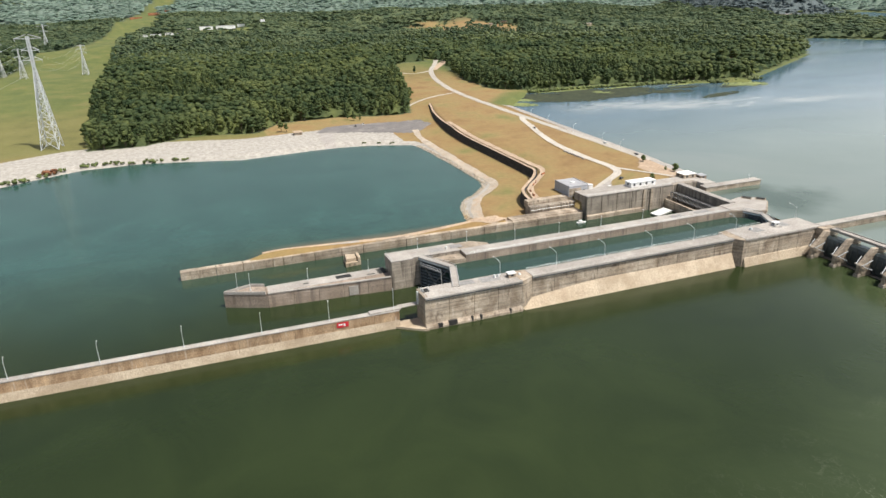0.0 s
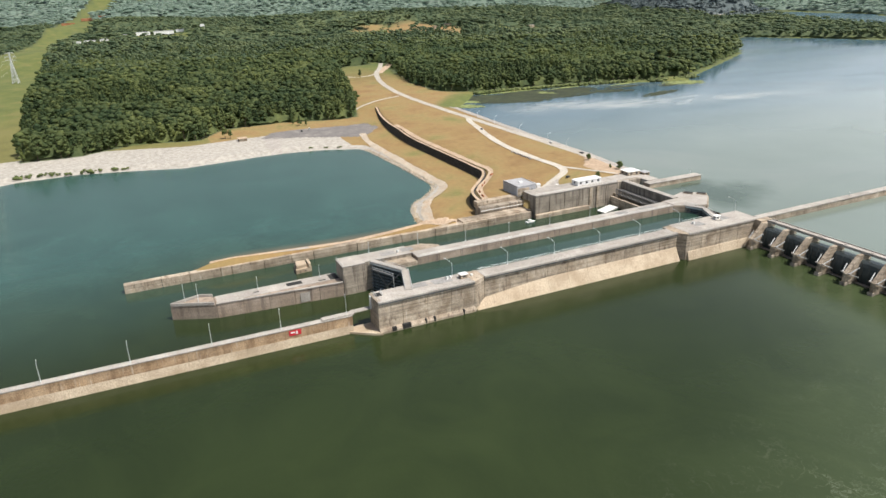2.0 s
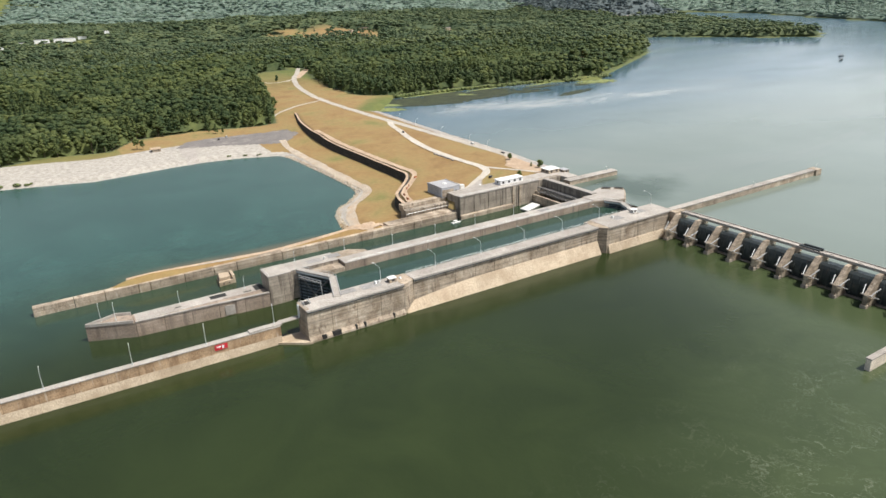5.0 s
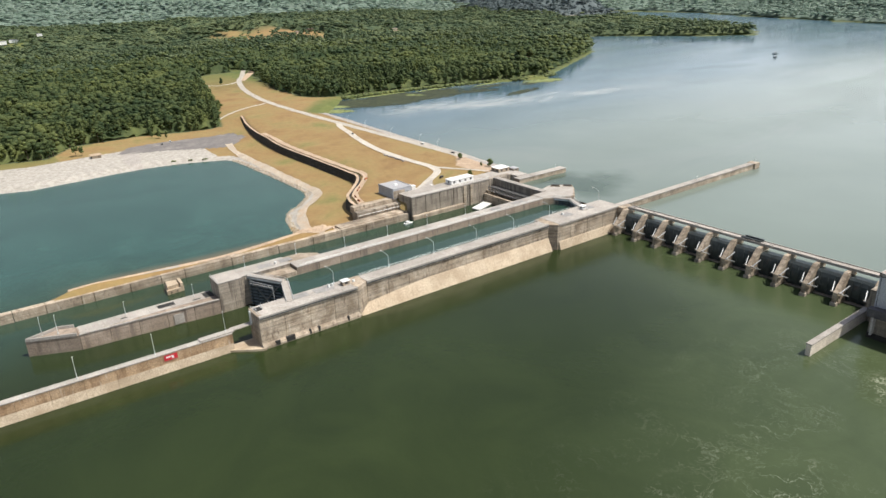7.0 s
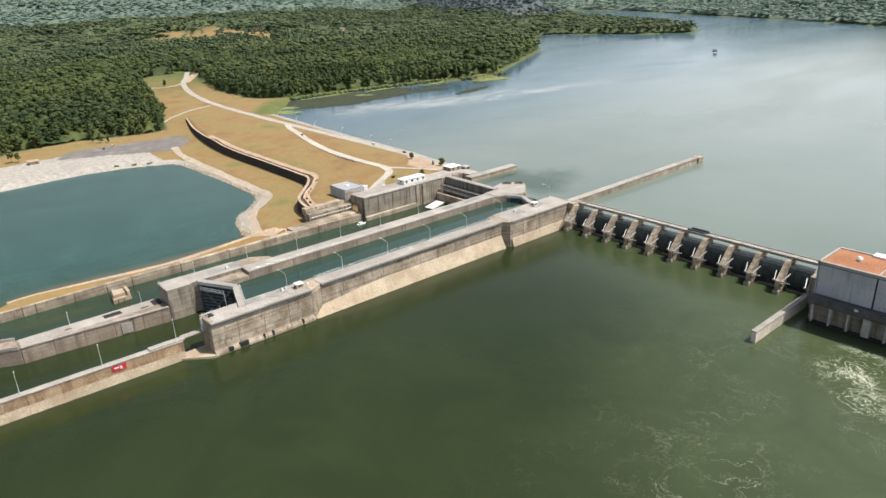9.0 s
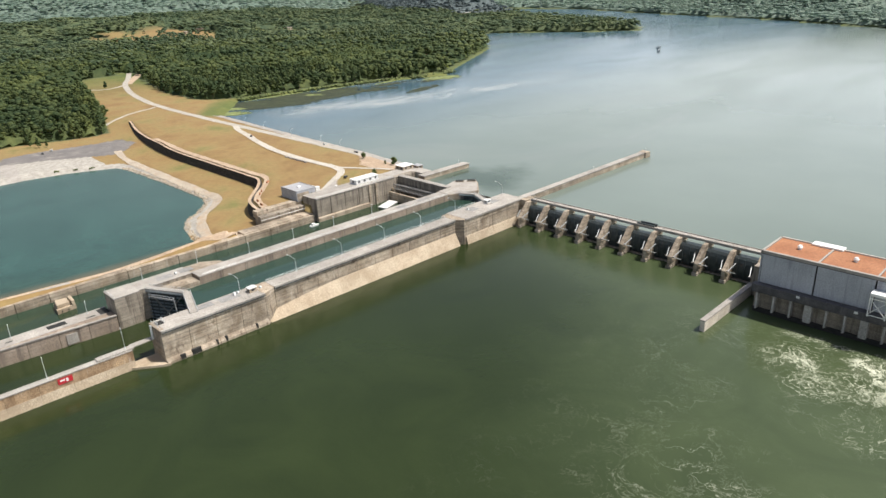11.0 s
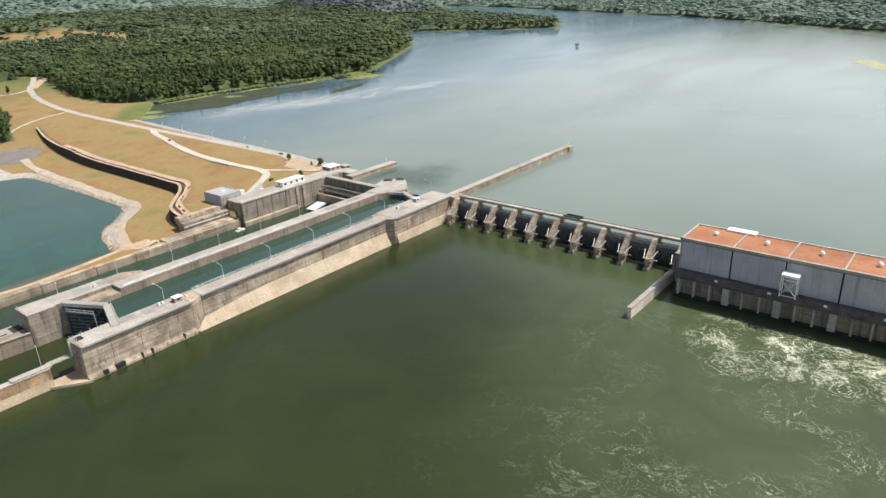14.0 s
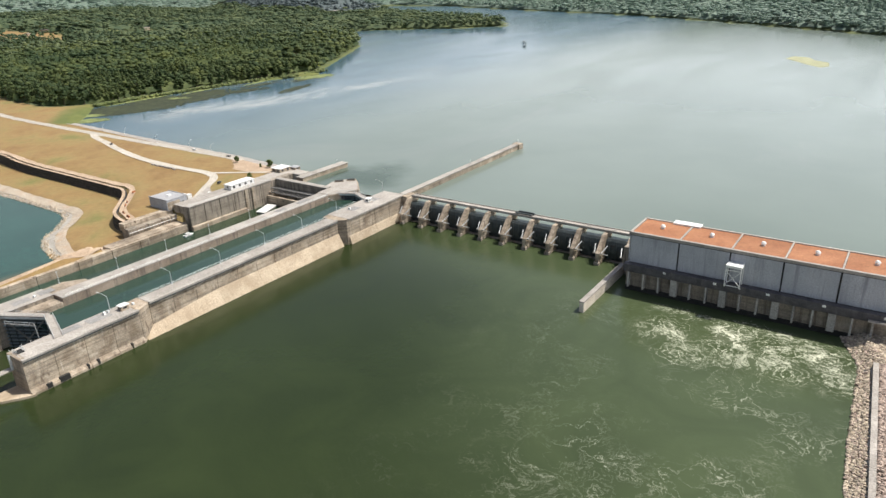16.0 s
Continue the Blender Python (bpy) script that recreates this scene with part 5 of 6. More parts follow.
def tree(name, label, x, y, scale, kind, group=""):
    t = thing(name, label, "tree", (x, y, float(height(np.array([x]), np.array([y]))[0])), group)
    t.rotation_euler, t.scale = (0, 0, rng.uniform(0, math.tau)), (scale, scale, scale * rng.uniform(0.9, 1.1))
    for nm, me in (("trunk", TRUNK), ("crown", EDGE_KINDS[kind])):
        o = new(nm, me)
        o.parent = t
    return t


for i in front:
    k = rng.randint(0, 7)
    tree("tree", "leafy green tree at the edge of the woods" if k < 4 else "dark green pine at the edge of the woods", float(fx[i]), float(fy[i]), rng.uniform(0.72, 1.12), k, "trees along the wood edge")
for x, y, s, k in ((-748, 98, 0.66, 0), (-745, 103, 0.5, 1), (-776, 185, 0.62, 4), (-772, 192, 0.38, 5), (-784, 180, 0.36, 2), (-1085, 366, 0.6, 3)):
    tree("tree", "small tree standing alone on the lawn", x, y, s, k)
for x, y, s, k in ((-432.4, 332, 0.4, 0), (-396.4, 333.5, 0.5, 1), (-388.5, 307.5, 0.34, 2), (-404, 331, 0.2, 3)):
    tree("tree", "small dense round tree on the crest", x, y, s, k).location.z -= 4.5 * s


# ---- roads, paths and paved areas, laid on the ground ----
def zat(x, y):
    return height(np.array(x, float), np.array(y, float))


def along(line, step):
    """Even points on a rounded line."""
    p = [Vector((*q, 0)) for q in line]
    for _ in range(2):
        q = [p[0]]
        for a, b in zip(p, p[1:]):
            q += [a * 0.75 + b * 0.25, a * 0.25 + b * 0.75]
        p = q + [p[-1]]
    out = [p[0]]
    for a, b in zip(p, p[1:]):
        n = max(1, int((b - a).length / step))
        out += [a.lerp(b, (i + 1) / n) for i in range(n)]
    return out


def ribbon(name, line, width, mat, label, category, lift=0.1, wobble=0.25, level=True):
    c = along(line, 4)
    vs, fs, m = [], [], 5
    for i, p in enumerate(c):
        d = (c[min(i + 1, len(c) - 1)] - c[max(i - 1, 0)]).normalized()
        n = Vector((-d.y, d.x, 0))
        w = width + wobble * math.sin(i * 1.7) + wobble * math.sin(i * 0.53 + 1)
        for j in range(m):
            q = p + n * w * (j / (m - 1) - 0.5)
            vs.append([q.x, q.y, 0])
    a = np.array(vs)
    a[:, 2] = zat(a[:, 0], a[:, 1]) + lift
    z = a[:, 2].reshape(-1, m)
    if level:
        z[:, :] = np.maximum(z, np.median(z, axis=1)[:, None])
    for i in range(len(c) - 1):
        for j in range(m - 1):
            k = i * m + j
            fs.append([k, k + 1, k + m + 1, k + m])
    return tagged(new(name, mesh_from(name, a.tolist(), fs, mat)), label, category, kind="structure")


def draped(name, ring, mat, label, category, lift=0.12, step=3.0):
    """A paved area inside a ring, following the ground."""
    xs, ys = [p[0] for p in ring], [p[1] for p in ring]
    gx, gy = np.arange(min(xs), max(xs) + step, step), np.arange(min(ys), max(ys) + step, step)
    X, Y = np.meshgrid(gx, gy)
    Z = zat(X, Y) + lift
    ok = inside(list(ring), (X[:-1, :-1] + step / 2), (Y[:-1, :-1] + step / 2))
    n, fs = X.shape[1], []
    for j, i in zip(*np.where(ok)):
        k = j * n + i
        fs.append([k, k + 1, k + n + 1, k + n])
    return tagged(new(name, mesh_from(name, np.stack([X, Y, Z], -1).reshape(-1, 3).tolist(), fs, mat)), label, category, kind="structure")


CREST = [(-1225, 456), (-1150, 425), (-1112, 404), (-1040, 380), (-967, 362.6), (-874, 347.6), (-766, 342.5), (-656, 341.5), (-603, 341), (-529, 341), (-472, 341), (-436, 340)]
ribbon("road", CREST, 8, M["road"], "pale gravel road along the crest of the embankment", "road", 0.16)
ribbon("road", [(-655, 341), (-635, 331), (-603, 324), (-565, 313), (-526, 305), (-490, 302), (-456, 301.5), (-430, 303), (-415, 298), (-404, 281), (-391, 263), (-382, 249)], 6, M["road"], "pale access road crossing the lawn to the lock", "road", 0.2)
ribbon("road", [(-428, 303), (-414, 309.5), (-402, 315.5), (-382, 326)], 3.2, M["road"], "pale access road to the upper guide wall", "road", 0.24)
ribbon("path", [(-854, 341), (-835, 300), (-822, 273), (-805, 255)], 4, M["road"], "pale track crossing the dry lawn", "path", 0.14)
ribbon("path", [(-1112, 341), (-1074, 368), (-1100, 402)], 5, M["road"], "pale track at the edge of the woods", "path", 0.14)
ribbon("path", [(-1100, 404), (-1160, 440), (-1240, 486)], 12, M["clay"], "bare clay cut climbing into the woods", "path", 0.12)
ribbon("path", [(-690, 231), (-655, 224), (-618, 224), (-570, 223.4), (-503, 222.2), (-471, 222.4), (-453.5, 211.5), (-438.5, 194), (-421, 183), (-399, 176), (-384, 172), (-380, 164)], 6.4, M["track"], "wide pale gravel track above the cove", "path", 0.3, 0.6, False)
draped("sand_yard", [(-400, 170), (-392, 182), (-377, 203), (-377, 166), (-392, 164)], M["clay"], "bare sandy corner beside the land wall", "sand", 0.38, 1.3)


def strip_shore(y):
    """Water edge of the sandy strip."""
    return float(np.interp(y, [13, 24, 44, 78, 112, 136, 167, 172], [-380, -390, -392, -388, -384, -387, -392, -396])) - 1.0


strip = thing("sand_strip", "bare sandy strip behind the land wall", "sand", kind="structure")
run(strip, "sand_bank", lambda y: [(-376.6, -2), (strip_shore(y) - 2.5, -2), (strip_shore(y) + 1.0, 1.2), (strip_shore(y) + 4.0, 4.1), (-376.6, 4.75)], steps(32, 172, 20), M["clay"], 0.0, 0.0)
ribbon("riprap_slope", [(-400, 343), (-447, 347.5), (-474, 348.5), (-538, 350.5), (-599, 353), (-667, 357), (-735, 361)], 10, M["deck"], "pale stone facing along the reservoir side", "slope", 0.2, 0.6)
draped("parking_lot", [(-723, 131), (-750, 146), (-753, 182), (-741, 252), (-712, 258), (-678, 230), (-706, 176)], M["asphalt"], "weathered grey asphalt parking area above the cove", "parking lot")
draped("boat_ramp", [(-658, 128), (-659, 138), (-728, 150), (-731, 133)], M["deck"], "pale concrete boat ramp running into the water", "boat ramp", 0.1, 2.0)
draped("clay_yard", [(-446, 337), (-430, 345), (-380, 342), (-380, 324), (-400, 317), (-418, 317), (-434, 330)], M["clay"], "bare tan yard beside the upper guide wall", "yard", 0.15, 2.0)
draped("paved_yard", [(-384, 250), (-392, 262), (-404, 283), (-392, 276), (-372.5, 262), (-372.5, 243)], M["deck"], "pale paved yard behind the high lock wall", "yard", 0.22, 1.5)
ribbon("grass_island", [(-770, -2), (-772, 40)], 9, M["bush"], "green grass patch on the gravel bank", "grass", 0.2)

# ---- retaining wall round the lawn ----
rw = thing("retaining_wall", "tall dark tiered retaining wall curving round the lawn", "retaining wall", kind="structure")
line = along(WALL_LINE, 7)
for a, b in zip(line, line[1:]):
    d = (b - a).normalized()
    n = Vector((d.y, -d.x, 0))
    m_ = (a + b) / 2
    za, zb = float(zat([m_.x + n.x * 4], [m_.y + n.y * 4])[0]), float(zat([m_.x - n.x * 3], [m_.y - n.y * 3])[0])
    hgt = max(0.6, zb - za + 0.4)
    for k in range(4):
        bm = bmesh.new()
        z0, z1 = za - 0.5 + (hgt + 0.5) * k / 4, za - 0.5 + (hgt + 0.5) * (k + 1) / 4
        o = n * (2.7 - 0.35 * k)
        p, q = a + o, b + o
        r, s = a - n * 1.2, b - n * 1.2
        prism(bm, [(v.x, v.y, z0) for v in (p, q, s, r)], [(v.x, v.y, z1 - 0.06) for v in (p, q, s, r)])
        part("wall_tier", bm, M["geo"], rw)
    bm = bmesh.new()
    p, q, r, s = a + n * 1.75, b + n * 1.75, a - n * 0.3, b - n * 0.3
    prism(bm, [(v.x, v.y, za + hgt - 0.05) for v in (p, q, s, r)], [(v.x, v.y, za + hgt + 0.25) for v in (p, q, s, r)])
    part("cap", bm, M["clay"], rw)
ribbon("path", [(x - 0.2, y + 4.5) for x, y in WALL_LINE[2:6]] + [(-470, 260), (-454, 256), (-436, 241), (-418, 224), (-398, 217), (-384, 214.5)], 4.4, M["clay"], "bare clay rim above the retaining wall", "path", 0.16, 0.4)


# ---- lamps ----
def lamp(name, label, x, y, z, h, arm, group):
    t = thing(name, label, "street lamp", (x, y, z), group)
    bm = bmesh.new()
    rod(bm, (0, 0, 0), (0, 0, h), 0.16, 7, 0.1)
    part("pole", bm, M["steel_light"], t)
    part("base", dressed(rod, (0, 0, 0), (0, 0, 0.5), 0.35, 8), M["steel_light"], t)
    ax, ay = arm
    if ax or ay:
        bm = bmesh.new()
        rod(bm, (0, 0, h), (ax * 0.55, ay * 0.55, h + 1.2), 0.1, 6, 0.09)
        rod(bm, (ax * 0.55, ay * 0.55, h + 1.2), (ax, ay, h + 1.9), 0.09, 6, 0.08)
        part("arm", bm, M["steel_light"], t)
        bm = bmesh.new()
        beam(bm, (ax, ay, h + 1.85), (ax * 1.25, ay * 1.25, h + 1.95), 0.4, 0.22)
        part("lamp_head", bm, M["white"], t)
    else:
        bm = bmesh.new()
        beam(bm, (-0.5, 0, h), (0.5, 0, h), 0.35, 0.22)
        part("lamp_head", bm, M["white"], t)
    return t


for x, y in ((-275.9, 133), (-275.4, 164), (-275.6, 192.4), (-275.6, 221.5), (-275.6, 249), (-279, 281), (-280, 326)):
    lamp("street_lamp", "tall grey lamp with an arm over the lock chamber", x, y, D + 0.12, 6.4, (-3.2, -1.6), "lamps on the river wall")
for x, y in ((-315.3, 160.9), (-315.3, 188.6), (-315.3, 216.3), (-315.3, 245), (-324.6, 136), (-325, 107.5)):
    lamp("street_lamp", "slim grey lamp on the middle lock wall", x, y, D + 0.3, 6.0, (0, 0), "lamps on the middle wall")
for y in (-143, -111, -78.8, -45.9, -13.7, 18.3, 47.8, 77.8):
    lamp("street_lamp", "slim grey lamp on the guide wall", -276.6 + 0.017 * (y + 80), y, 8.62 if y < 60 else 9.38, 7.4, (-0.9, 0.2), "lamps on the guide wall")
for x, y in ((-329.5, 13), (-326.5, 19), (-327, 48), (-326, 80)):
    lamp("street_lamp", "slim grey lamp on the approach island", x, y, IS + 0.1, 7.0 if y < 20 else 4.5, (-0.6, 0.2), "lamps on the island")
for x, y in ((-612, 348), (-560, 346.5), (-511, 346), (-482, 345.5), (-650, 349)):
    lamp("street_lamp", "slim lamp beside the crest road", x, y, float(zat([x], [y])[0]), 6, (0.5, 1.8), "lamps along the crest road")
for x, y in ((-263.4, 410), (-263.4, 482), (-358, 368)):
    lamp("street_lamp", "short marker lamp on the guide wall", x - 2, y, D + (0.3 if y > 380 else -0.5), 2.6, (0, 0), "marker lamps")


# ---- small buildings ----
def cabin(name, label, x0, y0, x1, y1, z, h, wall, roof, windows=True, over=0.3):
    t = thing(name, label, "building", ((x0 + x1) / 2, (y0 + y1) / 2, z))
    t.location = (0, 0, 0)
    part("wall", dressed(box, x0, y0, z - 0.3, x1, y1, z + h, bevel=0.05), wall, t)
    part("roof", dressed(box, x0 - over, y0 - over, z + h + 0.003, x1 + over, y1 + over, z + h + 0.35, bevel=0.06), roof, t)
    if windows:
        n = max(1, int((y1 - y0) / 4.2))
        for i in range(n):
            yc = y0 + (y1 - y0) * (i + 0.5) / n
            w = part("window", dressed(box, x1 - 0.02, yc - 0.8, z + h * 0.38, x1 + 0.05, yc + 0.8, z + h * 0.82), M["glass"], t)
            part("sill", dressed(box, x1 - 0.01, yc - 0.95, z + h * 0.33, x1 + 0.14, yc + 0.95, z + h * 0.37), wall, w)
        n = max(1, int((x1 - x0) / 4.2))
        for i in range(n):
            xc = x0 + (x1 - x0) * (i + 0.5) / n
            w = part("window", dressed(box, xc - 0.8, y0 - 0.05, z + h * 0.38, xc + 0.8, y0 + 0.02, z + h * 0.82), M["glass"], t)
            part("sill", dressed(box, xc - 0.95, y0 - 0.14, z + h * 0.33, xc + 0.95, y0 + 0.01, z + h * 0.37), wall, w)
    return t


M["block_paint"] = surface("grey_painted_block", (0.33, 0.34, 0.365), (0.42, 0.43, 0.45), 0.25, 2.5, 0.8, (0.27, 0.27, 0.28), 0.3, (1, 1, 0.3), (0.55, 0.75))
BX0, BX1, BY0, BY1 = -403.5, -384.6, 236.5, 251.5
zb_ = float(zat([-394], [243])[0])
b1 = cabin("maintenance_building", "grey flat-roofed maintenance building on the lawn", BX0, BY0, BX1, BY1, zb_, 6.4, M["block_paint"], M["roof_grey"], False, 0.15)
part("door", dressed(box, BX1 - 0.02, BY1 - 4.0, zb_, BX1 + 0.08, BY1 - 2.4, zb_ + 3.6), M["dark"], b1)
part("front_wall", dressed(box, BX1 + 0.002, BY0 + 0.4, zb_ + 0.1, BX1 + 0.06, BY1 - 5.2, zb_ + 5.2), M["concrete"], b1)
for y0 in (BY0 - 0.15, BY1 - 0.3):
    part("parapet", dressed(box, BX0 - 0.15, y0, zb_ + 6.76, BX1 + 0.15, y0 + 0.45, zb_ + 7.1), M["roof_grey"], b1)
part("roof_unit", dressed(box, -394, 243, zb_ + 6.76, -392, 245.5, zb_ + 7.5), M["white"], b1)
for x0, y0 in ((-399, 256), (-395.5, 257.5)):
    cabin("tank_shed", "small white plant housing beside the grey building", x0, y0, x0 + 2.8, y0 + 3.4, float(zat([x0], [y0])[0]), 3.0, M["white"], M["white"], False, 0.1)
# row of concrete blocks beside the access road
for i in range(9):
    bx_, by_ = -492.6 + 3.6 * i, 297.6 + 0.5 * math.sin(i * 2.1)
    q = thing("concrete_block", "loose pale concrete block on the dry lawn", "block", (bx_, by_, float(zat([bx_], [by_])[0])), "blocks beside the access road")
    q.rotation_euler = (0, 0, 0.3 * math.sin(i * 5.3))
    part("body", dressed(box, -1.35, -0.7, -0.2, 1.35, 0.7, 1.0, bevel=0.08), M["deck"], q)
cabin("control_building", "low white control building with dark windows", -381, 279, -374, 299, D, 3.4, M["white"], M["white"])
cabin("shelter", "small pale shelter house near the guide wall", -386, 326, -377, 336, D - 0.4, 3.2, M["concrete"], M["white"])
cabin("shelter", "small tan roofed shelter by the crest", -380, 338, -374, 343, D - 1.2, 2.6, M["concrete"], M["roof_grey"])
cabin("control_cabin", "small pale gate control cabin with dark windows on the river wall", -272.6, 134.8, -269.8, 138.4, D + 0.12, 2.0, M["concrete"], M["white"])
cabin("control_cabin", "small white gate control cabin at the upper gate", -276, 304, -273.5, 307, D + 0.12, 2.0, M["white"], M["white"])
cabin("picnic_shelter", "small picnic shelter with a pale roof by the ramp", -730, 108, -722, 116, float(zat([-726], [112])[0]), 2.8, M["concrete"], M["clay"], False, 1.0)

# far buildings among the woods
for x0, y0, w, d, h in ((-1955, -66, 12, 16, 7), (-1975, -44, 14, 26, 6), (-1985, -8, 12, 34, 6), (-2040, 36, 12, 22, 7), (-2038, 80, 16, 34, 8), (-2055, 124, 20, 50, 8), (-2095, 184, 14, 24, 7), (-2120, 252, 10, 12, 22), (-2120, 268, 12, 20, 8)):
    z = float(zat([x0], [y0])[0])
    cabin("warehouse", "white flat-roofed building among the far woods" if h < 20 else "white square tower among the far woods", x0, y0, x0 + w, y0 + d, z, h, M["white"], M["roof_grey"] if h < 20 else M["white"], False)
for x0, y0, w, d, h in ((-3160, -135, 26, 46, 9), (-3220, -66, 26, 46, 9), (-3240, 0, 26, 40, 9)):
    cabin("shed", "long red-roofed building in a far clearing", x0, y0, x0 + w, y0 + d, float(zat([x0], [y0])[0]), h, M["roof_red"], M["roof_red"], False)
for x0, y0 in ((-945, 862), (-920, 852), (-896, 838), (-952, 880)):
    cabin("house", "pale lakeside house with a red-brown roof", x0, y0, x0 + 9, y0 + 13, float(zat([x0], [y0])[0]), 6, M["concrete_tan"], M["roof_red"], True)
for x0, y0 in ((-1700, 1790), (-1680, 1815), (-1725, 1800)):
    cabin("house", "pale building by the far shore", x0, y0, x0 + 22, y0 + 26, float(zat([x0], [y0])[0]), 12, M["concrete_tan"], M["deck"], False)
for x0, y0 in ((-1695, 418), (-1705, 430)):
    cabin("house", "pale house in a small clearing", x0, y0, x0 + 12, y0 + 12, float(zat([x0], [y0])[0]), 8, M["concrete_tan"], M["clay"], False)


for x0, y0, w, d, h in ((-1585, 985, 12, 16, 7), (-1640, 975, 10, 12, 6), (-1700, 1070, 14, 18, 8), (-1790, 700, 12, 14, 6), (-1740, 800, 14, 12, 6), (-1770, 850, 12, 16, 6)):
    cabin("house", "pale house with a light roof in a clearing", x0, y0, x0 + w, y0 + d, float(zat([x0], [y0])[0]), h, M["concrete_tan"], M["deck"], False)


# ---- vehicles ----
def car(label, x, y, turn, paint, van=False):
    t = thing("car", label, "car", (x, y, float(zat([x], [y])[0]) + 0.3))
    t.rotation_euler = (0, 0, radians(turn))
    h = 1.9 if van else 1.45
    bm = bmesh.new()
    prism(bm, [(-0.9, -2.3, 0.35), (0.9, -2.3, 0.35), (0.9, 2.3, 0.35), (-0.9, 2.3, 0.35)], [(-0.9, -2.25, 0.95), (0.9, -2.25, 0.95), (0.88, 2.2, 0.9), (-0.88, 2.2, 0.9)])
    bmesh.ops.bevel(bm, geom=list(bm.edges), offset=0.08, segments=1, affect="EDGES")
    part("body", bm, paint, t)
    bm = bmesh.new()
    prism(bm, [(-0.86, -2.1, 0.95), (0.86, -2.1, 0.95), (0.86, 1.0, 0.92), (-0.86, 1.0, 0.92)], [(-0.7, -1.7, h - 0.1), (0.7, -1.7, h - 0.1), (0.7, 0.4, h - 0.1), (-0.7, 0.4, h - 0.1)])
    part("window", bm, M["glass"], t)
    part("roof", dressed(box, -0.72, -1.72, h - 0.098, 0.72, 0.42, h, bevel=0.04), paint, t)
    for sx in (-0.82, 0.82):
        for sy in (-1.4, 1.4):
            w = part("wheel", dressed(rod, (sx - 0.1, sy, 0.33), (sx + 0.1, sy, 0.33), 0.33, 12), M["black"], t)
            part("rim", dressed(rod, (sx - 0.11, sy, 0.33), (sx + 0.11, sy, 0.33), 0.17, 10), M["steel_light"], w)
    return t


car("black parked car on the pale access road", -401, 290, 30, M["black"])
car("white parked car on the paved yard", -389, 272, 60, M["white"])
car("white parked van on the paved yard", -378, 261, 20, M["white"], True)
car("grey parked car on the paved yard", -376, 256, 20, M["steel_light"])
car("dark parked car beside the boat ramp", -739, 178, 80, M["black"])
car("white parked van on the parking area", -745, 188, 80, M["white"], True)
car("dark car driving on the lawn road", -590, 321, 70, M["black"])
car("dark car parked beside the crest", -455, 342, 85, M["black"])
car("white car parked beside the crest", -500, 342, 85, M["white"])

# ---- floating and loose things ----
fb = thing("floating_platform", "white floating work platform moored in the unfinished lock", "platform", (0, 0, 0))
part("pontoon", dressed(slab, [(-351.8, 286.2), (-359, 285.2), (-364.8, 300.4), (-357.6, 301.8)], -0.3, 0.9), M["grating"], fb)
part("deck", dressed(slab, [(-351.5, 286), (-359.2, 285), (-365.1, 300.5), (-357.6, 302.1)], 0.903, 1.3), M["white"], fb)
wb = thing("work_boat", "small white work boat moored by the land wall", "boat", (-363.5, 234, 0))
part("hull", dressed(prism, [(-1.0, -3, -0.2), (1.0, -3, -0.2), (0.9, 2, -0.2), (0, 3.2, -0.2), (-0.9, 2, -0.2)], [(-1.3, -3.2, 0.9), (1.3, -3.2, 0.9), (1.2, 2, 0.9), (0, 4, 1.0), (-1.2, 2, 0.9)]), M["white"], wb)
part("cabin", dressed(box, -0.8, -1.8, 0.9, 0.8, 0.6, 2.2, bevel=0.08), M["white"], wb)
mb = thing("mooring_block", "square tan stepped concrete mooring block in the water", "mooring block")
part("base", dressed(slab, [(-353.6, 73.8), (-354.6, 83.0), (-362.5, 83.6), (-364.0, 75.2)], -7, 2.4, bevel=0.15), M["concrete_tan"], mb)
part("upper_block", dressed(slab, [(-355.4, 74.6), (-355.8, 80.6), (-362.3, 81.2), (-363.2, 75.8)], 2.403, 4.3, bevel=0.2), M["concrete_tan"], mb)
part("end_wall", dressed(slab, [(-354.2, 81.2), (-354.6, 82.8), (-362.3, 83.3), (-362.4, 81.7)], 2.403, 4.8, bevel=0.15), M["concrete_tan"], mb)
for yy in (76.2, 79.2):
    part("port", dressed(rod, (-353.4, yy, 1.2), (-353.9, yy, 1.2), 0.35, 8), M["dark"], mb)
lb = thing("lifting_beam", "dark steel lifting beam parked on the spillway roadway", "steel beam")
part("girder", dressed(box, -183.4, 329.5, D + 0.054, -172.6, 330.6, D + 0.9), M["steel_dark"], lb)
part("trolley", dressed(box, -182, 331.4, D + 0.054, -172, 332.4, D + 1.5), M["steel_dark"], lb)
for x in (-181.5, -173):
    part("sling", dressed(beam, (x, 330, D + 0.6), (x, 332, D + 1.2), 0.25), M["steel_dark"], lb)
fr = thing("raft", "dark low raft with a small roof on the reservoir", "raft", (-672, 1243, POOL), "rafts")
part("hull", dressed(box, -2.5, -4.5, -0.3, 2.5, 4.5, 1.0), M["steel_dark"], fr)
part("roof", dressed(box, -2.2, -3, 3.2, 2.2, 3, 3.6), M["grating"], fr)
for sx in (-2, 2):
    for sy in (-2.7, 2.7):
        part("post", dressed(beam, (sx, sy, 1.0), (sx, sy, 3.2), 0.3), M["steel_dark"], fr)
copy_thing(fr, pose(-641, 1187, POOL, 0, 0, 20))
rk = np.array([(-172, 1160), (-150, 1152), (-138, 1120), (-118, 1100), (-112, 1060), (-122, 1046), (-140, 1070), (-158, 1100), (-178, 1130)])
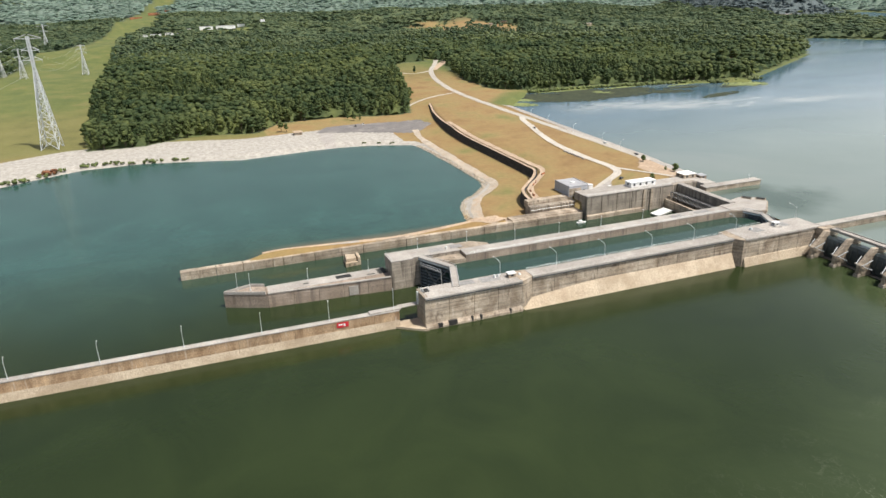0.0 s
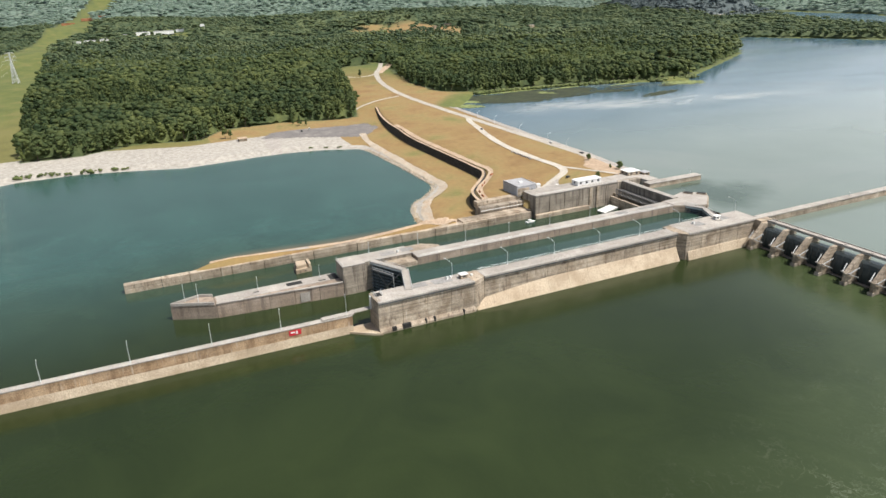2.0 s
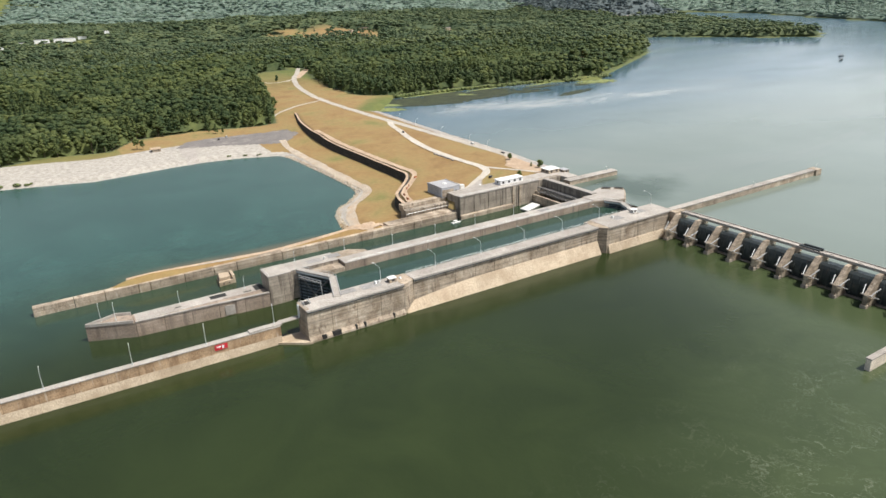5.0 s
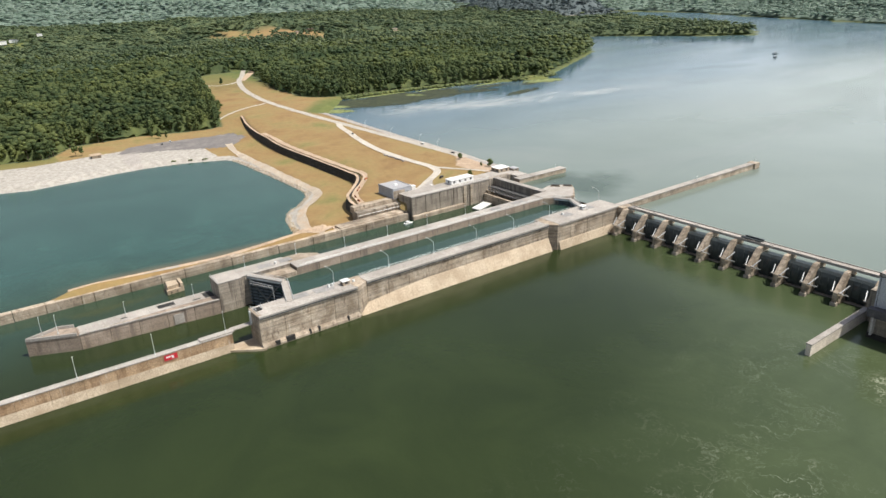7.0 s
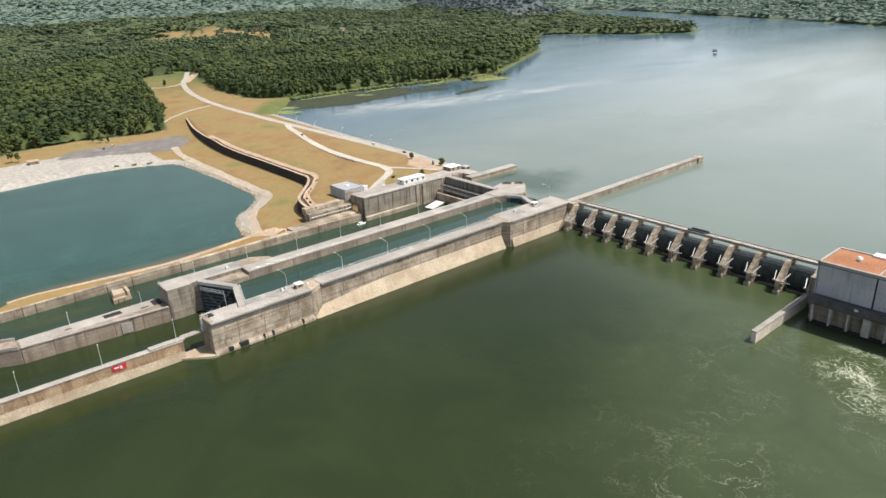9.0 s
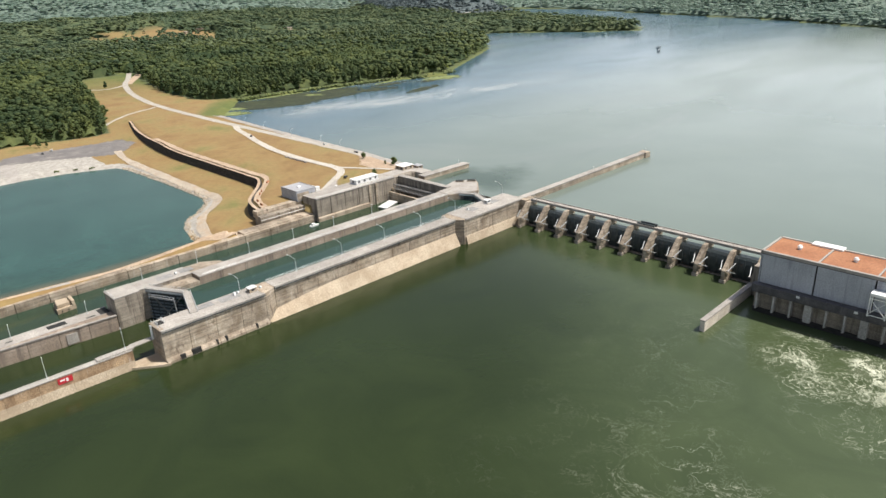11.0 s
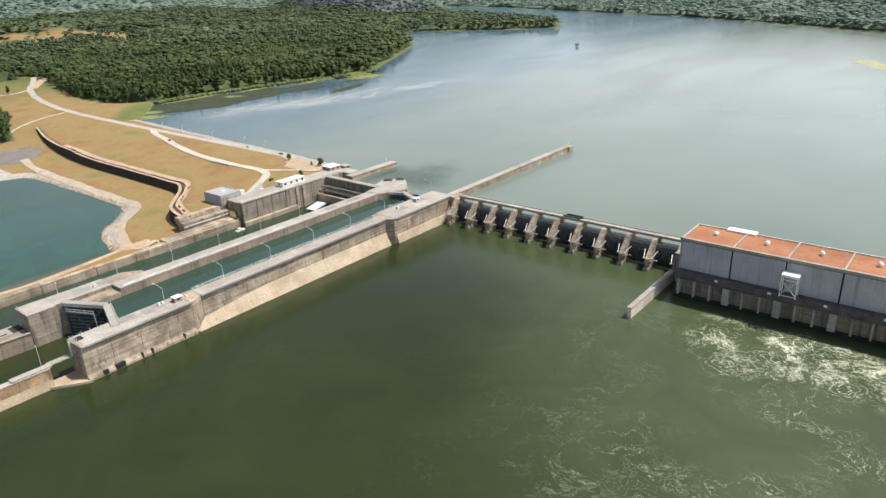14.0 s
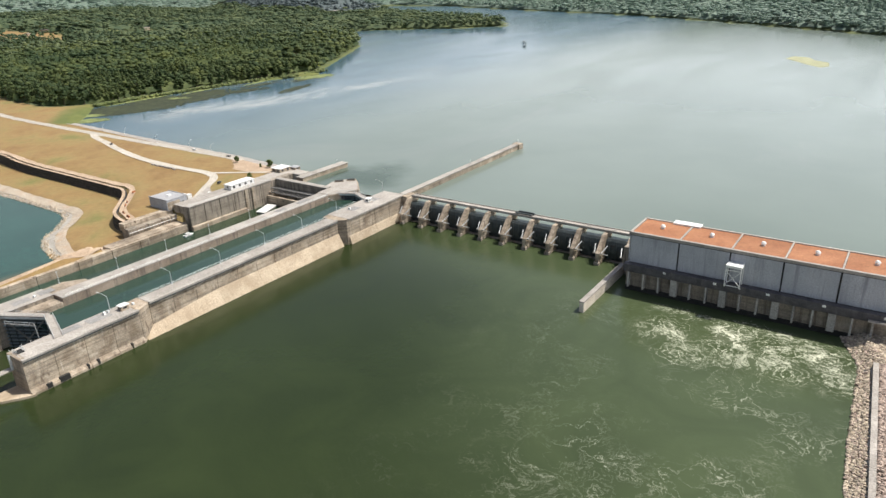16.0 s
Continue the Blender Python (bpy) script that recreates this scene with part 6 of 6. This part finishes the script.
M["weed_pale"] = surface("pale_weed", (0.25, 0.26, 0.15), (0.36, 0.36, 0.23), 0.08, 0.6, 0.85)
sheet("sandbar", [tuple(p) for p in rk.tolist()], POOL + 0.12, M["weed_pale"], "low yellow-green weed bar in the reservoir")
for yb in (96, 99.5):
    part("stair_rail", dressed(beam, (-276.4, yb, D + 0.12), (-276.4, yb, D + 1.4), 0.12), M["steel_light"], river_wall)


# cabinets and a fenced stair head on the gate block
for x, y, h in ((-273.5, 129.0, 1.5), (-274.2, 131.2, 1.1), (-271.8, 141.5, 0.9), (-275.0, 288.0, 1.4), (-318.5, 121.5, 1.3)):
    q = thing("control_cabinet", "small pale steel control cabinet on the lock deck", "cabinet", (x, y, D + (0.12 if x > -300 else 0.4)), "cabinets on the lock decks")
    part("body", dressed(box, -0.6, -0.5, 0, 0.6, 0.5, h, bevel=0.05), M["steel_light"], q)
    part("door", dressed(box, 0.602, -0.4, 0.15, 0.64, 0.4, h - 0.15), M["white"], q)
cage = thing("stair_cage", "dark steel stair head with pale rails on the gate block", "stair cage", (-273.0, 93.2, D + 0.12))
part("hatch", dressed(box, -1.8, -1.4, 0, 1.8, 1.4, 0.25), M["dark"], cage)
for sx in (-1.9, -0.6, 0.6, 1.9):
    for sy in (-1.5, 1.5):
        part("post", dressed(rod, (sx, sy, 0), (sx, sy, 1.5), 0.08, 6), M["steel_light"], cage)
for z in (0.8, 1.5):
    for sy in (-1.5, 1.5):
        part("rail", dressed(rod, (-1.9, sy, z), (1.9, sy, z), 0.07, 6), M["steel_light"], cage)

# ---- handrails on the near walls ----
def handrail(parent, pts, z, h=1.1, step=3.0):
    bm = bmesh.new()
    for a, b in zip(pts, pts[1:]):
        a, b = Vector((*a, z)), Vector((*b, z))
        for f in (0.55, 1.0):
            rod(bm, a + Vector((0, 0, h * f)), b + Vector((0, 0, h * f)), 0.05, 4)
        n = max(1, int((b - a).length / step))
        for i in range(n + 1):
            p = a.lerp(b, i / n)
            rod(bm, p, p + Vector((0, 0, h)), 0.05, 4)
    part("handrail", bm, M["steel_light"], parent)


handrail(river_wall, [(-276, 147), (-276, 269)], D + 0.12)
handrail(river_wall, [(-276.5, 91), (-265.4, 90.6)], D + 0.12)
handrail(river_wall, [(-280.5, 285), (-280.5, 300)], D + 0.12)
handrail(mid, [(-306.9, 130), (-306.9, 302)], D + 0.35)
handrail(mid, [(-325.4, 89.5), (-313.5, 89.5)], D + 0.5)
handrail(upper_land, [(-368.2, 241), (-368.2, 308)], D + 0.7)
# access platform at the foot of the gate block
part("platform", dressed(box, -276.8, 80.2, 8.7, -273.6, 90, 9.2, bevel=0.05), M["deck"], river_wall)
part("ladder", dressed(box, -274.4, 89.2, 9.2, -273.4, 89.9, D), M["steel_light"], river_wall)


# orange plant left on the rim of the retaining wall
for x, y, a in ((-446, 251, 20), (-430, 236, 60), (-424, 231, 50), (-408, 220, 75), (-398, 217, 85)):
    z = float(zat([x], [y])[0]) + 0.2
    q = thing("barrier", "small orange work barrier on bare clay", "barrier", (x, y, z), "work barriers")
    q.rotation_euler = (0, 0, radians(a))
    part("body", dressed(prism, [(-0.5, -1.6, 0), (0.5, -1.6, 0), (0.5, 1.6, 0), (-0.5, 1.6, 0)], [(-0.2, -1.5, 1.3), (0.2, -1.5, 1.3), (0.2, 1.5, 1.3), (-0.2, 1.5, 1.3)]), M["roof_red"], q)
    part("foot", dressed(box, -0.7, -1.3, -0.3, 0.7, -0.9, 0.05), M["black"], q)
    part("foot", dressed(box, -0.7, 0.9, -0.3, 0.7, 1.3, 0.05), M["black"], q)

# ---- pylons ----
def pylon(label, x, y, h, base, arms, turn):
    t = thing("transmission_tower", label, "pylon", (x, y, float(zat([x], [y])[0])))
    t.rotation_euler = (0, 0, radians(turn))
    waist, top = h * 0.72, base * 0.13

    def half(z):
        return base + (top - base) * min(1, z / waist)

    thick = 0.24 + h * 0.0022
    for sx in (-1, 1):
        for sy in (-1, 1):
            bm = bmesh.new()
            beam(bm, (sx * base, sy * base, -0.5), (sx * top, sy * top, waist), thick * 1.5)
            beam(bm, (sx * top, sy * top, waist), (sx * top, sy * top, h), thick * 1.3)
            part("leg", bm, M["steel_light"], t)
    lev = [0]
    while lev[-1] < waist - 3:
        lev.append(lev[-1] + max(2.6, 1.5 * half(lev[-1])))
    lev += [waist + (h - waist) * k / 4 for k in range(1, 5)]
    for a, b in zip(lev, lev[1:]):
        bm = bmesh.new()
        for k in range(4):
            c = [(-1, -1), (1, -1), (1, 1), (-1, 1)]
            (ax, ay), (bx_, by_) = c[k], c[(k + 1) % 4]
            ha, hb = half(a), half(b)
            beam(bm, (ax * ha, ay * ha, a), (bx_ * hb, by_ * hb, b), thick)
            beam(bm, (bx_ * ha, by_ * ha, a), (ax * hb, ay * hb, b), thick)
            beam(bm, (ax * hb, ay * hb, b), (bx_ * hb, by_ * hb, b), thick)
        part("bracing", bm, M["steel_light"], t)
    for z, w in arms:
        for s in (-1, 1):
            for p in ((s * top, -top, z), (s * top, top, z), (s * top, 0, z + h * 0.035)):
                part("crossarm", dressed(beam, p, (s * w, 0, z + 0.4), thick), M["steel_light"], t)
        for s in (-1, 1):
            part("insulator", dressed(rod, (s * (w - 0.3), 0, z + 0.3), (s * (w - 0.3), 0, z - 2.4), 0.16, 6), M["steel_light"], t)
    return t


pylon("tall grey lattice transmission tower in the cleared strip", -775, -126, 108, 8.2, ((86, 9), (95, 8), (106, 12)), 80)
pylon("grey lattice transmission tower farther along the strip", -1405, -149, 52, 5.0, ((38, 8), (44, 9), (50, 7)), 80)
pylon("grey lattice transmission tower farther along the strip", -1380, -243, 50, 5.0, ((36, 8), (48, 9)), 80)
pylon("grey lattice transmission tower beside the far woods", -1900, -272, 64, 6.0, ((48, 10), (60, 14)), 80)
pylon("grey lattice transmission tower beside the far woods", -1430, -285, 60, 5.6, ((44, 9), (56, 10)), 80)
wires = thing("power_line", "thin sagging power cables between the towers", "power cable")
ca, sa = math.cos(radians(80)), math.sin(radians(80))
for w, z in ((-9, 84), (9, 84), (-8, 93), (8, 93), (-12, 104), (12, 104)):
    p0 = Vector((-775 + w * ca, -126 + w * sa, z + 2))
    for p1, sag in ((Vector((-1405 + w * ca * 0.8, -149 + w * sa * 0.8, 22 + z * 0.42)), 16), (Vector((-330 + w * ca, -330 + w * sa, z - 5)), 26)):
        bm = bmesh.new()
        pts = [p0.lerp(p1, i / 14) - Vector((0, 0, sag * 4 * (i / 14) * (1 - i / 14))) for i in range(15)]
        for a, b in zip(pts, pts[1:]):
            rod(bm, a, b, 0.06, 3)
        part("cable", bm, M["steel_light"], wires)


# ---- shrubs, water weed and reeds ----
def shrub(x, y, r, mat, label):
    pieces = []
    for _ in range(9):
        c = np.array([rng.uniform(-r, r), rng.uniform(-r, r) * 1.6, rng.uniform(0.2, 0.8) * r])
        s = np.array([1, 1, 0.8]) * r * rng.uniform(0.35, 0.6)
        pieces += [clump(c, s), leaves(c, s, 14, 0.22)]
    v, f = join(pieces)
    o = new("shrub", mesh_from("shrub", v.tolist(), f.tolist(), mat))
    o.location = (x, y, float(zat([x], [y])[0]))
    return tagged(o, label, "shrub", "shrubs on the bank")


for i, (x, y, r) in enumerate(((-652, -144, 3.6), (-657, -133, 3.0), (-666, -121, 3.0), (-672, -115, 4.4), (-676, -108, 3.4), (-685, -90, 3.4), (-686, -84, 3.2), (-687, -70, 2.6), (-686, -60, 3.0),
                               (-684, -50, 2.2), (-682, -34, 3.4), (-681, -27, 2.6), (-678, -10, 2.6), (-640, -158, 3.2), (-632, -176, 3.8), (-676, -3, 1.8), (-622, -204, 3.4), (-665, 168, 1.4), (-660, 182, 1.2), (-654, 194, 1.3))):
    shrub(x, y, r, M["bush_red"] if i == 3 else M["bush"], "russet shrub on the gravel bank" if i == 3 else "low green shrub on the gravel bank")


def mats(name, label, spots, mat, z):
    """Irregular floating mats: many small leafy pads."""
    V, F, n = [], [], 0
    for cx, cy, a, b, turn, count in spots:
        for _ in range(count):
            r, t = math.sqrt(rng.uniform(0, 1)), rng.uniform(0, math.tau)
            u, v = a * r * math.cos(t), b * r * math.sin(t)
            x, y = cx + u * math.cos(turn) - v * math.sin(turn), cy + u * math.sin(turn) + v * math.cos(turn)
            k, s = 7, rng.uniform(1.0, 4.2) * (1.3 - r)
            V += [(x + s * rng.uniform(0.6, 1.2) * math.cos(math.tau * j / k), y + 1.4 * s * rng.uniform(0.6, 1.2) * math.sin(math.tau * j / k), z + rng.uniform(0, 0.05)) for j in range(k)]
            F.append(list(range(n, n + k)))
            n += k
    return tagged(new(name, mesh_from(name, V, F, mat)), label, "water weed", kind="stuff")


M["weed_dark"] = surface("dark_water_weed", (0.022, 0.03, 0.014), (0.045, 0.055, 0.022), 0.1, 1.0, 0.95, island=0.4, spread=0)
M["weed_light"] = surface("yellow_green_weed", (0.14, 0.17, 0.05), (0.22, 0.25, 0.09), 0.1, 1.0, 0.8, island=0.3, spread=0)
mats("water_weed", "dark floating weed in the shallow bay", ((-786, 446, 40, 26, 0.9, 1100), (-792, 500, 30, 40, 0, 1200), (-780, 565, 24, 40, 0, 800), (-745, 600, 16, 44, -0.3, 300), (-766, 640, 10, 40, 0, 160), (-742, 704, 9, 22, 0.3, 110), (-765, 432, 40, 24, 0.9, 900), (-758, 480, 34, 40, 0.4, 1100), (-752, 540, 22, 46, 0.1, 700), (-690, 640, 10, 40, 0.25, 260)), M["weed_dark"], POOL + 0.06)
mats("reeds", "yellow-green weed and reeds along the shore", ((-748, 384, 26, 14, 0.7, 330), (-775, 402, 18, 10, 0.7, 160), (-744, 742, 20, 26, 0.2, 260), (-752, 720, 14, 22, 0.2, 130), (-818, 500, 5, 60, 0, 240), (-808, 590, 5, 50, 0.1, 200), (-790, 670, 5, 40, 0.2, 180), (-780, 525, 16, 10, 0.5, 60)), M["weed_light"], POOL + 0.14)
v, f = [], []
tall = []
for _ in range(620):
    k = rng.randint(0, 3)
    if k == 0:
        x, y = rng.uniform(-832, -822), rng.uniform(440, 500)
    elif k == 1:
        y = rng.uniform(500, 700)
        x = -825 + (y - 500) * 0.16 + rng.uniform(-6, 3)
    else:
        y = rng.uniform(700, 790)
        x = -780 + rng.uniform(-12, 8)
    s = rng.uniform(0.9, 2.6)
    tall.append(clump(np.array([x, y, POOL + 1.0 + s * 0.5]), np.array([s, s, s * 0.9])))
v, f = join(tall)
tagged(new("shore_shrubs", mesh_from("shore_shrubs", v.tolist(), f.tolist(), M["bush"])), "yellow-green shrubs fringing the far shore", "shrubs", kind="stuff")

# ---- riprap on the east bank ----
bank = thing("riprap_bank", "steep bank of loose grey and pink broken stone", "riprap", kind="structure")
STONES = []
for k in range(6):
    vv, ff = clump(np.zeros(3), np.array([1.0, 0.8, 0.6]), 0.3)
    STONES.append([mesh_from("stone", vv.tolist(), ff.tolist(), m) for m in (M["rock"], M["rock_pink"])])


def bank_spot():
    y = rng.uniform(182, 306)
    e = np.interp(y, [182, 194, 217, 245, 275, 295, 306], [3.8, 3.2, 1.5, 0.4, -0.7, -9, -10])
    x = e - 1.0 + 20 * rng.uniform(0, 1)
    return x, y


joined = [[], []]
count = 0
for i in range(9500):
    x, y = bank_spot()
    pw = 2.7 + (274 - y) * 0.064
    if y < 275 and pw - 0.5 < x < pw + 2.3:
        continue
    pink = 1 if (y < 275 and x > pw) or rng.uniform() < 0.25 else 0
    s = rng.uniform(0.35, 0.85)
    z = float(0.05 + min(3.2, 0.5 * max(0, x - np.interp(y, [182, 194, 217, 245, 275, 295, 306], [3.8, 3.2, 1.5, 0.4, -0.7, -9, -10]))))
    if count < 290 and 225 < y < 272 and x < 4:
        o = new("stone", STONES[i % 6][pink])
        o.location, o.rotation_euler, o.scale = (x, y, z + 0.1), tuple(rng.uniform(0, 6, 3)), (s, s, s)
        o.parent = bank
        count += 1
    else:
        joined[pink].append(clump(np.array([x, y, z + 0.05 + rng.uniform(0, 0.35)]), np.array([s, s * rng.uniform(0.6, 1), s * rng.uniform(0.5, 0.9)]), 0.3))
for k, m in ((0, M["rock"]), (1, M["rock_pink"])):
    v, f = join(joined[k])
    o = new("loose_stones", mesh_from("loose_stones", v.tolist(), f.tolist(), m))
    o.parent = bank
    tagged(o, kind="stuff")
kerb = thing("concrete_strip", "narrow pale concrete walk along the stone bank", "walkway", kind="structure")
ys_ = steps(274, 180, 14)
for a, b in zip(ys_, ys_[1:]):
    xa, xb = 2.7 + (274 - a) * 0.064, 2.7 + (274 - b) * 0.064
    bm = bmesh.new()
    slab(bm, [(xa, a - 0.03), (xa + 1.9, a - 0.03), (xb + 1.9, b + 0.03), (xb, b + 0.03)], 1.0, 3.9)
    part("slab", bm, M["deck"], kerb)

# stones along the water's edge of the cove
cove = thing("riprap_edge", "pale broken stone along the edge of the cove", "riprap", kind="structure")
EDGE = [(-632, 213), (-625, 214.9), (-548, 216.8), (-484, 216.5), (-470, 210.8), (-454, 197.2), (-444.5, 184.2), (-429, 175.2), (-408, 169.7), (-393, 167.2)]
pts, heap, count = along(EDGE, 1.6), [], 0
for p in pts:
    for _ in range(5):
        x, y = p.x + rng.uniform(-2.6, 2.6), p.y + rng.uniform(-0.6, 3.4)
        s, z = rng.uniform(0.4, 0.95), float(zat([x], [y])[0])
        if z < -0.4:
            continue
        if count < 290 and x > -470:
            o = new("stone", STONES[count % 6][0])
            o.location, o.rotation_euler, o.scale = (x, y, z + 0.1), tuple(rng.uniform(0, 6, 3)), (s, s, s)
            o.parent = cove
            count += 1
        else:
            heap.append(clump(np.array([x, y, z + 0.12]), np.array([s, s * rng.uniform(0.6, 1), s * rng.uniform(0.5, 0.9)]), 0.3))
v, f = join(heap)
o = new("loose_stones", mesh_from("loose_stones", v.tolist(), f.tolist(), M["rock"]))
o.parent = cove
tagged(o, kind="stuff")
